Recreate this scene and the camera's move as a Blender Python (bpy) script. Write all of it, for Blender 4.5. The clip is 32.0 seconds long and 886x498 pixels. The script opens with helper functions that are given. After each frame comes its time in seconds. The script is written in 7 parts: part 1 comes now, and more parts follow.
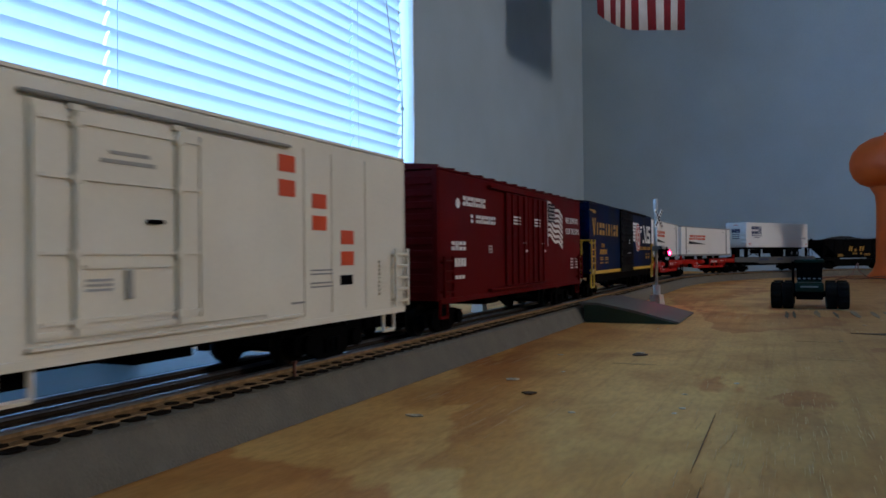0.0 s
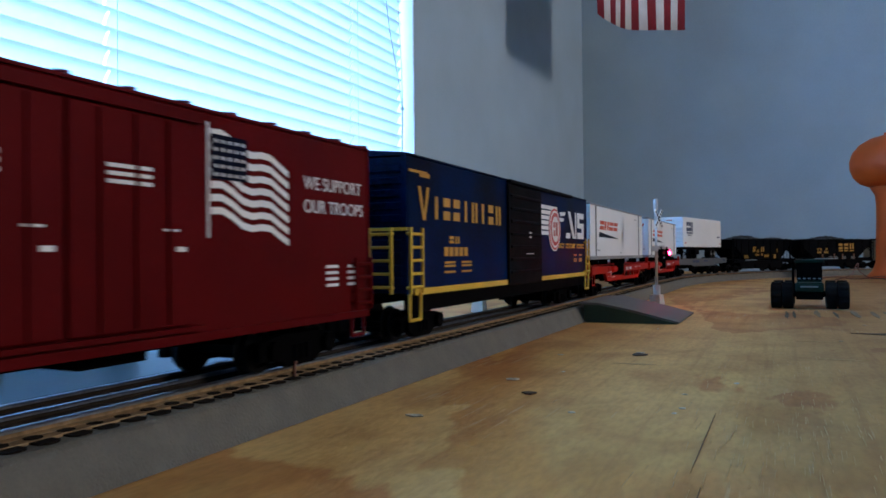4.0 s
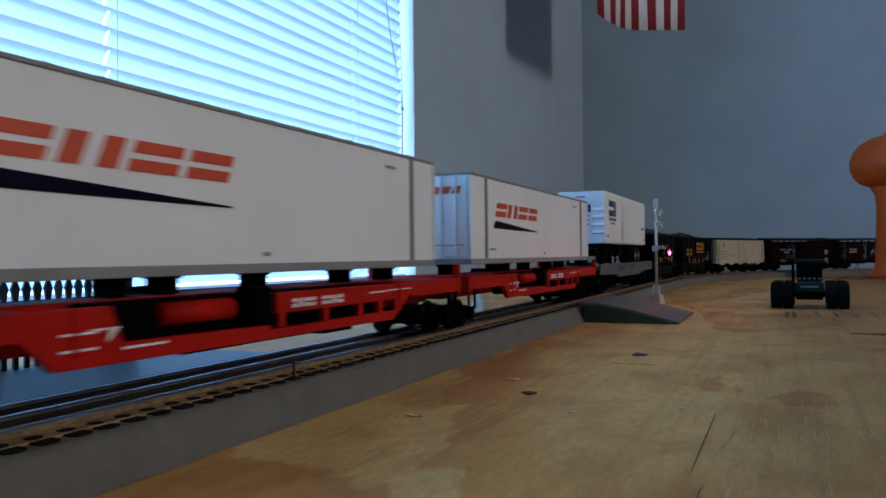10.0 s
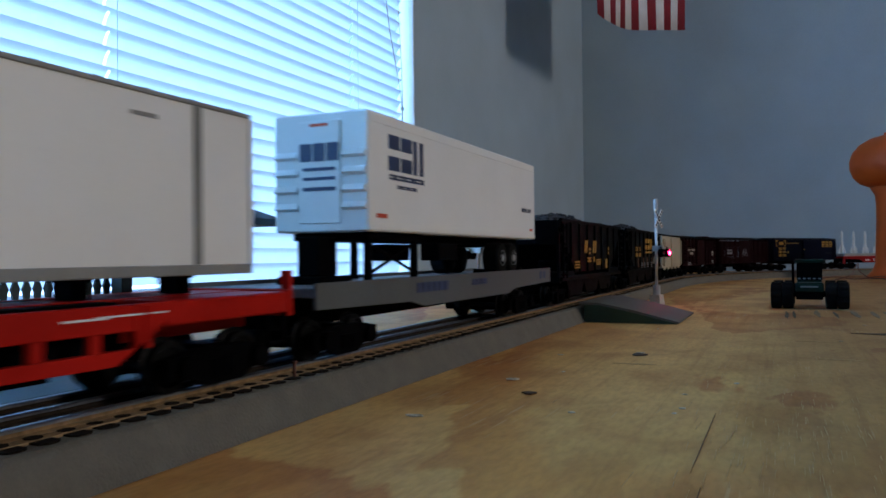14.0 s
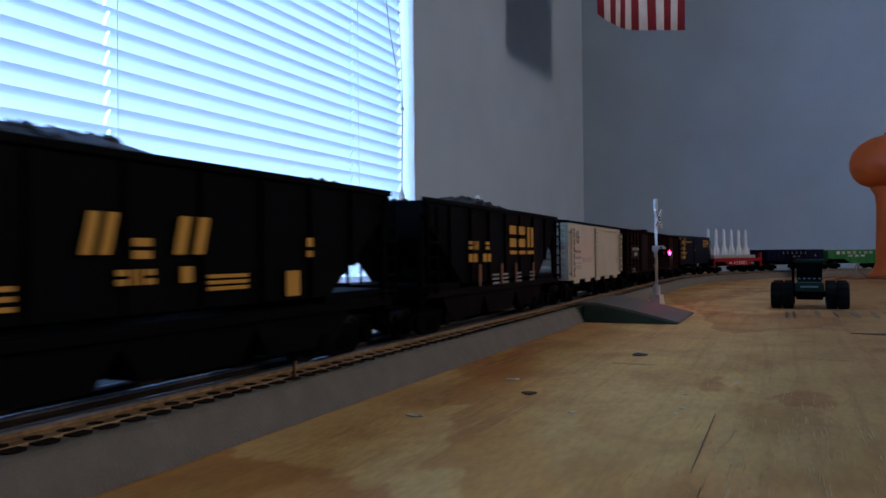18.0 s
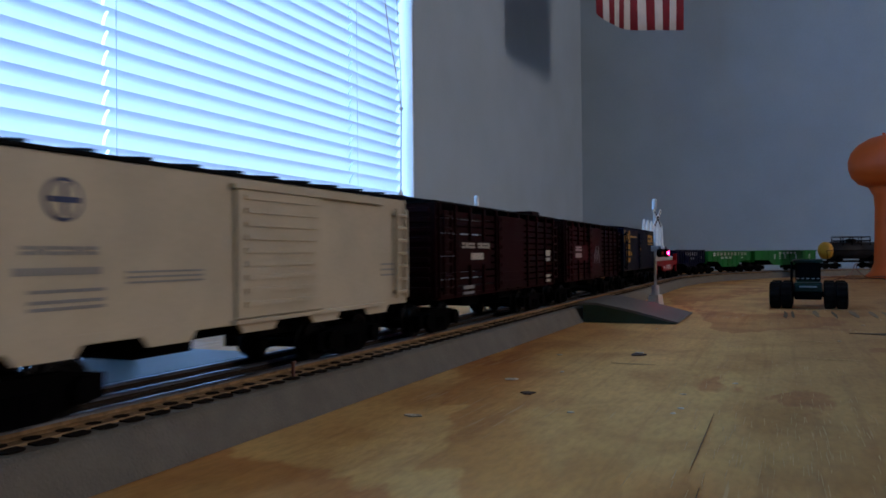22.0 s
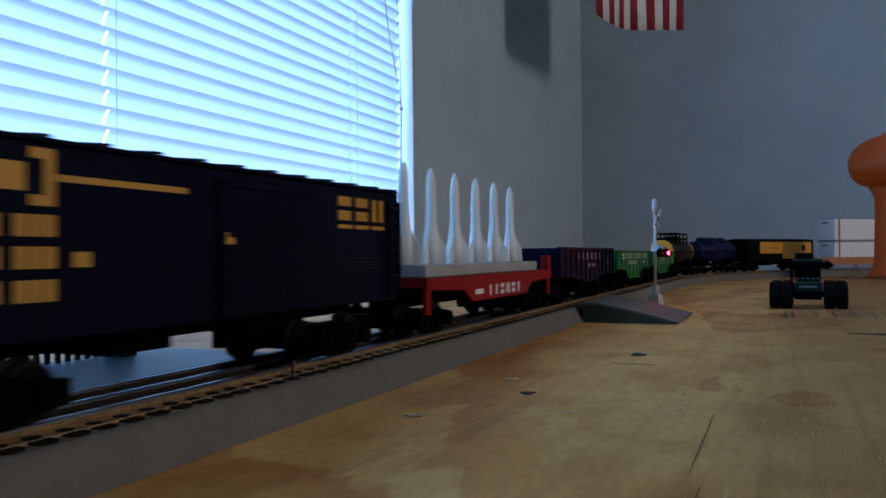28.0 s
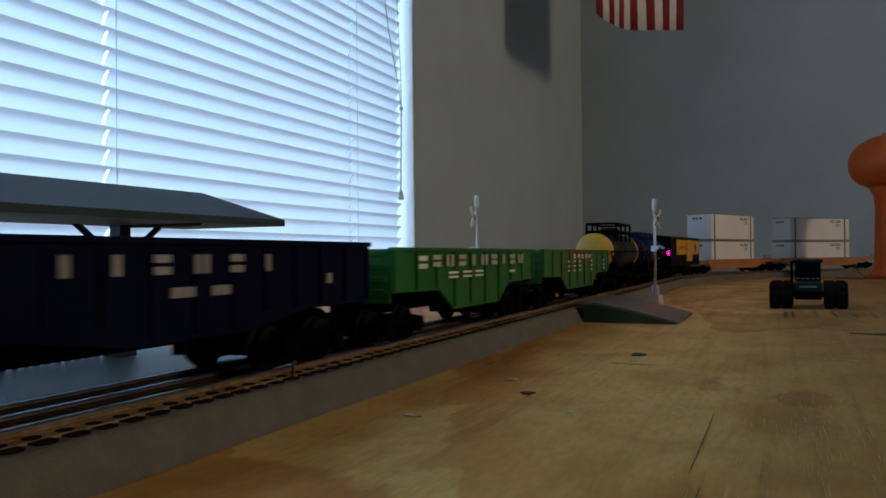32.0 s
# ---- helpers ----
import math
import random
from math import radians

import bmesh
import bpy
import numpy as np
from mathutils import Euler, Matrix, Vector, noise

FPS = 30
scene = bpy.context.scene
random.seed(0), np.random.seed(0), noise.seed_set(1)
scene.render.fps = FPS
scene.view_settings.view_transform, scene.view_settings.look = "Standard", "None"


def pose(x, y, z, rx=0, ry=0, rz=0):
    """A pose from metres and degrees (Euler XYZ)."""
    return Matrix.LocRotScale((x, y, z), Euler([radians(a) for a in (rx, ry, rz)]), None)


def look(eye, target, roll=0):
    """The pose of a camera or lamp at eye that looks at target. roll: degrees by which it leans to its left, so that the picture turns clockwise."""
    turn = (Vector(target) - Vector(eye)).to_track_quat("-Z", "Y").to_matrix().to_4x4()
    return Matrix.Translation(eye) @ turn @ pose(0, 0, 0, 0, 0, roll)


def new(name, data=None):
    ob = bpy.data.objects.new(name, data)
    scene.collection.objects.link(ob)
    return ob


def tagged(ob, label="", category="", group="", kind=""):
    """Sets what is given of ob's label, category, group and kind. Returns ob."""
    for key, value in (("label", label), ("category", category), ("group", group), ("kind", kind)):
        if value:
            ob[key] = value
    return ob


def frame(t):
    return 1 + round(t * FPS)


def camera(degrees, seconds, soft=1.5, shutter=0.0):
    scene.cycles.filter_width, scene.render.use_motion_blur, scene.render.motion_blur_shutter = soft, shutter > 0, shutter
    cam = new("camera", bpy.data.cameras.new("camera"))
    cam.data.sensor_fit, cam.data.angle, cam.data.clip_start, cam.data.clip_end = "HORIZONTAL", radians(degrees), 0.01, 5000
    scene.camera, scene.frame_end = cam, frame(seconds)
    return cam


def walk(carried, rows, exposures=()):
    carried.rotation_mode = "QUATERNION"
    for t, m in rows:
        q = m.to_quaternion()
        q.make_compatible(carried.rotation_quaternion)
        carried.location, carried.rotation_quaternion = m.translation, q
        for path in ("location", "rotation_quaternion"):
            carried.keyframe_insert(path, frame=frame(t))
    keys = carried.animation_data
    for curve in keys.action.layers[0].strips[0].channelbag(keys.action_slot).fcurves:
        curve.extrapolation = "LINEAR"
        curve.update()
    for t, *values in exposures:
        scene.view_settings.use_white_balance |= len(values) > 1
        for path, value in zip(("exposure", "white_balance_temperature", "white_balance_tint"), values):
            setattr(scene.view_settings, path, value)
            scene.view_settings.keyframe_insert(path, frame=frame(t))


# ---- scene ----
# Camera: stands on the plywood, inside the oval of track; it is nudged once.
CAM_Z = 0.0605
YAW, PITCH, ROLL = 23.87, 0.5, -0.6


def aim(dyaw=0.0, dpitch=0.0):
    a, b = radians(YAW + dyaw), radians(PITCH + dpitch)
    eye = Vector((0, 0, CAM_Z))
    return look(eye, eye + Vector((-math.sin(a) * math.cos(b), math.cos(a) * math.cos(b), math.sin(b))), ROLL)


cam = camera(60.0, 32.0, soft=1.6, shutter=0.8)
walk(cam, [(0, aim()), (19.1, aim()), (19.5, aim(-0.25, -0.05)), (20.0, aim(0.1, 0.02)), (20.4, aim(-0.085)), (32, aim(-0.085))],
     exposures=[(0, -0.01, 5700, 17), (1.5, 0.1, 5500, 16), (3, 0.48, 5350, 16), (6, 0.58, 5400, 18), (8, 0.53, 5500, 18), (9.5, 0.16, 5600, 17), (11, -0.02, 5550, 16),
                (14, 0.06, 5700, 16), (17, 0.03, 5750, 24), (20, -0.15, 5800, 29), (24, -0.1, 5750, 21), (28, -0.12, 5800, 20), (30, -0.37, 5850, 20), (31, -0.41, 6100, 13), (32, -0.49, 7600, 18)])

# World: the room is closed, a faint sky lies outside.
world = bpy.data.worlds.new("world")
scene.world = world
world.use_nodes = True
sky = world.node_tree.nodes.new("ShaderNodeTexSky")
sky.sky_type, sky.sun_disc, sky.sun_elevation, sky.sun_rotation = "NISHITA", False, radians(35), radians(200)
world.node_tree.links.new(sky.outputs[0], world.node_tree.nodes["Background"].inputs[0])
world.node_tree.nodes["Background"].inputs[1].default_value = 0.1

# Room, in metres: table top is z = 0.
WALL_X, FAR_Y, RIGHT_X, BACK_Y, FLOOR_Z, CEIL_Z = -0.64, 2.68, 3.4, -5.0, -0.86, 1.58
WIN = (-0.30, 1.322, -0.05, 1.25)          # y0, y1, z0, z1 of the window with the blind
WIN2 = (0.72, 1.16, 1.00, 1.54)             # y0, y1, z0, z1 of the window in the opposite wall

WIN3 = (-1.65, -0.50, 0.0, 1.25)             # y0, y1, z0, z1 of an added, unseen bare window beside the blind


def window_light(name, m, sx, sy, watts, colour):
    data = bpy.data.lights.new(name, "AREA")
    data.shape, data.size, data.size_y, data.energy, data.color = "RECTANGLE", sx, sy, watts, colour
    ob = new(name, data)
    ob.matrix_world = m
    return ob


# daylight in the window openings
window_light("sky_light_blind_window", look((WALL_X - 0.75, -0.35, 1.50), (WALL_X - 0.02, 0.10, 0.45)), 2.0, 1.0, 104, (0.17, 0.52, 1.0))
window_light("sky_light_right_window", pose(RIGHT_X + 0.03, (WIN2[0] + WIN2[1]) / 2, (WIN2[2] + WIN2[3]) / 2, 0, 90, 0), WIN2[3] - WIN2[2], WIN2[1] - WIN2[0], 33, (1.0, 0.86, 0.66))
# unseen window's lamp, added to throw blue light on the cars' near ends
window_light("sky_light_bare_window", pose(WALL_X - 0.03, (WIN3[0] + WIN3[1]) / 2, (WIN3[2] + WIN3[3]) / 2, 0, -90, 0), WIN3[3] - WIN3[2], WIN3[1] - WIN3[0], 13, (0.05, 0.57, 1.0))


# ---- materials ----
def mat(name, rgb, rough=0.6, metal=0.0, var=0.15, scale=40.0, bump=0.1, fine=600.0, spec=0.5, rand=0.0, hue=None):
    """A surface with coarse stains and fine grain; scale and fine in waves per metre."""
    m = bpy.data.materials.new(name)
    m.use_nodes = True
    nt = m.node_tree
    b = nt.nodes["Principled BSDF"]
    tc = nt.nodes.new("ShaderNodeTexCoord")
    n1, n2 = nt.nodes.new("ShaderNodeTexNoise"), nt.nodes.new("ShaderNodeTexNoise")
    n1.inputs["Scale"].default_value, n1.inputs["Detail"].default_value = scale, 5
    n2.inputs["Scale"].default_value, n2.inputs["Detail"].default_value = fine, 3
    for n in (n1, n2):
        nt.links.new(tc.outputs["Object"], n.inputs["Vector"])
    mix = nt.nodes.new("ShaderNodeMix")
    mix.data_type = "RGBA"
    dark = hue or [v * (1 - var * 1.6) for v in rgb]
    mix.inputs[6].default_value = (*dark, 1)
    mix.inputs[7].default_value = (*[min(1, v * (1 + var * 0.5)) for v in rgb], 1)
    ramp = nt.nodes.new("ShaderNodeMapRange")
    ramp.inputs["From Min"].default_value, ramp.inputs["From Max"].default_value = 0.32, 0.68
    add = nt.nodes.new("ShaderNodeMath")
    add.operation = "MULTIPLY_ADD"
    add.inputs[1].default_value = 0.35
    nt.links.new(n2.outputs[0], add.inputs[0])
    nt.links.new(n1.outputs[0], add.inputs[2])
    sub = nt.nodes.new("ShaderNodeMath")
    sub.operation = "SUBTRACT"
    sub.inputs[1].default_value = 0.175
    nt.links.new(add.outputs[0], sub.inputs[0])
    last = sub
    if rand:
        oi = nt.nodes.new("ShaderNodeObjectInfo")
        r = nt.nodes.new("ShaderNodeMath")
        r.operation = "MULTIPLY_ADD"
        r.inputs[1].default_value = rand
        nt.links.new(oi.outputs["Random"], r.inputs[0])
        nt.links.new(sub.outputs[0], r.inputs[2])
        last = r
    nt.links.new(last.outputs[0], ramp.inputs[0])
    nt.links.new(ramp.outputs[0], mix.inputs[0])
    nt.links.new(mix.outputs[2], b.inputs["Base Color"])
    rr = nt.nodes.new("ShaderNodeMapRange")
    rr.inputs["To Min"].default_value, rr.inputs["To Max"].default_value = max(0.05, rough - 0.1), min(1, rough + 0.1)
    nt.links.new(n1.outputs[0], rr.inputs[0])
    nt.links.new(rr.outputs[0], b.inputs["Roughness"])
    b.inputs["Metallic"].default_value = metal
    b.inputs["Specular IOR Level"].default_value = spec
    if bump:
        bp = nt.nodes.new("ShaderNodeBump")
        bp.inputs["Strength"].default_value, bp.inputs["Distance"].default_value = bump, 0.001
        nt.links.new(n2.outputs[0], bp.inputs["Height"])
        nt.links.new(bp.outputs[0], b.inputs["Normal"])
    return m


def glow(name, rgb, strength):
    m = bpy.data.materials.new(name)
    m.use_nodes = True
    b = m.node_tree.nodes["Principled BSDF"]
    b.inputs["Base Color"].default_value = (*rgb, 1)
    b.inputs["Emission Color"].default_value = (*rgb, 1)
    b.inputs["Emission Strength"].default_value = strength
    return m


def plywood():
    m = bpy.data.materials.new("plywood")
    m.use_nodes = True
    nt = m.node_tree
    b = nt.nodes["Principled BSDF"]
    tc = nt.nodes.new("ShaderNodeTexCoord")

    def noise_tex(sx, sy, scale, detail, dist=0.0):
        mp = nt.nodes.new("ShaderNodeMapping")
        mp.inputs["Scale"].default_value = (sx, sy, 1)
        nt.links.new(tc.outputs["Object"], mp.inputs[0])
        n = nt.nodes.new("ShaderNodeTexNoise")
        n.inputs["Scale"].default_value, n.inputs["Detail"].default_value, n.inputs["Distortion"].default_value = scale, detail, dist
        nt.links.new(mp.outputs[0], n.inputs[0])
        return n

    def ramp(src, stops):
        r = nt.nodes.new("ShaderNodeValToRGB")
        r.color_ramp.elements[0].position, r.color_ramp.elements[0].color = stops[0][0], (*stops[0][1], 1)
        r.color_ramp.elements[1].position, r.color_ramp.elements[1].color = stops[-1][0], (*stops[-1][1], 1)
        for p, c in stops[1:-1]:
            e = r.color_ramp.elements.new(p)
            e.color = (*c, 1)
        nt.links.new(src, r.inputs[0])
        return r

    # cathedral figure of the rotary-cut veneer: each band starts at a sharp reddish edge and fades to pale wood
    grain = noise_tex(1.0, 0.30, 420.0, 5, 0.2)
    fibre = noise_tex(1.0, 0.30, 90.0, 6, 0.3)
    blot_shape = noise_tex(1.0, 0.6, 16.0, 3, 0.6)
    field = noise_tex(1.0, 0.45, 3.6, 2, 0.9)
    band = nt.nodes.new("ShaderNodeMath")
    band.operation = "MULTIPLY"
    band.inputs[1].default_value = 5.2
    nt.links.new(field.outputs[0], band.inputs[0])
    fray = nt.nodes.new("ShaderNodeMath")
    fray.operation = "MULTIPLY_ADD"
    fray.inputs[1].default_value = 0.34
    nt.links.new(fibre.outputs[0], fray.inputs[0])
    nt.links.new(band.outputs[0], fray.inputs[2])
    saw = nt.nodes.new("ShaderNodeMath")
    saw.operation = "FRACT"
    nt.links.new(fray.outputs[0], saw.inputs[0])
    fig = ramp(saw.outputs[0], [(0.0, (0.505, 0.290, 0.094)), (0.04, (0.395, 0.170, 0.042)), (0.22, (0.435, 0.205, 0.054)), (0.45, (0.485, 0.265, 0.080)), (1.0, (0.510, 0.295, 0.094))])
    gr = ramp(grain.outputs[0], [(0.30, (0.86, 0.83, 0.79)), (0.60, (1.03, 1.03, 1.03))])
    blot = noise_tex(1.0, 0.7, 26.0, 8, 0.5)
    bl = ramp(blot.outputs[0], [(0.32, (0.78, 0.69, 0.57)), (0.50, (0.97, 0.96, 0.94)), (0.66, (1.10, 1.12, 1.14))])
    # pale scratches along the grain, in worn patches
    scr = noise_tex(1.0, 0.035, 620.0, 2)
    worn = noise_tex(1.0, 0.8, 11.0, 3)
    sm = nt.nodes.new("ShaderNodeMath")
    sm.operation = "MULTIPLY"
    nt.links.new(scr.outputs[0], sm.inputs[0])
    nt.links.new(worn.outputs[0], sm.inputs[1])
    sp = ramp(sm.outputs[0], [(0.372, (0, 0, 0)), (0.42, (0.35, 0.35, 0.35))])
    a = nt.nodes.new("ShaderNodeMix")
    a.data_type, a.blend_type = "RGBA", "MULTIPLY"
    a.inputs[0].default_value = 1
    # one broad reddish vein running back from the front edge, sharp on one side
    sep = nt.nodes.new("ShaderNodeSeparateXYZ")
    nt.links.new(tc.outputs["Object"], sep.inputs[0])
    terms = [(sep.outputs[0], 10.0), (sep.outputs[1], 3.85), (fibre.outputs[0], 0.35), (blot_shape.outputs[0], 0.8)]
    total = None
    for src, k in terms:
        q = nt.nodes.new("ShaderNodeMath")
        q.operation = "MULTIPLY_ADD"
        q.inputs[1].default_value = k
        nt.links.new(src, q.inputs[0])
        if total is None:
            q.inputs[2].default_value = 0.5 + 0.77 - 0.81 - 0.575
        else:
            nt.links.new(total, q.inputs[2])
        total = q.outputs[0]
    # window light painted in: paler near the blind, browner, more worn wood beyond
    window_tone = nt.nodes.new("ShaderNodeMath")
    window_tone.operation = "MULTIPLY_ADD"
    window_tone.inputs[1].default_value = 0.16
    nt.links.new(blot_shape.outputs[0], window_tone.inputs[0])
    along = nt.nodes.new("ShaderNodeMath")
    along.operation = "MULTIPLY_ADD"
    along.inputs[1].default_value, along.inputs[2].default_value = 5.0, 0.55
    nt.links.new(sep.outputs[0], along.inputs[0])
    nt.links.new(along.outputs[0], window_tone.inputs[2])
    strip = ramp(window_tone.outputs[0], [(0.20, (1.34, 1.34, 1.30)), (0.50, (1.12, 1.12, 1.09)), (0.66, (0.82, 0.76, 0.68)), (0.9, (0.72, 0.64, 0.55))])
    vein = ramp(total, [(0.29, (1, 1, 1)), (0.34, (0.80, 0.64, 0.46)), (0.58, (0.86, 0.73, 0.58)), (0.85, (1, 1, 1))])
    fig2 = nt.nodes.new("ShaderNodeMix")
    fig2.data_type, fig2.blend_type = "RGBA", "MULTIPLY"
    fig2.inputs[0].default_value = 1
    nt.links.new(fig.outputs[0], fig2.inputs[6])
    nt.links.new(vein.outputs[0], fig2.inputs[7])
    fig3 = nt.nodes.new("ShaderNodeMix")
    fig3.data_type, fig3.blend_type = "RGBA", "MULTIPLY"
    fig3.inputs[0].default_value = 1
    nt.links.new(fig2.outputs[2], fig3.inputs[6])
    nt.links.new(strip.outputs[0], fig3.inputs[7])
    nt.links.new(fig3.outputs[2], a.inputs[6])
    nt.links.new(gr.outputs[0], a.inputs[7])
    c = nt.nodes.new("ShaderNodeMix")
    c.data_type, c.blend_type = "RGBA", "MULTIPLY"
    c.inputs[0].default_value = 1
    # reddish pores drawn out along the grain
    pore = noise_tex(1.0, 0.035, 120.0, 6, 0.9)
    pr = ramp(pore.outputs[0], [(0.33, (0.74, 0.62, 0.50)), (0.47, (0.98, 0.97, 0.95)), (0.62, (1.03, 1.03, 1.02))])
    fine = nt.nodes.new("ShaderNodeMix")
    fine.data_type, fine.blend_type = "RGBA", "MULTIPLY"
    nt.links.new(worn.outputs[0], fine.inputs[0])
    nt.links.new(a.outputs[2], fine.inputs[6])
    nt.links.new(pr.outputs[0], fine.inputs[7])
    nt.links.new(fine.outputs[2], c.inputs[6])
    nt.links.new(bl.outputs[0], c.inputs[7])
    d = nt.nodes.new("ShaderNodeMix")
    d.data_type = "RGBA"
    nt.links.new(sp.outputs[0], d.inputs[0])
    nt.links.new(c.outputs[2], d.inputs[6])
    d.inputs[7].default_value = (0.62, 0.46, 0.28, 1)
    nt.links.new(d.outputs[2], b.inputs["Base Color"])
    b.inputs["Roughness"].default_value = 0.62
    b.inputs["Specular IOR Level"].default_value = 0.35
    bp = nt.nodes.new("ShaderNodeBump")
    bp.inputs["Strength"].default_value, bp.inputs["Distance"].default_value = 0.35, 0.0008
    nt.links.new(grain.outputs[0], bp.inputs["Height"])
    nt.links.new(bp.outputs[0], b.inputs["Normal"])
    return m


def slat_mat():
    """Thin vinyl that lets a part of the daylight through."""
    m = bpy.data.materials.new("blind_vinyl")
    m.use_nodes = True
    nt = m.node_tree
    out = nt.nodes["Material Output"]
    b = nt.nodes["Principled BSDF"]
    b.inputs["Base Color"].default_value = (0.72, 0.80, 0.86, 1)
    b.inputs["Roughness"].default_value = 0.45
    t = nt.nodes.new("ShaderNodeBsdfTranslucent")
    t.inputs[0].default_value = (0.74, 0.84, 0.95, 1)
    mx = nt.nodes.new("ShaderNodeMixShader")
    mx.inputs[0].default_value = 0.30
    nt.links.new(b.outputs[0], mx.inputs[1])
    nt.links.new(t.outputs[0], mx.inputs[2])
    nt.links.new(mx.outputs[0], out.inputs[0])
    return m


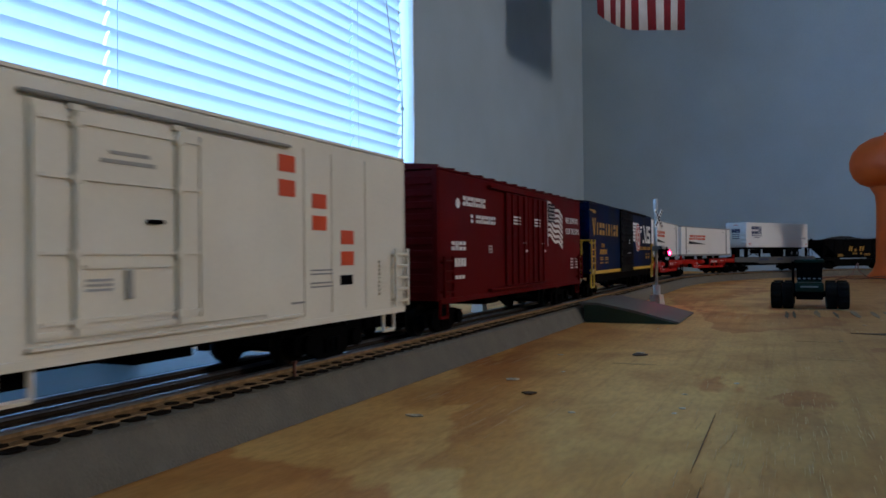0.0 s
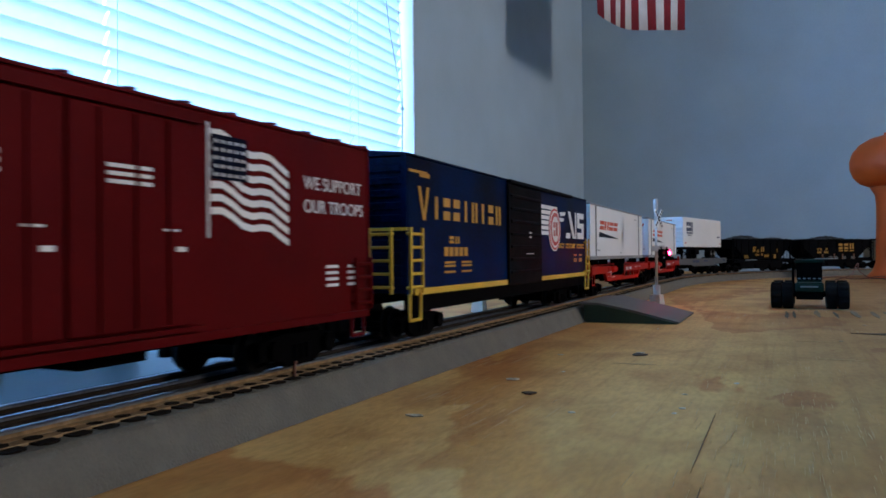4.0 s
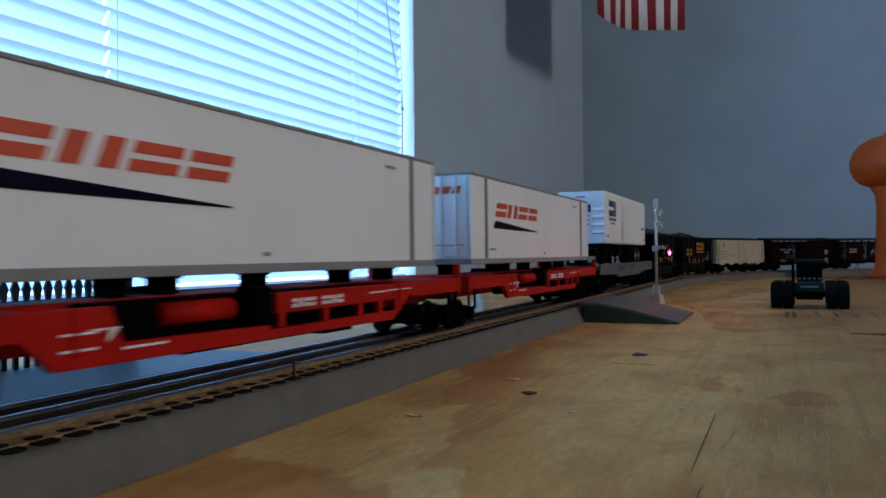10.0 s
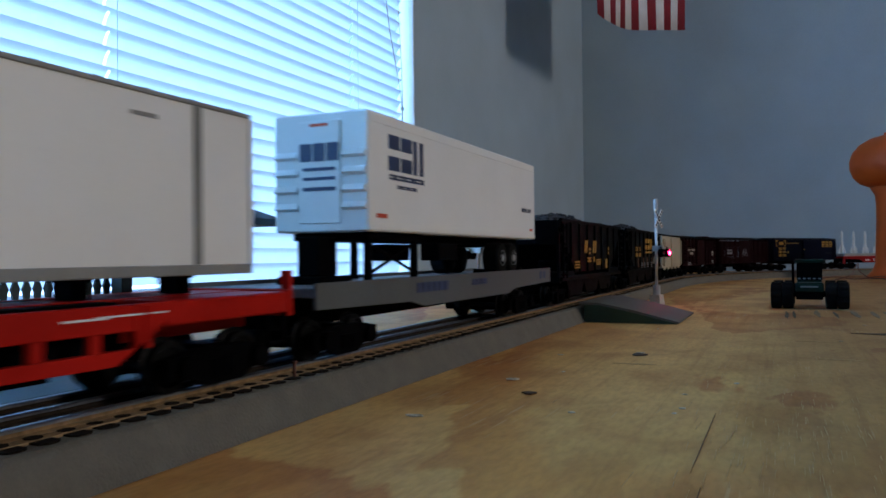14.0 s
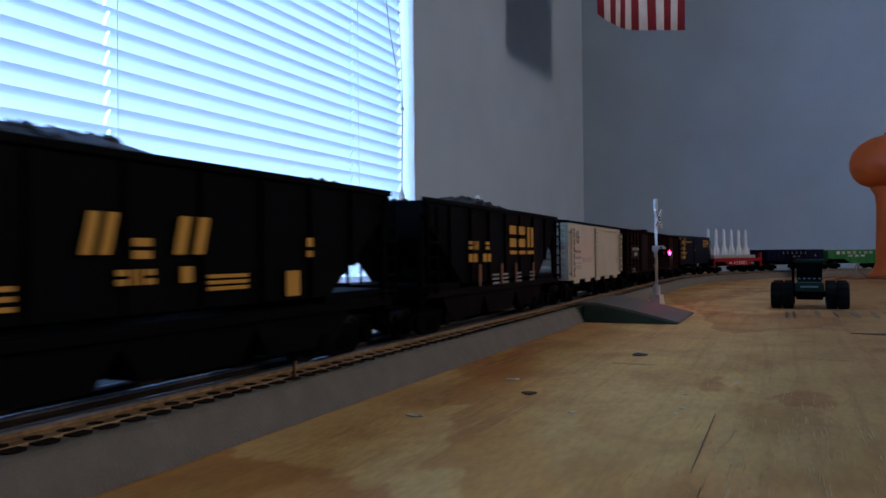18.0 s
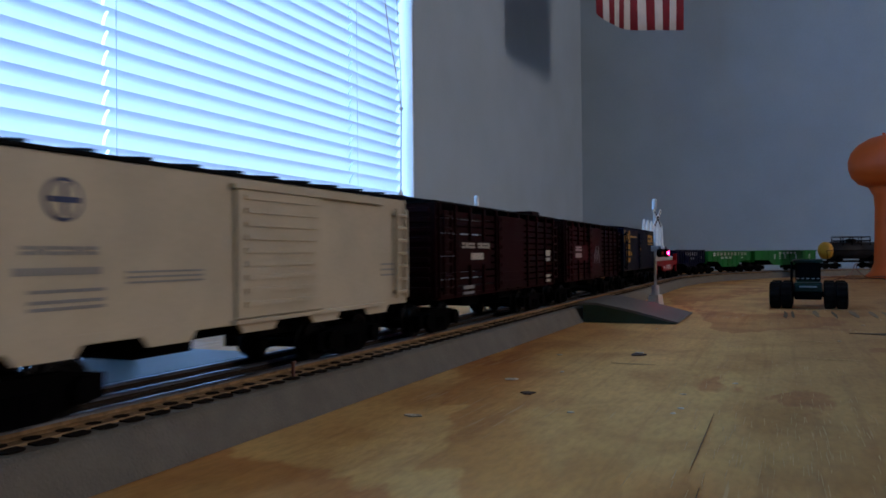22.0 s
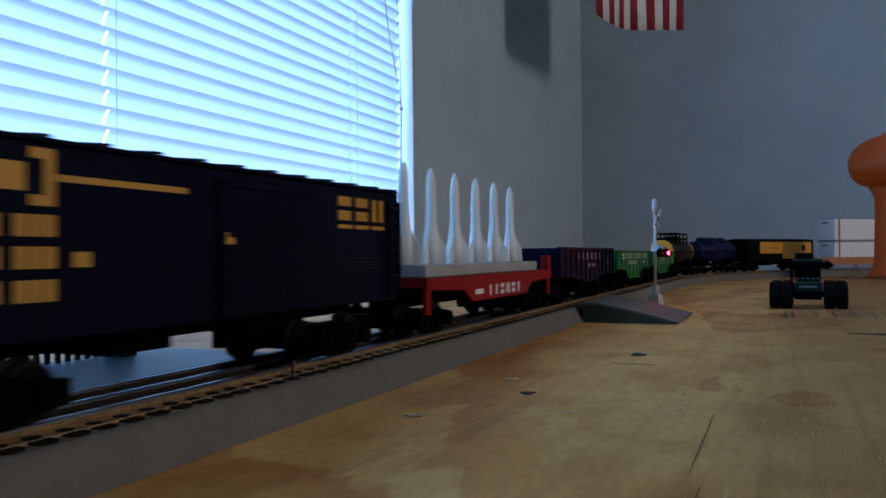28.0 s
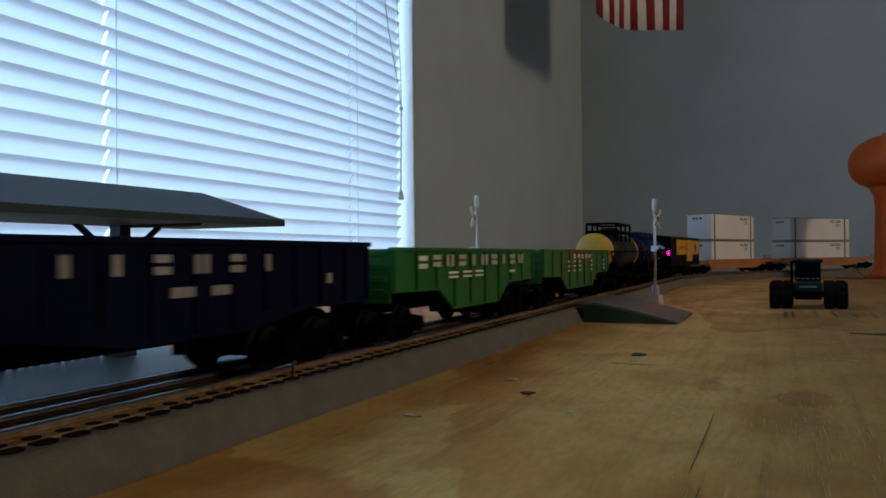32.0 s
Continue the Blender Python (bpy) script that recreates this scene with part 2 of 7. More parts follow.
M = dict(
    ply=plywood(), slat=slat_mat(),
    wall=mat("grey_wall_paint", (0.38, 0.475, 0.55), 0.8, var=0.05, scale=6, bump=0.25, fine=220),
    ceil=mat("ceiling_paint", (0.55, 0.55, 0.53), 0.9, var=0.04, scale=5, bump=0.2, fine=150),
    floor=mat("carpet", (0.3, 0.26, 0.22), 0.95, var=0.2, scale=30, bump=0.5, fine=500),
    trim=mat("white_trim_paint", (0.8, 0.8, 0.79), 0.5, var=0.04, scale=10, bump=0.05),
    cord=mat("blind_cord", (0.6, 0.6, 0.56), 0.8),
    cord_old=mat("lift_cord", (0.52, 0.49, 0.42), 0.8),
    bed=mat("grey_roadbed_foam", (0.152, 0.134, 0.104), 0.95, var=0.10, scale=90, bump=0.8, fine=900),
    tie=mat("dark_tie_plastic", (0.010, 0.007, 0.0055), 0.85, spec=0.1, var=0.3, scale=300, rand=0.4),
    skyglow=glow("overcast_sky", (0.62, 0.85, 1.0), 2.8),
    rail=mat("nickel_rail", (0.28, 0.29, 0.31), 0.40, 1.0, var=0.2, scale=80, bump=0.05),
    black=mat("black_plastic", (0.0012, 0.0012, 0.0018), 0.75, var=0.3, scale=120, spec=0.03),
    blacksemi=mat("black_paint", (0.0010, 0.0012, 0.0022), 0.55, var=0.25, scale=60, spec=0.04),
    steel=mat("blackened_wheel_steel", (0.004, 0.004, 0.004), 0.5, 0.0, var=0.3, spec=0.1),
    cream=mat("cream_white_paint", (0.74, 0.70, 0.60), 0.45, var=0.05, scale=25, bump=0.05),
    maroon=mat("oxide_red_paint", (0.088, 0.0014, 0.0022), 0.5, spec=0.06, var=0.12, scale=30, bump=0.05),
    brown=mat("dark_brown_red_paint", (0.012, 0.0008, 0.0016), 0.5, spec=0.05, var=0.2, scale=40, bump=0.08),
    nsblue=mat("dark_blue_paint_mottled", (0.0005, 0.0095, 0.056), 0.45, var=0.3, scale=22, bump=0.05, hue=(0.0002, 0.0007, 0.0035), spec=0.04),
    navy=mat("navy_paint", (0.0010, 0.0022, 0.013), 0.45, spec=0.06, var=0.2, scale=40),
    gonblue=mat("gondola_blue_plastic", (0.0009, 0.0024, 0.020), 0.45, spec=0.06, var=0.15, scale=40),
    yellow=mat("yellow_paint", (0.72, 0.45, 0.03), 0.45, var=0.1),
    amber=mat("amber_yellow_paint", (0.66, 0.32, 0.018), 0.45, var=0.1),
    gold=mat("gold_lettering", (0.52, 0.26, 0.022), 0.5, var=0.08),
    emblemred=mat("faded_red_paint", (0.50, 0.045, 0.035), 0.5, var=0.12),
    orange=mat("orange_lettering", (0.60, 0.066, 0.011), 0.5, var=0.05),
    white=mat("white_paint", (0.8, 0.8, 0.79), 0.4, var=0.03, scale=20, bump=0.04),
    grimy=mat("greyish_white_paint", (0.47, 0.41, 0.295), 0.5, var=0.09, scale=30, bump=0.05),
    bluetext=mat("dark_blue_lettering", (0.02, 0.04, 0.12), 0.5),
    grey=mat("flatcar_grey_paint", (0.090, 0.098, 0.100), 0.5, var=0.12, scale=40),
    deck=mat("grey_deck_plastic", (0.34, 0.34, 0.33), 0.6, var=0.1, scale=50),
    postgrey=mat("container_grey_trim", (0.24, 0.24, 0.235), 0.5, var=0.1),
    red=mat("bright_red_paint", (0.42, 0.0090, 0.003), 0.5, spec=0.08, var=0.12, scale=40, bump=0.05),
    lred=mat("toy_red_plastic", (0.27, 0.007, 0.008), 0.45, spec=0.1, var=0.12, scale=40),
    green=mat("green_plastic", (0.005, 0.145, 0.022), 0.45, spec=0.3, var=0.12, scale=40),
    tanksil=mat("dark_tank_paint", (0.012, 0.013, 0.016), 0.5, spec=0.15, var=0.2, scale=40),
    tankblue=mat("blue_tank_paint", (0.002, 0.006, 0.05), 0.5, spec=0.12, var=0.2, scale=40),
    coal=mat("coal", (0.0022, 0.0025, 0.004), 0.6, var=0.4, scale=250, bump=1.0, fine=900),
    wellorange=mat("tan_orange_paint", (0.42, 0.16, 0.045), 0.5, var=0.15, scale=40),
    rocket=mat("white_plastic", (0.78, 0.78, 0.74), 0.4, var=0.03, bump=0.03),
    rubber=mat("tyre_rubber", (0.004, 0.004, 0.0042), 0.85, spec=0.1, var=0.2, scale=200),
    tractor=mat("tractor_green", (0.002, 0.014, 0.008), 0.4, spec=0.2, var=0.15, scale=80),
    tower=mat("orange_tower_paint", (0.68, 0.105, 0.007), 0.55, var=0.08, scale=20, bump=0.1),
    silver=mat("silver_paint", (0.55, 0.56, 0.57), 0.35, 0.7, var=0.1),
    sigbase=mat("beige_base_plastic", (0.5, 0.47, 0.4), 0.6, var=0.1),
    ramp=mat("grey_road_plastic", (0.125, 0.12, 0.105), 0.6, var=0.15, scale=60, bump=0.3),
    rampside=mat("dark_green_plastic", (0.03, 0.06, 0.035), 0.5, var=0.15, scale=60),
    teal=mat("grey_green_platform", (0.060, 0.115, 0.125), 0.5, spec=0.4, var=0.15, scale=40),
    roofgrey=mat("grey_green_roof", (0.018, 0.042, 0.048), 0.6, var=0.15, scale=60, bump=0.2),
    dkgreen=mat("dark_green_paint", (0.02, 0.035, 0.03), 0.5, var=0.2),
    flagred=mat("flag_red_cloth", (0.22, 0.010, 0.022), 0.85, var=0.1, bump=0.4, fine=1500),
    flagwhite=mat("flag_white_cloth", (0.72, 0.7, 0.68), 0.85, var=0.06, bump=0.4, fine=1500),
    crack=mat("brown_crack", (0.13, 0.06, 0.025), 0.8, var=0.3, scale=300),
    knot=mat("dark_knot", (0.055, 0.028, 0.014), 0.8, var=0.4, scale=300),
    lamp_red=glow("lit_red_lens", (1.0, 0.003, 0.03), 330.0),
    redlens=mat("red_lens", (0.25, 0.01, 0.02), 0.2),
    wire=mat("brown_wire", (0.11, 0.035, 0.022), 0.5),
    stain=mat("dark_mark", (0.05, 0.04, 0.03), 0.7, var=0.4, scale=300),
    table_mark2=mat("paler_mark", (0.20, 0.14, 0.08), 0.7, var=0.3, scale=200),
    dullorange=mat("faded_orange_paint", (0.17, 0.062, 0.018), 0.6, var=0.2),
    scuff=mat("pale_scuffed_wood", (0.56, 0.36, 0.18), 0.9, var=0.2, scale=200),
    web=mat("track_base_tan", (0.34, 0.215, 0.10), 0.8, var=0.25, scale=150),
    railtan=mat("tan_rail_side", (0.30, 0.19, 0.088), 0.75, var=0.25, scale=200, spec=0.2),
    railside=mat("dark_rail_side", (0.030, 0.021, 0.014), 0.75, var=0.25, scale=200, spec=0.2),
    filler=mat("white_filler", (0.62, 0.53, 0.42), 0.9, var=0.3, scale=300),
)


# ---- mesh helpers ----
def box(bm, x0, x1, y0, y1, z0, z1, bevel=0.0):
    r = bmesh.ops.create_cube(bm, size=1.0)
    v = r["verts"]
    for p in v:
        p.co = Vector(((x0 + x1) / 2 + p.co.x * (x1 - x0), (y0 + y1) / 2 + p.co.y * (y1 - y0), (z0 + z1) / 2 + p.co.z * (z1 - z0)))
    if bevel:
        es = list({e for p in v for e in p.link_edges})
        bmesh.ops.bevel(bm, geom=es, offset=bevel, segments=1, affect="EDGES")
    return v


def cyl(bm, r, depth, m=None, seg=16, r2=None):
    return bmesh.ops.create_cone(bm, cap_ends=True, segments=seg, radius1=r, radius2=r if r2 is None else r2, depth=depth, matrix=m or Matrix())["verts"]


def rod(bm, a, b, r, seg=6):
    a, b = Vector(a), Vector(b)
    d = b - a
    cyl(bm, r, d.length, Matrix.Translation((a + b) / 2) @ d.to_track_quat("Z", "Y").to_matrix().to_4x4(), seg)


def prism(bm, outline, axis, lo, hi):
    """An outline of (u, v) pairs pushed from lo to hi along an axis."""
    def co(u, v, w):
        return {"x": (w, u, v), "y": (u, w, v), "z": (u, v, w)}[axis]
    a = [bm.verts.new(co(u, v, lo)) for u, v in outline]
    b = [bm.verts.new(co(u, v, hi)) for u, v in outline]
    n = len(a)
    bm.faces.new(a)
    bm.faces.new(b[::-1])
    for i in range(n):
        bm.faces.new((a[i], b[i], b[(i + 1) % n], a[(i + 1) % n]))


def lathe(bm, prof, seg=32, m=None):
    rings = []
    m = m or Matrix()
    for r, z in prof:
        rings.append([bm.verts.new(m @ Vector((r * math.cos(2 * math.pi * i / seg), r * math.sin(2 * math.pi * i / seg), z))) for i in range(seg)])
    for a, b in zip(rings, rings[1:]):
        for i in range(seg):
            bm.faces.new((a[i], a[(i + 1) % seg], b[(i + 1) % seg], b[i]))
    bm.faces.new(rings[0][::-1])
    bm.faces.new(rings[-1])


def finish(bm, name, material, smooth=False):
    bmesh.ops.recalc_face_normals(bm, faces=bm.faces)
    me = bpy.data.meshes.new(name)
    bm.to_mesh(me)
    bm.free()
    for m_ in material if isinstance(material, (list, tuple)) else (material,):
        me.materials.append(m_)
    if smooth:
        for p in me.polygons:
            p.use_smooth = True
    return me


def part(name, bm, material, parent, label="", smooth=False):
    ob = new(name, finish(bm, name, material, smooth))
    ob.parent = parent
    if label:
        ob["label"] = label
    return ob


def thing(name, m=None, label="", category="", group="", kind=""):
    ob = new(name)
    ob.empty_display_size = 0.02
    if m is not None:
        ob.matrix_world = m
    return tagged(ob, label, category, group, kind)


def solid(name, bm, material, label="", category="", group="", kind="", smooth=False):
    return tagged(new(name, finish(bm, name, material, smooth)), label, category, group, kind)


def boxes(*spec, bevel=0.0):
    bm = bmesh.new()
    for s in spec:
        box(bm, *s, bevel=bevel)
    return bm


# ---- the oval of track ----
TRACK_X, Y0, Y1, RADIUS = -0.200, -0.45, 1.40, 1.13
STRAIGHT = Y1 - Y0
TURN = math.pi * RADIUS
LOOP = 2 * STRAIGHT + 2 * TURN
RAIL_Z = 0.0155          # level to which the cars are built
RAIL_TOP = 0.0168
LIFT = RAIL_TOP - RAIL_Z


def track(a, side=0.0):
    """Place at distance a along the oval (a = y on the long straight) and the heading; side: metres towards the inside."""
    a = (a - Y0) % LOOP
    if a < STRAIGHT:
        return Vector((TRACK_X + side, Y0 + a, 0)), 0.0
    a -= STRAIGHT
    if a < TURN:
        th = a / RADIUS
        r = RADIUS - side
        return Vector((TRACK_X + RADIUS - r * math.cos(th), Y1 + r * math.sin(th), 0)), -th
    a -= TURN
    if a < STRAIGHT:
        return Vector((TRACK_X + 2 * RADIUS - side, Y1 - a, 0)), -math.pi
    a -= STRAIGHT
    th = a / RADIUS
    r = RADIUS - side
    return Vector((TRACK_X + RADIUS + r * math.cos(th), Y0 - r * math.sin(th), 0)), -math.pi - th


# how far the train has run at each time, in metres
RUN = ((0, 0.0), (1, 0.095), (2, 0.190), (3, 0.286), (4.5, 0.437), (6, 0.594), (7, 0.700), (8, 0.814), (9, 0.936), (10, 1.062),
       (11, 1.194), (12, 1.323), (13, 1.448), (14, 1.578), (15.5, 1.788), (17, 1.998), (18, 2.139), (19, 2.276), (20, 2.409), (21, 2.543),
       (22, 2.680), (23, 2.816), (24, 2.952), (25, 3.084), (26.5, 3.285), (28, 3.490), (29, 3.626), (30, 3.762), (31, 3.897), (32, 4.034))


def run(t):
    """Smooth reading of RUN."""
    n = len(RUN)
    i = max(0, min(n - 2, next((k for k in range(n - 1) if t <= RUN[k + 1][0]), n - 2)))

    def slope(k):
        a, b = max(0, k - 1), min(n - 1, k + 1)
        return (RUN[b][1] - RUN[a][1]) / (RUN[b][0] - RUN[a][0])
    (ta, sa), (tb, sb) = RUN[i], RUN[i + 1]
    h = tb - ta
    u = (t - ta) / h
    return (2 * u**3 - 3 * u**2 + 1) * sa + (u**3 - 2 * u**2 + u) * h * slope(i) + (3 * u**2 - 2 * u**3) * sb + (u**3 - u**2) * h * slope(i + 1)


def car_pose(mid, half, t):
    """Pose of a car whose bogies stand half metres before and behind mid."""
    a = mid - run(t)
    p, q = track(a - half)[0], track(a + half)[0]
    d = q - p
    c = (p + q) / 2
    return Matrix.Translation((c.x, c.y, RAIL_Z)) @ Matrix.Rotation(math.atan2(-d.x, d.y), 4, "Z")


MOVERS = []      # (thing, mid, half, pose on the car)
BOGIES = []      # (bogie, mid of car, half, y on the car)


# ---- room ----
def wall_with_holes(name, at, thick, lo, hi, holes):
    """A wall across x, from lo to hi in y, with openings (y0, y1, z0, z1) in order of y."""
    a, b = sorted((at, at + thick))
    bm = bmesh.new()
    y = lo
    for y0, y1, z0, z1 in holes:
        for bx in ((y, y0, FLOOR_Z, CEIL_Z), (y0, y1, FLOOR_Z, z0), (y0, y1, z1, CEIL_Z)):
            box(bm, a, b, *bx)
        y = y1
    box(bm, a, b, y, hi, FLOOR_Z, CEIL_Z)
    bmesh.ops.remove_doubles(bm, verts=bm.verts, dist=1e-5)
    return solid(name, bm, M["wall"], "smooth blue-grey painted wall with a window opening", "wall", kind="structure")


wall_with_holes("wall_west", WALL_X, -0.16, BACK_Y - 0.15, FAR_Y + 0.15, (WIN3, WIN))
wall_with_holes("wall_east", RIGHT_X, 0.16, BACK_Y - 0.15, FAR_Y + 0.15, (WIN2,))
solid("wall_north", boxes((WALL_X, RIGHT_X, FAR_Y, FAR_Y + 0.15, FLOOR_Z, CEIL_Z)), M["wall"], "smooth blue-grey painted wall behind the layout", "wall", kind="structure")
solid("wall_south", boxes((WALL_X, RIGHT_X, BACK_Y - 0.15, BACK_Y, FLOOR_Z, CEIL_Z)), M["wall"], "plain blue-grey painted wall", "wall", kind="structure")
solid("floor", boxes((WALL_X - 0.16, RIGHT_X + 0.16, BACK_Y - 0.15, FAR_Y + 0.15, FLOOR_Z - 0.1, FLOOR_Z - 0.001)), M["floor"], "brown carpeted floor under the table", "floor", kind="structure")
solid("ceiling", boxes((WALL_X - 0.16, RIGHT_X + 0.16, BACK_Y - 0.15, FAR_Y + 0.15, CEIL_Z + 0.001, CEIL_Z + 0.1)), M["ceil"], "plain white ceiling", "ceiling", kind="structure")


def window(name, x, sgn, hole, label):
    y0, y1, z0, z1 = hole
    w = thing(name, None, label, "window", kind="structure")
    x0 = x + sgn * 0.085
    f = 0.03
    e = 0.002
    a, b = sorted((x0, x0 + sgn * 0.03))
    part("window_frame", boxes((a, b, y0 + e, y0 + f, z0 + e, z1 - e), (a, b, y1 - f, y1 - e, z0 + e, z1 - e), (a, b, y0 + f, y1 - f, z0 + e, z0 + f), (a, b, y0 + f, y1 - f, z1 - f, z1 - e), bevel=0.002), M["trim"], w, "white window frame")
    return w


win1 = window("window_1", WALL_X, -1, WIN, "white-framed window behind a closed mini blind")
e_ = 0.004
for nm, bx in (("side_jamb", (WALL_X - 0.084, WALL_X - 0.001, WIN[1] - e_, WIN[1] - 0.0005, WIN[2] + 0.011, WIN[3] - 0.005)), ("side_jamb", (WALL_X - 0.084, WALL_X - 0.001, WIN[0] + 0.0005, WIN[0] + e_, WIN[2] + 0.011, WIN[3] - 0.005)), ("head_jamb", (WALL_X - 0.084, WALL_X - 0.001, WIN[0] + e_, WIN[1] - e_, WIN[3] - e_, WIN[3] - 0.0005))):
    part(nm, boxes(bx), M["trim"], win1, "white painted window jamb")
window("window_3", WALL_X, -1, WIN3, "added white-framed window without a blind, out of view")
window("window_2", RIGHT_X, 1, WIN2, "white-framed window in the opposite wall")
part("window_sill", boxes((WALL_X - 0.08, WALL_X + 0.002, WIN[0] + 0.002, WIN[1] - 0.002, WIN[2] + 0.0005, WIN[2] + 0.010), bevel=0.002), M["trim"], win1, "white window sill")


# ---- mini blind ----
def blind():
    x, y0, y1 = WALL_X - 0.022, WIN[0] + 0.02, WIN[1] - 0.024
    pitch, width, tilt = 0.0214, 0.0252, -radians(63)
    z_bottom, n = 0.012, 55
    b = thing("window_blind", pose(x, 0, 0), "white vinyl mini blind, slats tilted nearly shut, backlit by daylight", "blind")
    # one cambered slat: inner edge low, outer edge high
    bm = bmesh.new()
    prof = []
    for i in range(7):
        u = (i / 6 - 0.5) * width
        c = 0.0032 * (1 - (2 * i / 6 - 1) ** 2)
        prof.append((u * math.cos(tilt) + c * math.sin(tilt), -u * math.sin(tilt) + c * math.cos(tilt)))
    ladders = (0.104, 0.609, 1.124)
    ys = [y0] + [v for y in ladders for v in (y - 0.0016, y + 0.0016)] + [y1]
    cols = [[bm.verts.new((p[0], y, p[1])) for p in prof] for y in ys]
    for q, (a, c) in enumerate(zip(cols, cols[1:])):
        for i in range(6):
            if q % 2 == 0 or i in (0, 5):      # the odd columns hold the cord holes
                bm.faces.new((a[i], a[i + 1], c[i + 1], c[i]))
    me = finish(bm, "slat", M["slat"], True)
    for k in range(n):
        s = new("slat", me)
        s.parent = b
        s.location = (0, 0, 0.1268 + (k - 4) * pitch)
        s.rotation_euler = (random.uniform(-0.0006, 0.0006), random.uniform(-0.03, 0.03), 0)
    part("bottom_rail", boxes((-0.002, 0.008, y0, y1 + 0.006, 0.0090, 0.0268), bevel=0.002), M["slat"], b, "white bottom rail")
    zt = 0.140 + (n - 4) * pitch
    part("head_rail", boxes((-0.014, 0.014, y0, y1, zt, zt + 0.025), bevel=0.002), M["trim"], b)
    for y in ladders:
        bm = bmesh.new()
        rod(bm, (0.0085, y + 0.0055, z_bottom), (0.0085, y + 0.0055, zt), 0.0005, 5)
        part("ladder_cord", bm, M["slat"], b, "thin white ladder cord")
    # pull cords, knotted, hanging in front of the slats
    bm = bmesh.new()
    pts = [(0.016, 1.262, 1.2), (0.018, 1.256, 0.62), (0.019, 1.262, 0.50), (0.018, 1.274, 0.40), (0.018, 1.275, 0.335)]
    pts2 = [(0.016, 1.205, 1.2), (0.018, 1.205, 0.56), (0.019, 1.225, 0.47), (0.018, 1.266, 0.37), (0.018, 1.275, 0.335)]
    for ps in (pts, pts2):
        for p, q in zip(ps, ps[1:]):
            rod(bm, p, q, 0.0009, 5)
    rod(bm, (0.018, 1.275, 0.335), (0.017, 1.272, 0.185), 0.0014, 6)
    bmesh.ops.create_icosphere(bm, subdivisions=2, radius=0.004, matrix=Matrix.Translation((0.018, 1.275, 0.335)))
    part("lift_cord", bm, M["cord_old"], b, "knotted grey lift cord")
    bm = bmesh.new()
    lathe(bm, [(0.001, 0.185), (0.003, 0.183), (0.0055, 0.170), (0.005, 0.165)], 10, Matrix.Translation((0.017, 1.272, 0)))
    part("cord_tassel", bm, M["cord"], b, "clear plastic cord tassel")
    return b


blind()
solid("backdrop", boxes((WALL_X - 1.32, WALL_X - 1.30, -4.0, 4.0, -1.6, 2.6)), M["skyglow"], "plain bright overcast sky outside the window", "sky", kind="structure")


# ---- table ----
table = thing("table", None, "bare plywood train table with visible grain and knots", "table")
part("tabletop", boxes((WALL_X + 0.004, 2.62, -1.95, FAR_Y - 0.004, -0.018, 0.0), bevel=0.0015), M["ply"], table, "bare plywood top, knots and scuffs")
for lx, ly in ((-0.5, 2.5), (2.5, 2.5), (-0.5, -1.8), (2.5, -1.8), (1.0, 2.5), (1.0, -1.8)):
    part("leg", boxes((lx - 0.04, lx + 0.04, ly - 0.04, ly + 0.04, FLOOR_Z, -0.0185), bevel=0.004), M["ply"], table)


def flat_blob(name, x, y, rx, ry, h, material, label, seed):
    rnd = random.Random(seed)
    bm = bmesh.new()
    n = 14
    ring = []
    for i in range(n):
        k = 1 + rnd.uniform(-0.25, 0.25)
        ring.append((x + rx * k * math.cos(2 * math.pi * i / n), y + ry * k * math.sin(2 * math.pi * i / n)))
    prism(bm, ring, "z", 0.0002, h)
    return part(name, bm, material, table, label)


flat_blob("knot", -0.1017, 0.3207, 0.0030, 0.0030, 0.0007, M["knot"], "dark wood knot", 1)
flat_blob("knot", -0.0787, 0.4653, 0.0040, 0.0060, 0.0007, M["knot"], "dark wood knot", 2)
flat_blob("knot", 0.0800, 0.636, 0.030, 0.0085, 0.0006, M["knot"], "dark split knot", 3)
flat_blob("crack", -0.0238, 0.262, 0.00014, 0.036, 0.0005, M["crack"], "thin dark crack along the grain", 5)
flat_blob("crack", -0.020, 0.19, 0.00012, 0.02, 0.0005, M["crack"], "thin dark crack along the grain", 6)
flat_blob("paint_chip", -0.1278, 0.2604, 0.0032, 0.0020, 0.0006, M["filler"], "pale bluish-white paint patch", 20)
for k, (cx, cy, r) in enumerate(((-0.0742, 0.2876, 0.0013), (-0.0363, 0.3101, 0.0014), (-0.0379, 0.2993, 0.0010), (-0.0798, 0.4750, 0.0026), (-0.1226, 0.4500, 0.0018), (-0.1205, 0.3545, 0.0030), (-0.0202, 0.3776, 0.0012))):
    flat_blob("paint_chip", cx, cy, r, r * 0.9, 0.0005, M["filler"], "pale paint chip", 30 + k)
for k, (cx, cy, rx) in enumerate(((-0.075, 0.4263, 0.012), (0.0225, 0.5715, 0.014), (0.0384, 0.890, 0.028), (0.03, 0.48, 0.012))):
    flat_blob("scratch", cx, cy, rx, 0.0010, 0.0004, M["scuff"], "pale scratch across the plywood", 50 + k)
bm = bmesh.new()
rnd_ = random.Random(77)
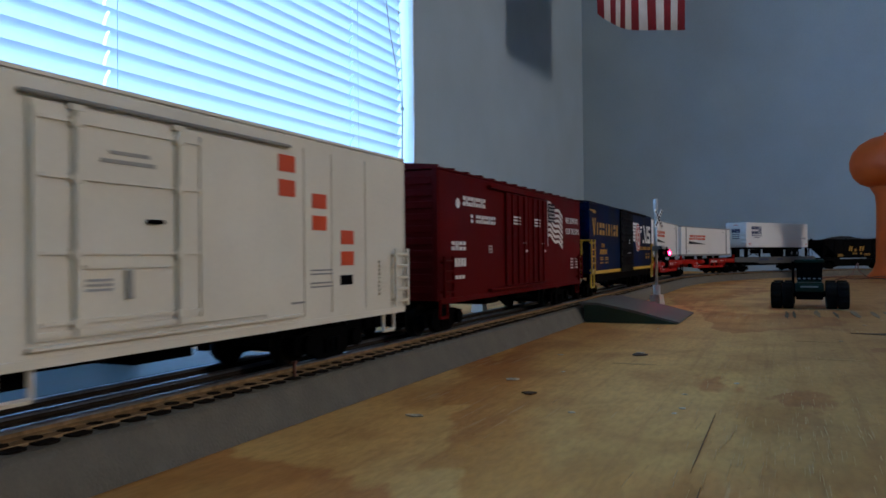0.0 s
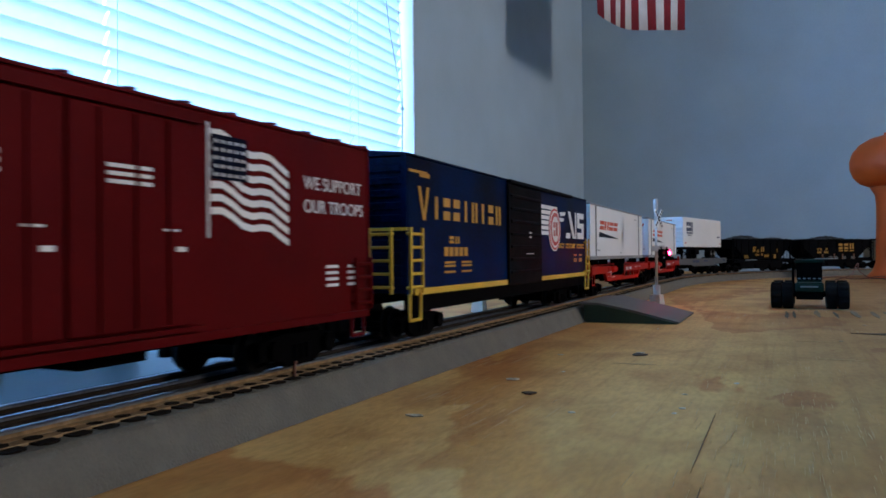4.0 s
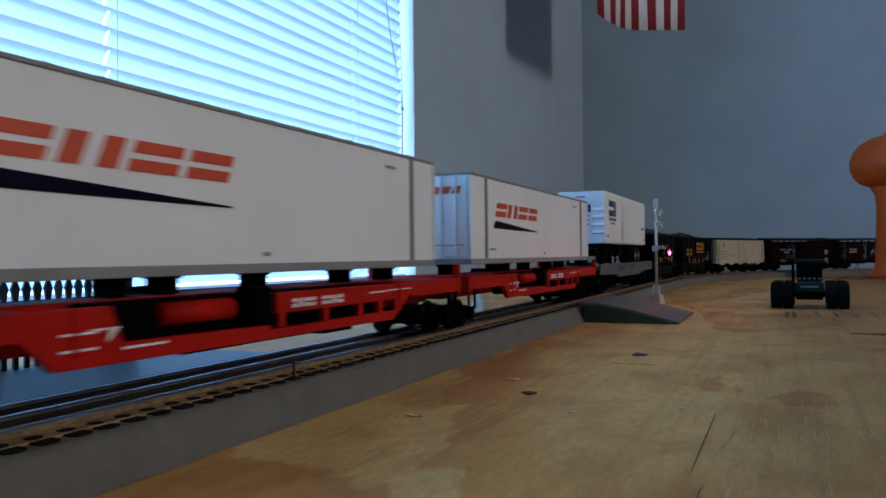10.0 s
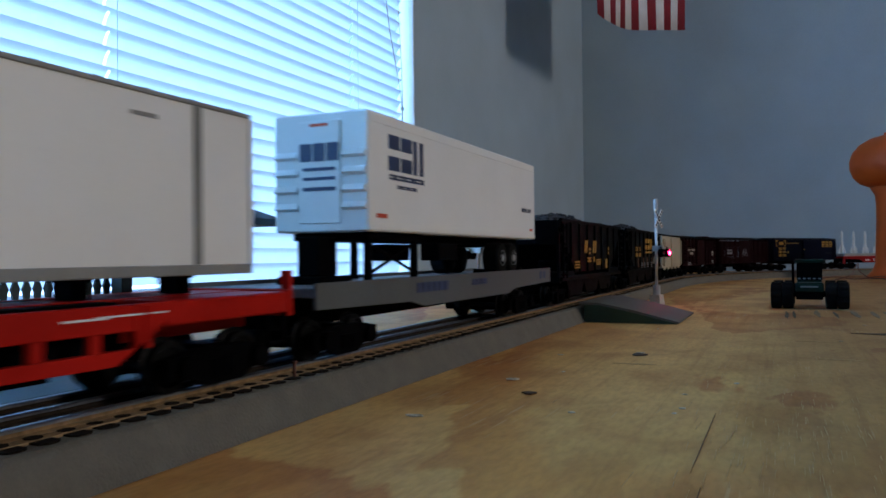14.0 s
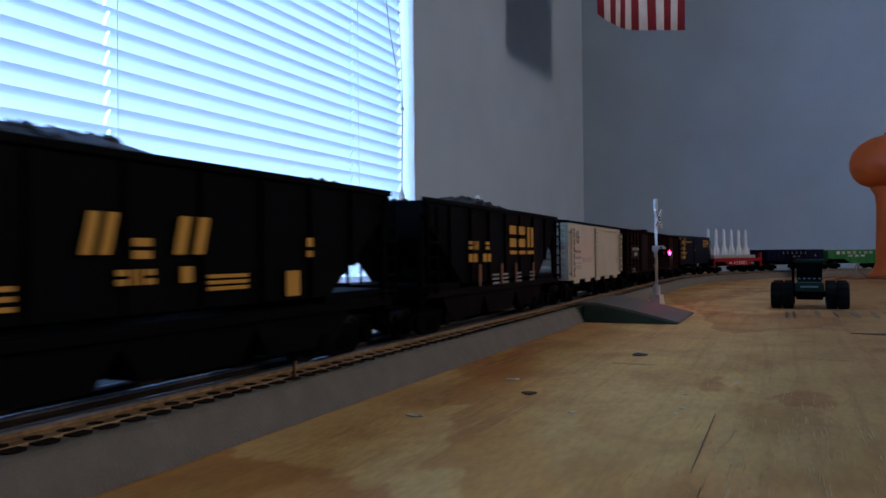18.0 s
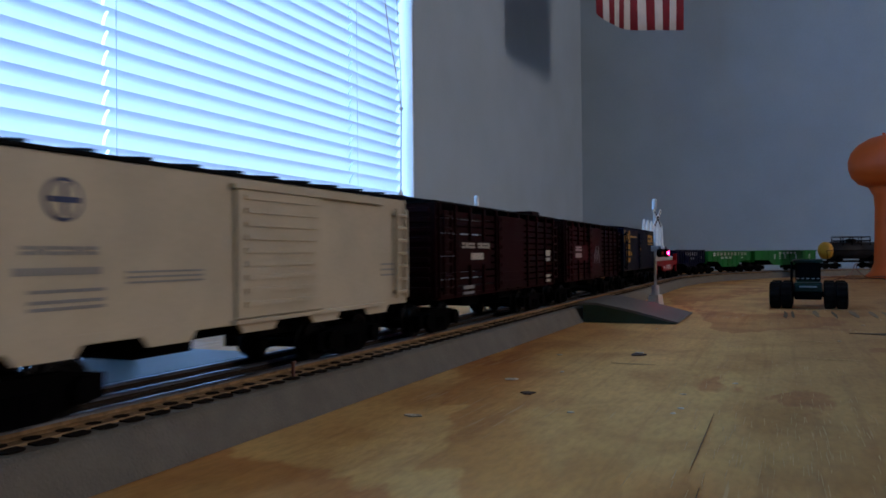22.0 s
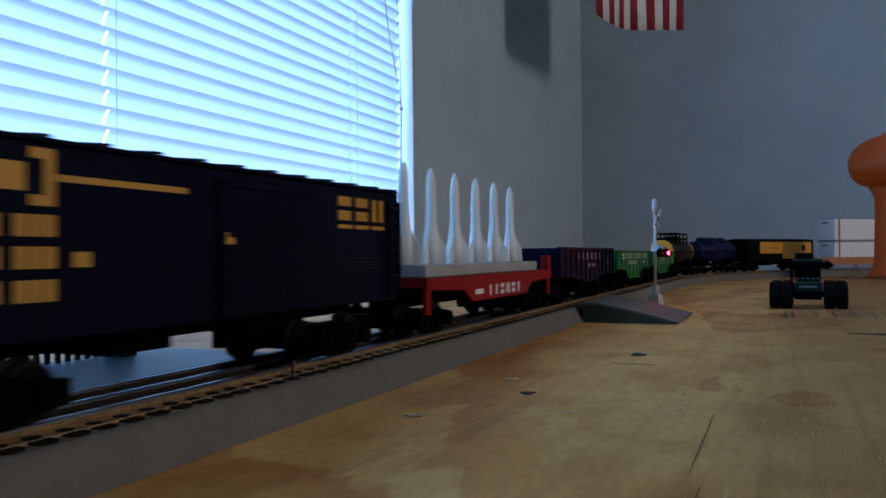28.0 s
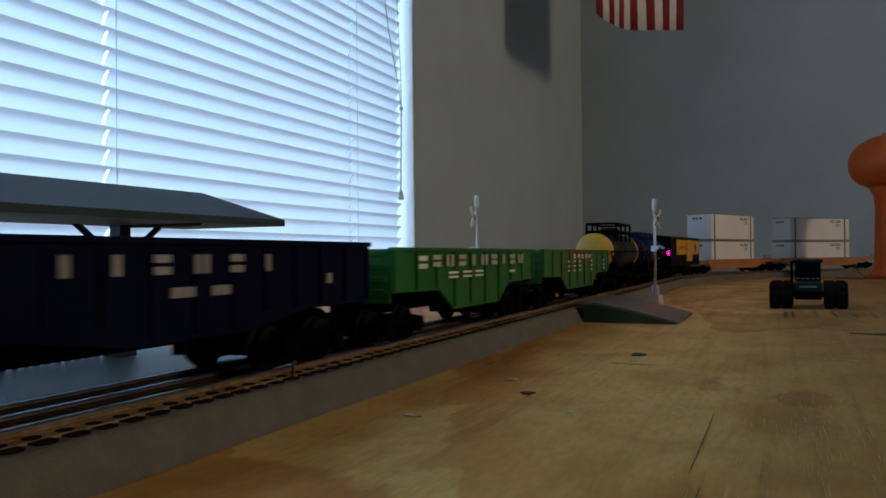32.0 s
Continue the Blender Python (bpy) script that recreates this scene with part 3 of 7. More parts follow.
for k in range(280):
    cx, cy = rnd_.gauss(0.004, 0.022), rnd_.triangular(0.18, 0.55, 0.22)
    ln, wd, sl = rnd_.uniform(0.003, 0.016), rnd_.uniform(0.00006, 0.00018) * (1 + cy), rnd_.uniform(-0.04, 0.04)
    prism(bm, [(cx, cy), (cx + wd, cy + 0.002), (cx + wd + sl * ln, cy + ln), (cx + sl * ln, cy + ln - 0.001)], "z", 0.0001, 0.0003)
part("scuffing", bm, M["scuff"], table, "thin pale scratches along the grain")["kind"] = "stuff"
for k in range(12):
    flat_blob("paint_chip", random.uniform(-0.13, 0.13), random.uniform(0.24, 0.80), random.uniform(0.0006, 0.0016), random.uniform(0.0006, 0.0026), 0.0005, M["filler"], "small pale paint fleck", 60 + k)
for k, (sx, sy, w) in enumerate(((0.003, 0.808, 0.0036), (0.0095, 0.817, 0.0030), (0.0459, 0.820, 0.0034), (0.063, 0.832, 0.0060), (0.0791, 0.837, 0.0055), (0.0905, 0.84, 0.0045), (0.030, 0.83, 0.005))):
    flat_blob("stain", sx, sy, w * 0.5, 0.042, 0.0004, M["stain"] if k < 3 else M["table_mark2"], "dark streak on the plywood", 40 + k)


# ---- track ----
def sweep(bm, outline, a0, a1, step):
    """An outline of (side, z) carried along the track from a0 to a1."""
    n = max(2, int((a1 - a0) / step) + 1)
    rings = []
    for i in range(n):
        a = a0 + (a1 - a0) * i / (n - 1)
        rings.append([bm.verts.new((*track(a, s)[0].xy, z)) for s, z in outline])
    k = len(outline)
    for p, q in zip(rings, rings[1:]):
        for j in range(k):
            bm.faces.new((p[j], p[(j + 1) % k], q[(j + 1) % k], q[j]))
    return bm


railway = thing("railway_track", None, "three-rail model railway track with brown ties on grey foam roadbed", "track")
part("roadbed", sweep(bmesh.new(), [(-0.0392, 0.0003), (-0.0322, 0.0120), (-0.0300, 0.0132), (0.0300, 0.0132), (0.0320, 0.0120), (0.0390, 0.0003)], Y0, Y0 + LOOP, 0.03), M["bed"], railway, "grey foam roadbed with steep shoulders")
for nm, x0, x1, zt, mt in (("track_web", -0.0178, 0.0172, 0.01385, "tie"), ("tie_strip", 0.0174, 0.0232, 0.01395, "web"), ("tie_strip", -0.0232, -0.0180, 0.01395, "web")):
    part(nm, sweep(bmesh.new(), [(x0, 0.0131), (x0, zt), (x1, zt), (x1, 0.0131)], Y0, Y0 + LOOP, 0.03), M[mt], railway, "tan plastic strip beside the rail" if mt == "web" else "black plastic between the rails")
for s in (-0.0159, 0.0, 0.0159):
    o = [(s - 0.0026, 0.0137), (s - 0.0024, 0.0141), (s - 0.0008, 0.0145), (s - 0.0009, 0.0156), (s + 0.0009, 0.0156), (s + 0.0008, 0.0145), (s + 0.0024, 0.0141), (s + 0.0026, 0.0137)]
    r_ = part("rail", sweep(bmesh.new(), o, Y0, Y0 + LOOP, 0.03), M["railtan" if s > 0 else "railside"], railway, "tan-sided metal rail" if s > 0 else "dark-sided metal rail")
    o = [(s - 0.0014, 0.0157), (s - 0.0014, 0.0164), (s - 0.0010, RAIL_TOP), (s + 0.0010, RAIL_TOP), (s + 0.0014, 0.0164), (s + 0.0014, 0.0157)]
    part("rail_head", sweep(bmesh.new(), o, Y0, Y0 + LOOP, 0.03), M["rail"], r_, "bright worn rail head")


bm = bmesh.new()
cyl(bm, 0.0007, 0.0065, Matrix.Translation((TRACK_X + 0.0242, 0.252, 0.0160)), 8)
cyl(bm, 0.0013, 0.0009, Matrix.Translation((TRACK_X + 0.0242, 0.252, 0.0193)), 8)
part("track_nail", bm, M["wire"], railway, "brown nail standing beside the rail")


# ---- grade crossing ramp, signals ----
def crossing_ramp():
    r = thing("crossing_ramp", None, "small grey road ramp leading up to the track", "ramp")
    bm = bmesh.new()
    prism(bm, [(-0.166, 0.0178), (-0.150, 0.0178), (-0.120, 0.0120), (-0.081, 0.0022), (-0.081, 0.0008), (-0.122, 0.0100), (-0.150, 0.0158), (-0.166, 0.0158)], "y", 0.673, 0.792)
    part("road_plate", bm, M["ramp"], r, "grey textured road surface")
    bm = bmesh.new()
    prism(bm, [(-0.162, 0.0002), (-0.0825, 0.0002), (-0.0825, 0.0007), (-0.122, 0.0098), (-0.150, 0.0156), (-0.162, 0.0156)], "y", 0.675, 0.790)
    part("base", bm, M["rampside"], r, "dark green plastic sides")


crossing_ramp()


def crossing_signal(x, y, turn, label):
    s = thing("crossing_signal", pose(x, y, 0, 0, 0, turn), label, "signal", "railway crossing signals")
    bm = bmesh.new()
    lathe(bm, [(0.0098, 0.0002), (0.0082, 0.012), (0.0078, 0.0125)], 4, Matrix.Rotation(math.pi / 4, 4, "Z"))
    part("base", bm, M["sigbase"], s, "beige square base")
    bm = bmesh.new()
    cyl(bm, 0.0042, 0.011, Matrix.Translation((0, 0, 0.018)), 10)
    part("collar", bm, M["silver"], s)
    bm = bmesh.new()
    cyl(bm, 0.0016, 0.094, Matrix.Translation((0, 0, 0.067)), 10)
    part("post", bm, M["silver"], s, "thin silver post", True)
    bm = bmesh.new()
    lathe(bm, [(0.0022, 0.1115), (0.0026, 0.1125), (0.0026, 0.1225), (0.0018, 0.1245)], 10)
    part("bell", bm, M["silver"], s, "silver bell cap")
    for ang in (45, -45):
        bm = boxes((-0.014, 0.014, -0.0005, 0.0005, -0.0022, 0.0022))
        bmesh.ops.transform(bm, matrix=Matrix.Translation((0, -0.0032, 0.101)) @ Matrix.Rotation(radians(ang), 4, "Y"), verts=bm.verts)
        c = part("crossbuck", bm, M["white"], s, "white crossbuck blade")
        bm = bmesh.new()
        for k in range(6):
            u = -0.0115 + k * 0.0044
            box(bm, u, u + 0.0024, -0.0008, -0.0006, -0.0014, 0.0014)
        bmesh.ops.transform(bm, matrix=Matrix.Translation((0, -0.0032, 0.101)) @ Matrix.Rotation(radians(ang), 4, "Y"), verts=bm.verts)
        part("bar", bm, M["black"], c)
    bm = bmesh.new()
    rod(bm, (-0.0095, -0.0085, 0.0665), (0.0095, -0.0085, 0.0665), 0.0012, 6)
    box(bm, -0.0032, 0.0032, -0.0085, 0.0035, 0.0630, 0.0695)
    rod(bm, (0, 0.001, 0.0665), (0, -0.0085, 0.0665), 0.0014, 6)
    part("lamp_arm", bm, M["silver"], s)
    for sx in (-1, 1):
        bm = bmesh.new()
        cyl(bm, 0.0048, 0.005, Matrix.Translation((sx * 0.0080, -0.0100, 0.0610)) @ Matrix.Rotation(math.pi / 2, 4, "X"), 14)
        cyl(bm, 0.0016, 0.008, Matrix.Translation((sx * 0.0080, -0.0090, 0.0640)), 6)
        h = part("lamp_hood", bm, M["black"], s, "black lamp hood")
        bm = bmesh.new()
        cyl(bm, 0.0019, 0.002, Matrix.Translation((sx * 0.0080, -0.0124, 0.0610)) @ Matrix.Rotation(math.pi / 2, 4, "X"), 12)
        part("lens", bm, M["lamp_red"] if sx > 0 else M["redlens"], h, "red lamp lens")
    return s


crossing_signal(-0.1352, 0.922, 74, "silver crossing signal with crossbuck and lit red lamp")
crossing_signal(-0.297, 0.765, 270, "silver crossing signal with crossbuck seen from behind")


# ---- station platform ----
def station_platform():
    s = thing("station_platform", pose(-0.292, 0, 0), "grey-green model station platform with canopy and picket fence", "platform")
    y0, y1 = -0.14, 0.337
    part("platform_base", boxes((-0.040, 0.041, y0, y1, 0.0003, 0.010), bevel=0.001), M["teal"], s, "grey-green platform floor")
    # canopy: low gable with sloping ends
    bm = bmesh.new()
    e, r = 0.036, 0.004
    za, zr = 0.0815, 0.0965
    ya, yb = y0 - 0.023, y1 + 0.023
    top = [(-e, ya, za), (e, ya, za), (e, yb, za), (-e, yb, za), (0, ya + 0.03, zr), (0, yb - 0.026, zr)]
    v = [bm.verts.new(p) for p in top]
    w = [bm.verts.new((p[0], p[1], p[2] - 0.0035)) for p in top[:4]]
    for f in ((0, 1, 4), (1, 2, 5, 4), (2, 3, 5), (3, 0, 4, 5)):
        bm.faces.new([v[i] for i in f])
    bm.faces.new(w[::-1])
    for i in range(4):
        bm.faces.new((v[i], v[(i + 1) % 4], w[(i + 1) % 4], w[i]))
    part("canopy_roof", bm, M["roofgrey"], s, "grey sloping canopy roof")
    for y in (0.298, 0.105, -0.088):
        bm = boxes((-0.0265, -0.0195, y - 0.0035, y + 0.0035, 0.030, 0.082))
        prism(bm, [(y - 0.0058, 0.0101), (y + 0.0058, 0.0101), (y + 0.0037, 0.030), (y - 0.0037, 0.030)], "x", -0.0280, -0.0180)
        part("post", bm, M["dkgreen"], s, "dark square canopy post with a flared foot")
        bm = bmesh.new()
        for sy in (-1, 1):
            rod(bm, (-0.023, y, 0.058), (-0.023, y + sy * 0.030, 0.0800), 0.0019, 4)
        rod(bm, (-0.03, y, 0.0785), (0.03, y, 0.0785), 0.0019, 4)
        part("bracket", bm, M["dkgreen"], s)
    fence = part("fence_rail", boxes((-0.034, -0.032, y0 + 0.01, 0.305, 0.018, 0.0205), (-0.034, -0.032, y0 + 0.01, 0.305, 0.032, 0.0345)), M["dkgreen"], s, "dark picket fence rails")
    bm = bmesh.new()
    prism(bm, [(-0.0013, 0.0102), (0.0013, 0.0102), (0.0012, 0.042), (0.0023, 0.0470), (0, 0.0525), (-0.0023, 0.0470), (-0.0012, 0.042)], "x", -0.0318, -0.0306)
    me = finish(bm, "picket", M["dkgreen"])
    y = y0 + 0.012
    while y < 0.303:
        p = new("picket", me)
        p.parent = fence
        p.location = (0, y, 0)
        y += 0.0058
    part("fence_post", boxes((-0.035, -0.030, 0.303, 0.309, 0.010, 0.053), bevel=0.0005), M["dkgreen"], s)


station_platform()


# ---- water tower, tractor, flag ----
def water_tower():
    w = thing("water_tower", pose(0.232, 1.955, 0), "bright orange toy water tower with a bulb tank", "water tower")
    bm = bmesh.new()
    lathe(bm, [(0.062, 0.0003), (0.060, 0.006), (0.050, 0.016), (0.043, 0.035), (0.041, 0.10), (0.040, 0.16), (0.042, 0.185), (0.052, 0.203)], 40)
    part("stem", bm, M["tower"], w, "orange flared stem", True)
    bm = bmesh.new()
    lathe(bm, [(0.0525, 0.2035), (0.072, 0.212), (0.085, 0.226), (0.0915, 0.245), (0.092, 0.262), (0.086, 0.281), (0.072, 0.298), (0.050, 0.311), (0.024, 0.318), (0.002, 0.3195)], 48)
    part("tank", bm, M["tower"], w, "orange flattened bulb tank", True)
    bm = bmesh.new()
    cyl(bm, 0.003, 0.006, Matrix.Translation((-0.02, 0, 0.3205)), 10)
    part("finial", bm, M["tower"], w)


water_tower()


def tractor():
    t = thing("toy_tractor", pose(0.0256, 0.905, 0, 0, 0, -2), "dark green four-wheel-drive toy tractor with dual tyres", "tractor")

    def wheel(x, y):
        bm = bmesh.new()
        ro = Matrix.Translation((x, y, 0.0145)) @ Matrix.Rotation(math.pi / 2, 4, "Y")
        seg = 44
        rings = []
        for r, z, lug in ((0.007, -0.0050, 0), (0.0120, -0.0055, 0), (0.0136, -0.0046, 1), (0.0136, 0.0046, 1), (0.0120, 0.0055, 0), (0.007, 0.0050, 0)):
            rings.append([bm.verts.new(ro @ Vector(((r + 0.0006 * lug * (i % 4 < 2)) * math.cos(2 * math.pi * i / seg), (r + 0.0006 * lug * (i % 4 < 2)) * math.sin(2 * math.pi * i / seg), z))) for i in range(seg)])
        for p, q in zip(rings, rings[1:]):
            for i in range(seg):
                bm.faces.new((p[i], p[(i + 1) % seg], q[(i + 1) % seg], q[i]))
        bm.faces.new(rings[0][::-1])
        bm.faces.new(rings[-1])
        ty = part("tyre", bm, M["rubber"], t, "black lugged tyre")
        bm = bmesh.new()
        cyl(bm, 0.0068, 0.006, ro, 16)
        part("rim", bm, M["yellow"], ty, "yellow wheel rim")
    for y in (0.0, 0.052):
        for x in (-0.0322, -0.0208, 0.0208, 0.0322):
            wheel(x, y)
    part("chassis", boxes((-0.013, 0.013, -0.008, 0.062, 0.010, 0.018), (-0.030, 0.030, -0.002, 0.002, 0.0125, 0.0165), (-0.030, 0.030, 0.050, 0.054, 0.0125, 0.0165), bevel=0.0008), M["black"], t, "dark chassis and axles")
    part("engine_hood", boxes((-0.011, 0.011, 0.034, 0.070, 0.018, 0.035), bevel=0.002), M["tractor"], t, "green engine hood")
    part("rear_deck", boxes((-0.014, 0.014, -0.010, 0.012, 0.018, 0.028), bevel=0.0015), M["tractor"], t, "green rear deck")
    cab = part("cab", boxes((-0.0125, 0.0125, 0.010, 0.036, 0.018, 0.030), bevel=0.0015), M["tractor"], t, "green cab body")
    for x in (-0.0115, 0.0115):
        for y in (0.011, 0.035):
            part("pillar", boxes((x - 0.001, x + 0.001, y - 0.001, y + 0.001, 0.030, 0.0485)), M["black"], cab)
    part("cab_window", boxes((-0.0108, 0.0108, 0.0125, 0.0335, 0.030, 0.0485)), M["blacksemi"], cab, "dark tinted cab glass")
    part("cab_roof", boxes((-0.0150, 0.0150, 0.009, 0.038, 0.0485, 0.0525), bevel=0.0012), M["tractor"], cab, "green cab roof")
    part("nameplate", boxes((-0.0085, 0.0085, -0.0106, -0.0100, 0.0230, 0.0245)), M["postgrey"], t, "pale lettering strip")
    for x in (-0.010, -0.005, 0, 0.005, 0.010):
        part("tail_lamp", boxes((x - 0.0014, x + 0.0014, 0.0084, 0.0090, 0.0312, 0.0324)), M["postgrey"], t)
    bm = bmesh.new()
    rod(bm, (-0.0165, 0.032, 0.018), (-0.0165, 0.032, 0.050), 0.0014, 8)
    part("exhaust", bm, M["black"], t)


tractor()


def flag():
    """Hung upright from the ceiling; red and white stripes run down, the lower hem waves."""
    f = thing("hanging_flag", pose(-0.309, 1.975, 0, 0, 0, 65), "striped red and white flag hanging upright from the ceiling", "flag")
    w, n = 0.387, 13
    z1 = 1.45
    for i in range(n):
        bm = bmesh.new()
        xa, xb = -w / 2 + i * w / n, -w / 2 + (i + 1) * w / n
        rows = []
        for k in range(13):
            row = []
            for x in (xa, (xa + xb) / 2, xb):
                u = x / w + 0.5
                hem = 0.612 + 0.050 * u ** 1.4 + 0.016 * math.exp(-u * 9)
                bow = 0.104 * u * (1 - u) + 0.006 * math.sin(u * 11 + k * 0.25) * (k / 12)
                row.append((x, bow, z1 + (hem - z1) * k / 12))
            rows.append(row)
        fr = [[bm.verts.new(p) for p in r] for r in rows]
        bk = [[bm.verts.new((p[0], p[1] + 0.0008, p[2])) for p in r] for r in rows]
        for a, b in zip(fr, fr[1:]):
            for j in range(2):
                bm.faces.new((a[j], a[j + 1], b[j + 1], b[j]))
        for a, b in zip(bk, bk[1:]):
            for j in range(2):
                bm.faces.new((a[j], b[j], b[j + 1], a[j + 1]))
        for j in range(2):
            bm.faces.new((fr[-1][j], fr[-1][j + 1], bk[-1][j + 1], bk[-1][j]))
        part("stripe", bm, M["flagred"] if i % 2 == 0 else M["flagwhite"], f, "red cloth stripe" if i % 2 == 0 else "white cloth stripe", True)
    bm = bmesh.new()
    rod(bm, (-w / 2 - 0.01, 0, z1 + 0.003), (w / 2 + 0.01, 0, z1 + 0.003), 0.004, 8)
    for x in (-w / 2, w / 2):
        rod(bm, (x, 0, z1), (x, 0, CEIL_Z + 0.001), 0.0008, 5)
    part("hanging_rod", bm, M["cord"], f)


flag()


def wires():
    w = thing("loose_wire", None, "thin brown wires curling over the table", "wire")
    for k, (pts, r) in enumerate((([(0.10, 1.80, 0.0012), (0.135, 1.86, 0.012), (0.15, 1.90, 0.034), (0.158, 1.93, 0.014), (0.20, 1.86, 0.0012)], 0.0011),
                                  ([(0.06, 1.75, 0.001), (0.10, 1.83, 0.007), (0.15, 1.88, 0.001), (0.19, 1.84, 0.008), (0.26, 1.80, 0.001)], 0.0009))):
        cu = bpy.data.curves.new("wire", "CURVE")
        cu.dimensions, cu.bevel_depth, cu.bevel_resolution = "3D", r, 1
        sp = cu.splines.new("BEZIER")
        sp.bezier_points.add(len(pts) - 1)
        for p, c in zip(sp.bezier_points, pts):
            p.co, p.handle_left_type, p.handle_right_type = c, "AUTO", "AUTO"
        cu.materials.append(M["wire"])
        ob = new("wire", cu)
        ob.parent = w


wires()


# ---- the train ----
WHEELSETS = []
WHEEL_R = 0.0085


def wheelset_mesh():
    bm = bmesh.new()
    for sx in (-1, 1):
        m_ = Matrix.Translation((sx * 0.0155, 0, 0)) @ Matrix.Rotation(sx * math.pi / 2, 4, "Y")
        lathe(bm, [(0.0098, -0.0022), (0.0098, -0.0012), (WHEEL_R, -0.0008), (WHEEL_R, 0.0024), (0.0068, 0.0026), (0.0060, 0.0016), (0.0030, 0.0016), (0.0024, 0.0034)], 20, m_)
    rod(bm, (-0.021, 0, 0), (0.021, 0, 0), 0.0016, 8)
    return finish(bm, "wheelset", M["steel"])


def bogie_mesh():
    bm = bmesh.new()
    for sx in (-1, 1):
        x0, x1 = sorted((sx * 0.0205, sx * 0.0245))
        prism(bm, [(-0.026, 0.0050), (-0.026, 0.0118), (-0.013, 0.0138), (0.013, 0.0138), (0.026, 0.0118), (0.026, 0.0050), (0.014, 0.0045), (0.009, 0.0015), (-0.009, 0.0015), (-0.014, 0.0045)], "x", x0, x1)
        for y in (-0.018, 0.018):
            cyl(bm, 0.0040, 0.003, Matrix.Translation((sx * 0.0255, y, WHEEL_R)) @ Matrix.Rotation(math.pi / 2, 4, "Y"), 10)
        for y in (-0.004, 0, 0.004):
            cyl(bm, 0.0015, 0.006, Matrix.Translation((sx * 0.0245, y, 0.0068)), 8)
    box(bm, -0.0205, 0.0205, -0.005, 0.005, 0.004, 0.0145)
    box(bm, -0.0200, 0.0200, -0.0085, 0.0085, 0.0035, 0.0075)
    return finish(bm, "bogie", M["black"])


WHEELSET, BOGIE = wheelset_mesh(), bogie_mesh()


def bogie(car, mid, half, y):
    b = new("bogie", BOGIE)
    b.parent = car
    b["label"] = "black bogie with side frames"
    b.location = (0, y, LIFT)
    BOGIES.append((b, mid, half, y))
    for dy in (-0.018, 0.018):
        w = new("wheelset", WHEELSET)
        w.parent = b
        w.location = (0, dy, WHEEL_R)
        WHEELSETS.append((w, dy))
    return b


def couplers(car, L):
    for s in (-1, 1):
        y = s * L / 2
        bm = bmesh.new()
        a, b = sorted((y - s * 0.018, y + s * 0.012))
        box(bm, -0.0025, 0.0025, a, b, 0.009, 0.014)
        a, b = sorted((y + s * 0.010, y + s * 0.017))
        box(bm, -0.0048, 0.0048, a, b, 0.0078, 0.0152, 0.001)
        part("coupler", bm, M["black"], car, "black knuckle coupler")


def start_car(name, off0, off1, label, category, inset=0.042, trucks=None):
    mid, L = (off0 + off1) / 2, off1 - off0
    half = L / 2 - inset
    car = thing(name, car_pose(mid, half, 0), label, category, "cars of the model train")
    MOVERS.append((car, mid, half, Matrix()))
    couplers(car, L)
    for y in (-half - 0.014, half) if trucks is None else trucks:
        bogie(car, mid, half, y)
    return car, mid, L, half


def marks(parent, x, spec, material, name="lettering", label=""):
    """Flat bars (y0, y1, z0, z1) on a side at x."""
    bm = bmesh.new()
    for y0, y1, z0, z1 in spec:
        a, b = sorted((x, x + (0.0003 if x > 0 else -0.0003)))
        box(bm, a, b, y0, y1, z0, z1)
    ob = part(name, bm, material, parent, label)
    if len(spec) > 1:
        ob["kind"] = "stuff"
    return ob


STROKES = dict(
    i=((0.30, 0.0, 0.70, 1.0),),
    h=((0.0, 0.0, 0.36, 1.0), (0.64, 0.0, 1.0, 1.0)),
    e=((0.0, 0.0, 1.0, 0.40), (0.0, 0.60, 1.0, 1.0)),
    s=((0.0, 0.0, 1.0, 1.0),))


def letters(parent, x, y0, y1, z0, z1, n, material, lean=0.0, gap=0.28, label="", skip=(), name="lettering", form=""):
    """A word as n plain pairs of bars. Large ones are parts of their own."""
    bm = bmesh.new()
    form = form or ("s" if name == "bar" else "ehe")
    w = (y1 - y0) / (n - gap * 0.5)
    xs = sorted((x, x + (0.0003 if x > 0 else -0.0003)))
    h = z1 - z0
    for i in range(n):
        if i in skip:
            continue
        a = y0 + i * w
        k = w * (1 - gap)
        for u0, v0, u1, v1 in STROKES[form[i % len(form)]]:
            pts = [(a + u0 * k, z0 + v0 * h), (a + u1 * k, z0 + v0 * h), (a + u1 * k, z0 + v1 * h), (a + u0 * k, z0 + v1 * h)]
            prism(bm, [(u + lean * (v - z0), v) for u, v in pts], "x", xs[0], xs[1])
        if h > 0.0039:
            part("lettering", bm, material, parent, label)
            bm = bmesh.new()
    if h > 0.0039:
        bm.free()
        return None
    ob = part("lettering", bm, material, parent, label)
    ob["kind"] = "stuff"
    return ob


def sentence(parent, x, y0, z0, size, words, material):
    cu = bpy.data.curves.new("lettering", "FONT")
    cu.body, cu.size, cu.extrude = words, size, 0.0001
    cu.materials.append(material)
    ob = new("lettering", cu)
    ob.parent = parent
    ob.matrix_basis = Matrix.Translation((x + 0.0003, y0, z0)) @ Matrix(((0, 0, 1, 0), (1, 0, 0, 0), (0, 1, 0, 0), (0, 0, 0, 1)))
    return ob


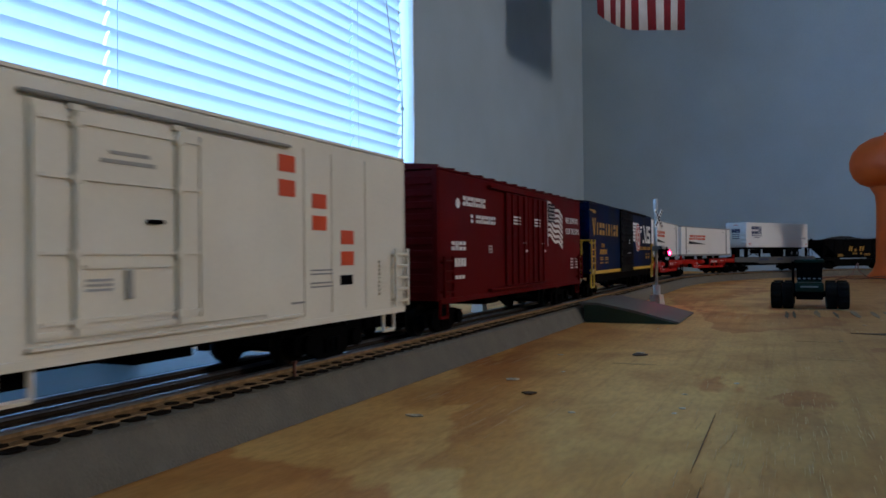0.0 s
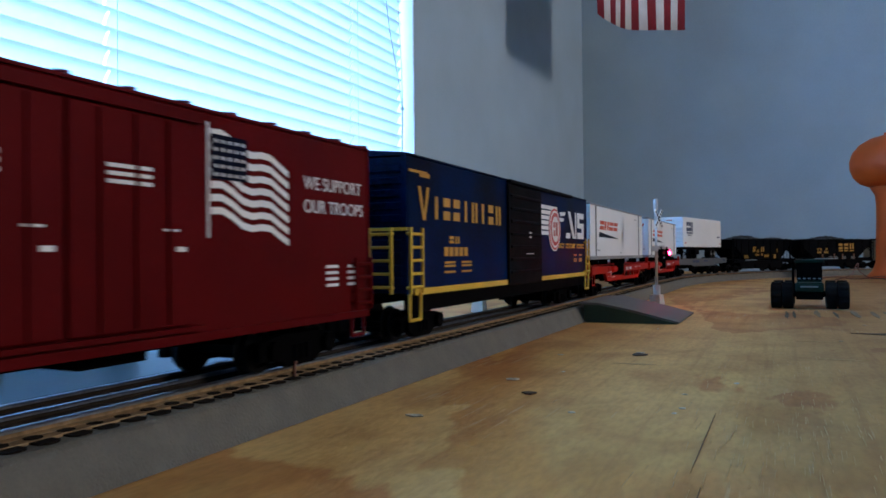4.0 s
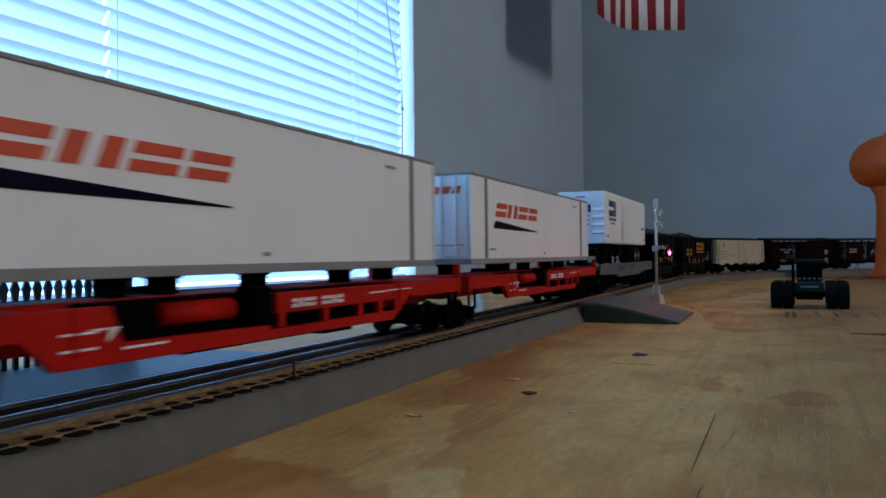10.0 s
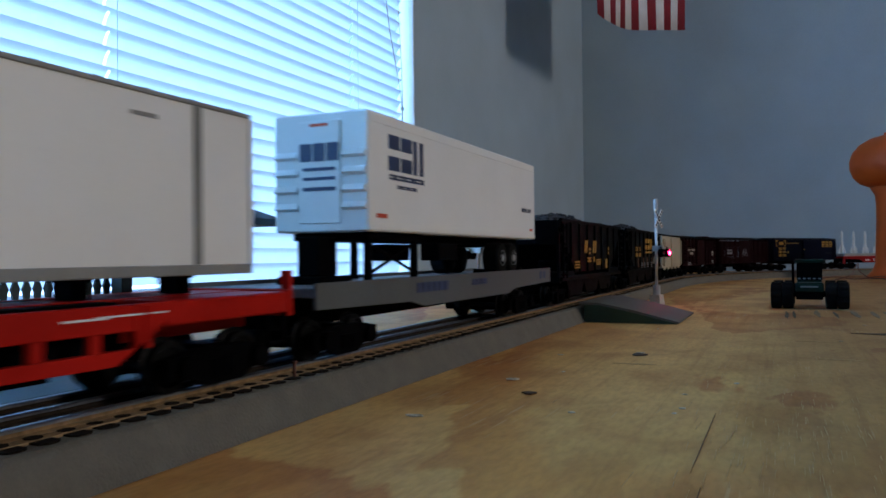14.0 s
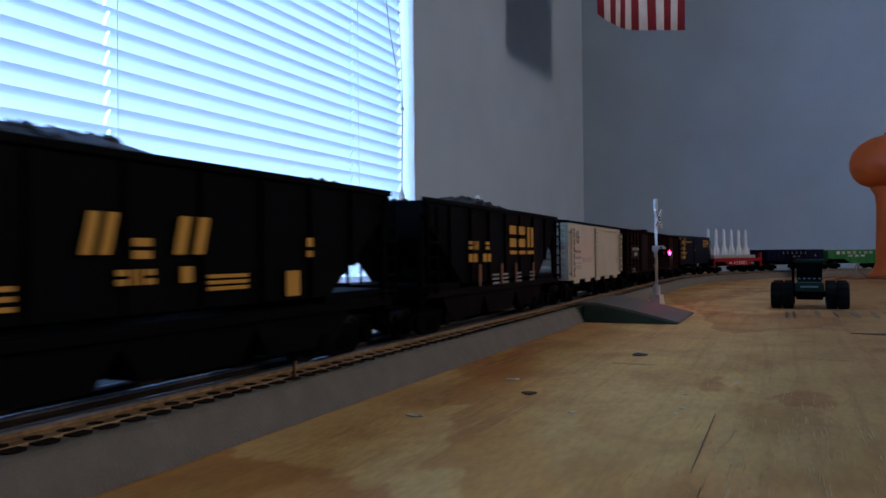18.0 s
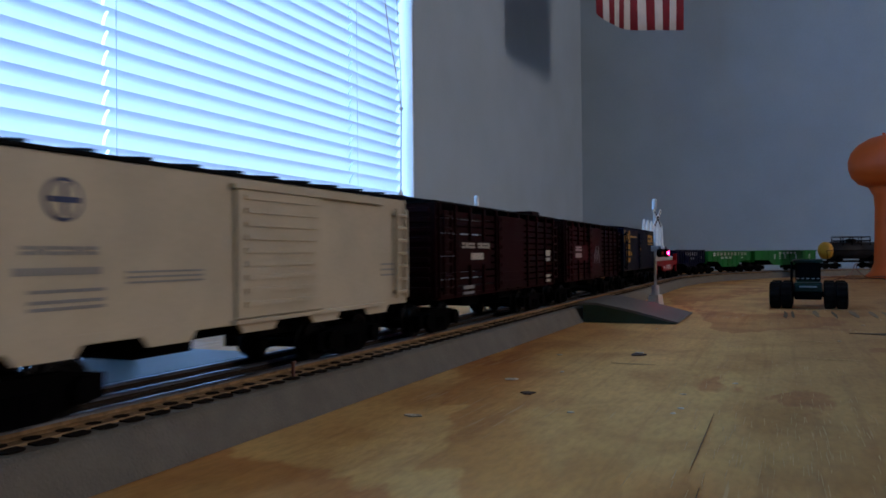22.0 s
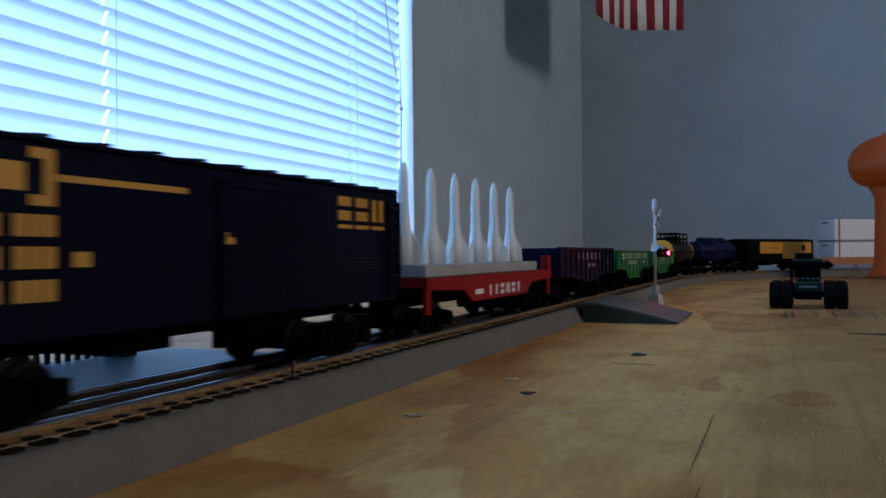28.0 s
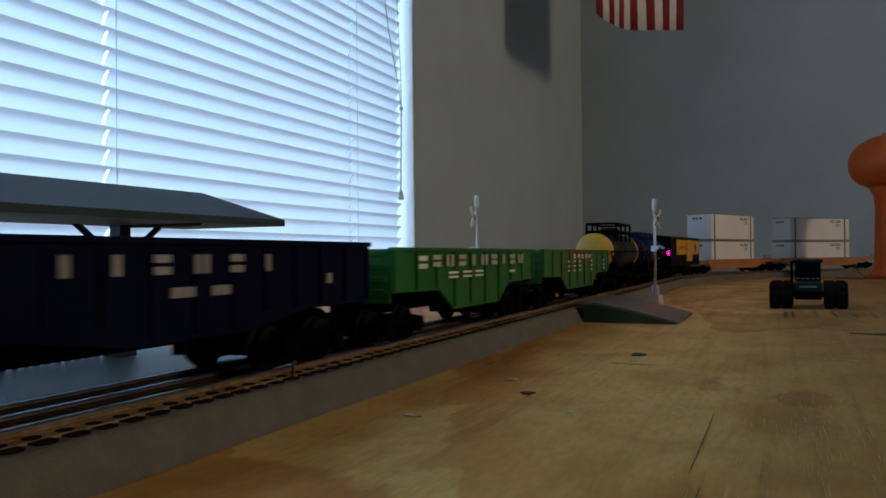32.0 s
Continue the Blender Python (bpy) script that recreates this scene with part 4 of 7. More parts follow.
def ladder(parent, x, y0, y1, z0, z1, rungs, material, along="y", label=""):
    bm = bmesh.new()
    r = 0.0008
    k = 0.0022 if x > 0 else -0.0022
    if along == "y":
        for y in (y0, y1):
            box(bm, x + k - 0.0006, x + k + 0.0006, y - 0.0007, y + 0.0007, z0, z1)
        for i in range(rungs):
            z = z0 + (z1 - z0) * (i + 0.5) / rungs
            rod(bm, (x + k, y0, z), (x + k, y1, z), r, 5)
        for z in (z0 + 0.003, z1 - 0.003):
            for y in (y0, y1):
                rod(bm, (x, y, z), (x + k, y, z), r, 4)
    else:
        # across the end: x is the y of the end, y0 and y1 the x of the stiles
        s = 1 if x > 0 else -1
        for q in (y0, y1):
            box(bm, q - 0.0007, q + 0.0007, x + s * 0.0016, x + s * 0.0028, z0, z1)
        for i in range(rungs):
            z = z0 + (z1 - z0) * (i + 0.5) / rungs
            rod(bm, (y0, x + s * 0.0022, z), (y1, x + s * 0.0022, z), r, 5)
        for z in (z0 + 0.003, z1 - 0.003):
            rod(bm, (y0, x, z), (y0, x + s * 0.0022, z), r, 4)
            rod(bm, (y1, x, z), (y1, x + s * 0.0022, z), r, 4)
    return part("ladder", bm, material, parent, label)


def step(parent, x, y, z0, z1, w, material):
    bm = bmesh.new()
    for q in (y - w / 2, y + w / 2):
        rod(bm, (x, q, z0), (x, q, z1), 0.0009, 5)
    rod(bm, (x, y - w / 2, z0), (x, y + w / 2, z0), 0.0009, 5)
    return part("step", bm, material, parent)


def underframe(car, L, zb, w=0.022):
    part("underframe", boxes((-0.006, 0.006, -L / 2 + 0.004, L / 2 - 0.004, zb - 0.0065, zb - 0.0005), (-w, w, -0.004, 0.004, zb - 0.004, zb - 0.0005), (-0.019, 0.017, -0.045, -0.018, zb - 0.0085, zb - 0.0015), (0.004, 0.020, 0.014, 0.040, zb - 0.007, zb - 0.0015), bevel=0.0005), M["black"], car, "black underframe with brake gear")


def car_body(car, L, w, zb, zt, material, ends=9, roof_ribs=12, roof_mat=None, rise=0.004, rib=0.0013, overhang=0.0, label="", end_label=""):
    body = part("body", boxes((-w, w, -L / 2 + 0.0025, L / 2 - 0.0025, zb, zt), bevel=0.0007), material, car, label)
    for s in (-1, 1):
        bm = bmesh.new()
        y = s * (L / 2 - 0.0025)
        a, b = sorted((y + s * 0.0001, y + s * rib))
        z = zb + 0.003
        dz = (zt - zb - 0.006) / max(ends, 1)
        for i in range(ends):
            box(bm, -w + 0.003, w - 0.003, a, b, z + dz * (i + 0.18), z + dz * (i + 0.82), 0.0005)
        for x in (-w, w - 0.003):
            box(bm, x, x + 0.003, a, b, zb, zt)
        part("end_ribs", bm, material, body, end_label or "horizontal ribbed car end")
    bm = bmesh.new()
    o = overhang
    prism(bm, [(-w - o, zt + 0.0002), (w + o, zt + 0.0002), (w + o, zt + 0.0012), (0.006, zt + rise), (-0.006, zt + rise), (-w - o, zt + 0.0012)], "y", -L / 2 + 0.001, L / 2 - 0.001)
    roof = part("roof", bm, roof_mat or material, car, "shallow peaked roof")
    if roof_ribs:
        bm = bmesh.new()
        for i in range(roof_ribs + 1):
            y = -L / 2 + 0.003 + (L - 0.006) * i / roof_ribs
            prism(bm, [(-w - o, zt + 0.0014), (-w - o, zt + 0.0022), (0, zt + rise + 0.0012), (w + o, zt + 0.0022), (w + o, zt + 0.0014), (0, zt + rise + 0.0001)], "y", y - 0.0012, y + 0.0012)
        part("roof_ribs", bm, roof_mat or material, roof)
    return body


# white reefer
def white_reefer():
    car, mid, L, half = start_car("refrigerator_car", -0.012, 0.333, "cream-white insulated refrigerator car with orange letter blocks", "freight car", 0.055)
    zb, zt, w = 0.0196, 0.0907, 0.033
    body = car_body(car, L, w, zb, zt, M["cream"], 0, 0, label="cream-white smooth side")
    underframe(car, L, zb)

    def o(v):
        return v - mid
    part("side_sill", boxes((w - 0.0004, w + 0.0006, -L / 2 + 0.003, L / 2 - 0.003, zb - 0.0012, zb + 0.0012)), M["cream"], car)
    # plug door: panel, rail above, rods
    door = part("plug_door", boxes((w + 0.0001, w + 0.0012, o(0.1285), o(0.2220), zb + 0.005, zt - 0.006), bevel=0.0005), M["cream"], car, "cream plug door with locking rods")
    part("door_frame", boxes((w + 0.0013, w + 0.0019, o(0.1290), o(0.1308), zb + 0.006, zt - 0.008), (w + 0.0013, w + 0.0019, o(0.1875), o(0.1890), zb + 0.006, zt - 0.008), (w + 0.0013, w + 0.0019, o(0.1308), o(0.1875), zb + 0.006, zb + 0.0075)), M["cream"], door)
    part("door_rail", boxes((w + 0.0002, w + 0.0022, o(0.126), o(0.236), zt - 0.0054, zt - 0.0043), bevel=0.0003), M["postgrey"], car, "grey door rail")
    part("door_rail", boxes((w + 0.0002, w + 0.0022, o(0.128), o(0.243), zb + 0.003, zb + 0.0042), bevel=0.0003), M["cream"], car)
    for y in (0.1415, 0.1780):
        bm = bmesh.new()
        rod(bm, (w + 0.0021, o(y), zb + 0.006), (w + 0.0021, o(y), zt - 0.006), 0.0010, 6)
        box(bm, w + 0.0012, w + 0.0028, o(y) - 0.0022, o(y) + 0.0022, zt - 0.0075, zt - 0.0060)
        part("locking_rod", bm, M["cream"], door, "upright locking rod")
        for z in (0.0285, 0.0462, 0.0655, 0.0800):
            part("rod_guide", boxes((w + 0.0012, w + 0.0031, o(y) - 0.0016, o(y) + 0.0016, z - 0.0010, z + 0.0014)), M["cream"], door)
    for z, y0, y1 in ((0.0800, 0.131, 0.187), (0.0655, 0.131, 0.187), (0.0462, 0.131, 0.187), (0.0425, 0.144, 0.176), (0.0285, 0.131, 0.187)):
        part("door_bar", boxes((w + 0.0013, w + 0.0021, o(y0), o(y1), z, z + 0.0010)), M["cream"], door)
    part("door_handle", boxes((w + 0.0013, w + 0.0028, o(0.1655), o(0.1715), 0.0550, 0.0562), bevel=0.0002), M["black"], door, "dark door handle")
    part("latch_box", boxes((w + 0.0013, w + 0.0027, o(0.1578), o(0.1600), 0.0340, 0.0420), bevel=0.0003), M["deck"], door, "small greyish latch")
    for y in (0.1965, 0.2225, 0.2465, 0.2660, 0.2935):
        part("panel_seam", boxes((w, w + 0.0004, o(y) - 0.0003, o(y) + 0.0003, zb + 0.003, zt - 0.004)), M["cream"], body)
    for a, b, z0, z1, m_ in ((0.2305, 0.2405, 0.0675, 0.0827, "e"), (0.2520, 0.2620, 0.0555, 0.0698, "e"), (0.2730, 0.2830, 0.0414, 0.0560, "e")):
        letters(body, w, o(a), o(b), z0, z1, 1, M["orange"], gap=0.0, label="orange letter shape", form=m_)
    marks(body, w, [(o(0.2725), o(0.282), 0.0333, 0.0374)], M["black"], label="black stencil block")
    marks(door, w + 0.0012, [(o(0.153), o(0.1670), 0.0735, 0.0745), (o(0.150), o(0.1690), 0.0710, 0.0721)] + [(o(0.145), o(0.1535), z, z + 0.0007) for z in (0.0365, 0.0378, 0.0391)], M["deck"], label="grey stencil bars")
    marks(body, w, [(o(0.251), o(0.266), z, z + 0.0006) for z in (0.0395, 0.0380, 0.0345, 0.0330)] + [(o(0.238), o(0.246), 0.0275, 0.0282), (o(0.20), o(0.2045), 0.031, 0.0345)], M["postgrey"], label="small grey stencil bars")
    ladder(car, w, o(0.318), o(0.330), zb + 0.002, zb + 0.029, 5, M["cream"], label="white side ladder")
    ladder(car, w, o(-0.009), o(0.004), zb + 0.002, zb + 0.029, 5, M["cream"])
    bm = bmesh.new()
    for i in range(9):
        box(bm, w, w + 0.0009, o(0.305), o(0.312), zb + 0.008 + i * 0.0018, zb + 0.009 + i * 0.0018)
    part("grille", bm, M["cream"], car, "white louvred grille")
    for y in (0.318, 0.002, 0.126):
        step(car, w - 0.002, o(y), 0.0105, zb, 0.010, M["cream"])


white_reefer()


# dark red boxcar with a flag
def flag_boxcar():
    car, mid, L, half = start_car("boxcar", 0.369, 0.684, "oxide-red ribbed boxcar with white lettering and painted flag", "freight car", 0.042)
    zb, zt, w = 0.0206, 0.0915, 0.033
    body = car_body(car, L, w, zb, zt, M["maroon"], 10, 14, label="oxide-red smooth side")
    underframe(car, L, zb)

    def o(v):
        return v - mid
    part("side_sill", boxes((w - 0.0004, w + 0.0007, -L / 2 + 0.003, L / 2 - 0.003, zb - 0.0016, zb + 0.0012)), M["maroon"], car)
    for a, b in ((0.478, 0.524), (0.5255, 0.570)):
        d = part("door", boxes((w + 0.0001, w + 0.0016, o(a), o(b), zb + 0.004, zt - 0.005), bevel=0.0005), M["maroon"], car, "red sliding door leaf")
        for k in (0.22, 0.5, 0.78):
            y = a + (b - a) * k
            part("door_rod", boxes((w + 0.0017, w + 0.0026, o(y) - 0.0006, o(y) + 0.0006, zb + 0.005, zt - 0.006)), M["maroon"], d)
        marks(d, w + 0.0017, [(o(a + 0.012), o(a + 0.028), 0.070 - i * 0.0022, 0.0711 - i * 0.0022) for i in range(3)] + [(o(b - 0.007), o(b - 0.003), 0.047, 0.0485), (o(b - 0.012), o(b - 0.006), 0.053, 0.0537)], M["white"])
    part("door_rail", boxes((w + 0.0002, w + 0.0030, o(0.445), o(0.574), zt - 0.0048, zt - 0.0032)), M["maroon"], car)
    part("door_rail", boxes((w + 0.0002, w + 0.0028, o(0.445), o(0.574), zb + 0.0022, zb + 0.0036)), M["maroon"], car)
    letters(body, w, o(0.406), o(0.442), 0.0737, 0.0792, 9, M["white"], label="white letter blocks")
    letters(body, w, o(0.418), o(0.460), 0.0642, 0.0690, 10, M["white"], skip=(1,), label="white letter blocks")
    bm = bmesh.new()
    cyl(bm, 0.0030, 0.0004, Matrix.Translation((w + 0.0002, o(0.398), 0.0745)) @ Matrix.Rotation(math.pi / 2, 4, "Y"), 7)
    part("emblem", bm, M["white"], body, "small white emblem")
    letters(body, w, o(0.389), o(0.410), 0.0480, 0.0530, 4, M["white"])
    letters(body, w, o(0.389), o(0.410), 0.0388, 0.0435, 5, M["white"], name="bar")
    letters(body, w, o(0.389), o(0.408), 0.0318, 0.0338, 4, M["white"], name="bar")
    marks(body, w, [(o(0.448), o(0.4485), 0.047, 0.0505), (o(0.4525), o(0.453), 0.047, 0.0505), (o(0.448), o(0.453), 0.0505, 0.051), (o(0.448), o(0.453), 0.0465, 0.047), (o(0.449), o(0.452), 0.0483, 0.0489)], M["white"])
    # painted waving flag
    bm = bmesh.new()
    fy0, fy1 = 0.580, 0.622
    for i in range(7):
        za = 0.0865 - i * 0.0042
        n = 8
        for k in range(n):
            ya, yb = fy0 + (fy1 - fy0) * k / n, fy0 + (fy1 - fy0) * (k + 1) / n
            def wave(y):
                return 0.0014 * math.sin((y - fy0) * 260) - 0.20 * (y - fy0)
            prism(bm, [(o(ya), za + wave(ya)), (o(yb), za + wave(yb)), (o(yb), za + wave(yb) - 0.0023), (o(ya), za + wave(ya) - 0.0023)], "x", w + 0.0001, w + 0.0004)
    part("painted_flag", bm, M["white"], body, "painted waving striped flag")
    marks(body, w + 0.0003, [(o(0.5802), o(0.598), 0.0705, 0.0850)], M["navy"], "flag_canton")
    marks(body, w + 0.0006, [(o(0.5815 + 0.0034 * i), o(0.5827 + 0.0034 * i), 0.0715 + 0.0027 * j, 0.0726 + 0.0027 * j) for i in range(5) for j in range(5)], M["white"], "flag_star")
    marks(body, w, [(o(0.5785), o(0.5793), 0.0515, 0.0885)], M["white"], "flag_pole")
    sentence(body, w, o(0.632), 0.0712, 0.0072, "WE SUPPORT", M["white"])
    sentence(body, w, o(0.632), 0.0622, 0.0072, "OUR TROOPS", M["white"])
    for a in (0.6475, 0.664):
        marks(body, w, [(o(a), o(a + 0.009), 0.0330 + i * 0.0025, 0.0342 + i * 0.0025) for i in range(4)], M["white"])
    marks(body, w, [(o(0.376 + k * 0.0445), o(0.380 + k * 0.0445), zb - 0.0005, zb + 0.0006) for k in range(7)], M["white"], "reflector")
    ladder(car, w, o(0.374), o(0.386), zb + 0.002, zb + 0.024, 4, M["maroon"])
    ladder(car, w, o(0.668), o(0.680), zb + 0.002, zb + 0.024, 4, M["maroon"])
    step(car, w - 0.001, o(0.380), 0.0115, zb, 0.010, M["maroon"])
    step(car, w - 0.001, o(0.674), 0.0115, zb, 0.010, M["maroon"])
    part("end_plate", boxes((-0.012, 0.012, -L / 2 - 0.0002, -L / 2 + 0.0004, zt - 0.006, zt - 0.003)), M["white"], body, "white end stencil")


flag_boxcar()


# blue boxcar with yellow ladders
def blue_boxcar():
    car, mid, L, half = start_car("boxcar", 0.719, 1.096, "mottled dark blue boxcar with yellow ladders and gold letter blocks", "freight car", 0.06, (-0.1525, 0.1305))
    zb, zt, w = 0.0265, 0.0945, 0.033
    body = car_body(car, L, w, zb, zt, M["nsblue"], 10, 0, label="mottled dark blue side")
    underframe(car, L, zb)
    for x in (-w + 0.003, w - 0.003):
        part("side_sill", boxes((x - 0.0015, x + 0.0015, -L / 2 + 0.006, L / 2 - 0.006, zb - 0.0095, zb - 0.0012)), M["black"], car, "deep black side sill")

    def o(v):
        return v - mid
    part("sill_stripe", boxes((w - 0.0004, w + 0.0006, o(0.728), o(0.868), zb - 0.001, zb + 0.0022)), M["yellow"], car, "yellow sill stripe")
    part("sill_stripe", boxes((w - 0.0004, w + 0.0006, o(0.943), o(1.092), zb - 0.001, zb + 0.0022)), M["yellow"], car, "yellow sill stripe")
    part("sill_stripe", boxes((-w, w, o(0.7195), o(0.7215), 0.0575, 0.0590)), M["yellow"], car)
    d = part("door", boxes((w + 0.0001, w + 0.0018, o(0.868), o(0.943), zb - 0.002, zt - 0.002), bevel=0.0006), M["blacksemi"], car, "black sliding door")
    for k in range(7):
        z = zb + 0.006 + k * 0.0085
        part("door_rib", boxes((w + 0.0019, w + 0.0028, o(0.871), o(0.940), z, z + 0.0022), bevel=0.0004), M["blacksemi"], d)
    marks(d, w + 0.0029, [(o(0.909), o(0.913), 0.060, 0.0612), (o(0.909), o(0.913), 0.057, 0.0582), (o(0.901), o(0.918), 0.0455, 0.0461)], M["white"])
    part("door_rail", boxes((w + 0.0002, w + 0.0030, o(0.868), o(1.03), zt - 0.0015, zt + 0.0008)), M["blacksemi"], car)
    bm = bmesh.new()
    prism(bm, [(o(0.7325), 0.0802), (o(0.7355), 0.0802), (o(0.7395), 0.0672), (o(0.7430), 0.0802), (o(0.7460), 0.0802), (o(0.7408), 0.0632), (o(0.7380), 0.0632)], "x", w + 0.0001, w + 0.0004)
    part("lettering", bm, M["gold"], body, "gold wedge-shaped block")
    letters(body, w, o(0.7505), o(0.8580), 0.0642, 0.0762, 8, M["gold"], label="gold letter blocks", gap=0.36, form="ieeihieh")
    letters(body, w, o(0.7720), o(0.7870), 0.0517, 0.0557, 2, M["gold"])
    letters(body, w, o(0.7650), o(0.7990), 0.0447, 0.0497, 5, M["gold"], name="bar")
    marks(body, w, [(o(a), o(a + 0.015), z, z + 0.0012) for a in (0.765, 0.789) for z in (0.0407, 0.0388, 0.0355)], M["gold"])
    marks(body, w, [(o(0.7225), o(0.744), 0.0867, 0.0880), (o(0.735), o(0.7465), 0.0850, 0.0872)], M["gold"])
    # herald: white bars, red ringed disc, white blocks
    for i in range(6):
        bm = bmesh.new()
        z = 0.0832 - i * 0.0040
        prism(bm, [(o(0.9445 + i * 0.0004), z - 0.0029), (o(0.992), z - 0.0029), (o(0.992), z), (o(0.9455 + i * 0.0004), z)], "x", w + 0.0001, w + 0.0004)
        part("emblem_stripe", bm, M["white"], body, "white emblem stripe")
    for r, m_, k in ((0.0175, "white", 0.0005), (0.0166, "emblemred", 0.0007), (0.0148, "white", 0.0009), (0.0132, "emblemred", 0.0011), (0.0102, "flagwhite", 0.0013)):
        bm = bmesh.new()
        cyl(bm, r, 0.0003, Matrix.Translation((w + k, o(0.983), 0.0652)) @ Matrix.Rotation(math.pi / 2, 4, "Y"), 28)
        part("emblem_ring", bm, M[m_], body, "ringed round emblem")
    letters(body, w + 0.0014, o(0.977), o(0.9895), 0.0597, 0.0707, 2, M["emblemred"], gap=0.45)
    bm = bmesh.new()
    prism(bm, [(o(1.000), 0.0797), (o(1.018), 0.0804), (o(1.016), 0.0777), (o(1.002), 0.0767)], "x", w + 0.0001, w + 0.0004)
    prism(bm, [(o(0.999), 0.0752), (o(1.013), 0.0750), (o(1.011), 0.0722), (o(1.001), 0.0720)], "x", w + 0.0001, w + 0.0004)
    part("emblem", bm, M["white"], body, "white jagged emblem strokes")
    blocks = [[(1.019, 0.0587), (1.033, 0.0587), (1.033, 0.0632), (1.021, 0.0632)], [(1.026, 0.0817), (1.034, 0.0817), (1.050, 0.0587), (1.042, 0.0587)], [(1.0505, 0.0587), (1.0545, 0.0587), (1.0545, 0.0817), (1.0505, 0.0817)]]
    blocks += [[(1.058, za), (1.082, za), (1.082, zc), (1.058, zc)] for za, zc in ((0.0587, 0.0642), (0.0682, 0.0727), (0.0767, 0.0817))]
    blocks += [[(1.058, 0.0727), (1.066, 0.0727), (1.066, 0.0767), (1.058, 0.0767)], [(1.074, 0.0642), (1.082, 0.0642), (1.082, 0.0682), (1.074, 0.0682)]]
    for pts in blocks:
        bm = bmesh.new()
        prism(bm, [(o(y), z) for y, z in pts], "x", w + 0.0001, w + 0.0004)
        part("emblem_block", bm, M["white"], body, "white emblem block")
    letters(body, w, o(0.995), o(1.083), 0.0502, 0.0542, 19, M["gold"], lean=0.2, skip=(4, 12), label="gold letter blocks")
    marks(body, w, [(o(a), o(a + 0.010), z, z + 0.0014) for a in (1.045, 1.064) for z in (0.0437, 0.0402, 0.0385)], M["gold"])
    yl = "bright yellow ladder"
    ladder(car, w, o(0.7200), o(0.7330), zb, zb + 0.0325, 5, M["yellow"], label=yl)
    ladder(car, w, o(1.0825), o(1.0935), zb, zb + 0.0325, 5, M["yellow"], label=yl)
    ladder(car, -L / 2, 0.014, 0.026, zb, zb + 0.0325, 5, M["yellow"], along="x", label=yl)
    ladder(car, L / 2, 0.014, 0.026, zb, zb + 0.0325, 5, M["yellow"], along="x", label=yl)
    for y in (0.7265, 1.088):
        step(car, w + 0.0012, o(y), 0.0135, zb, 0.012, M["yellow"])


blue_boxcar()


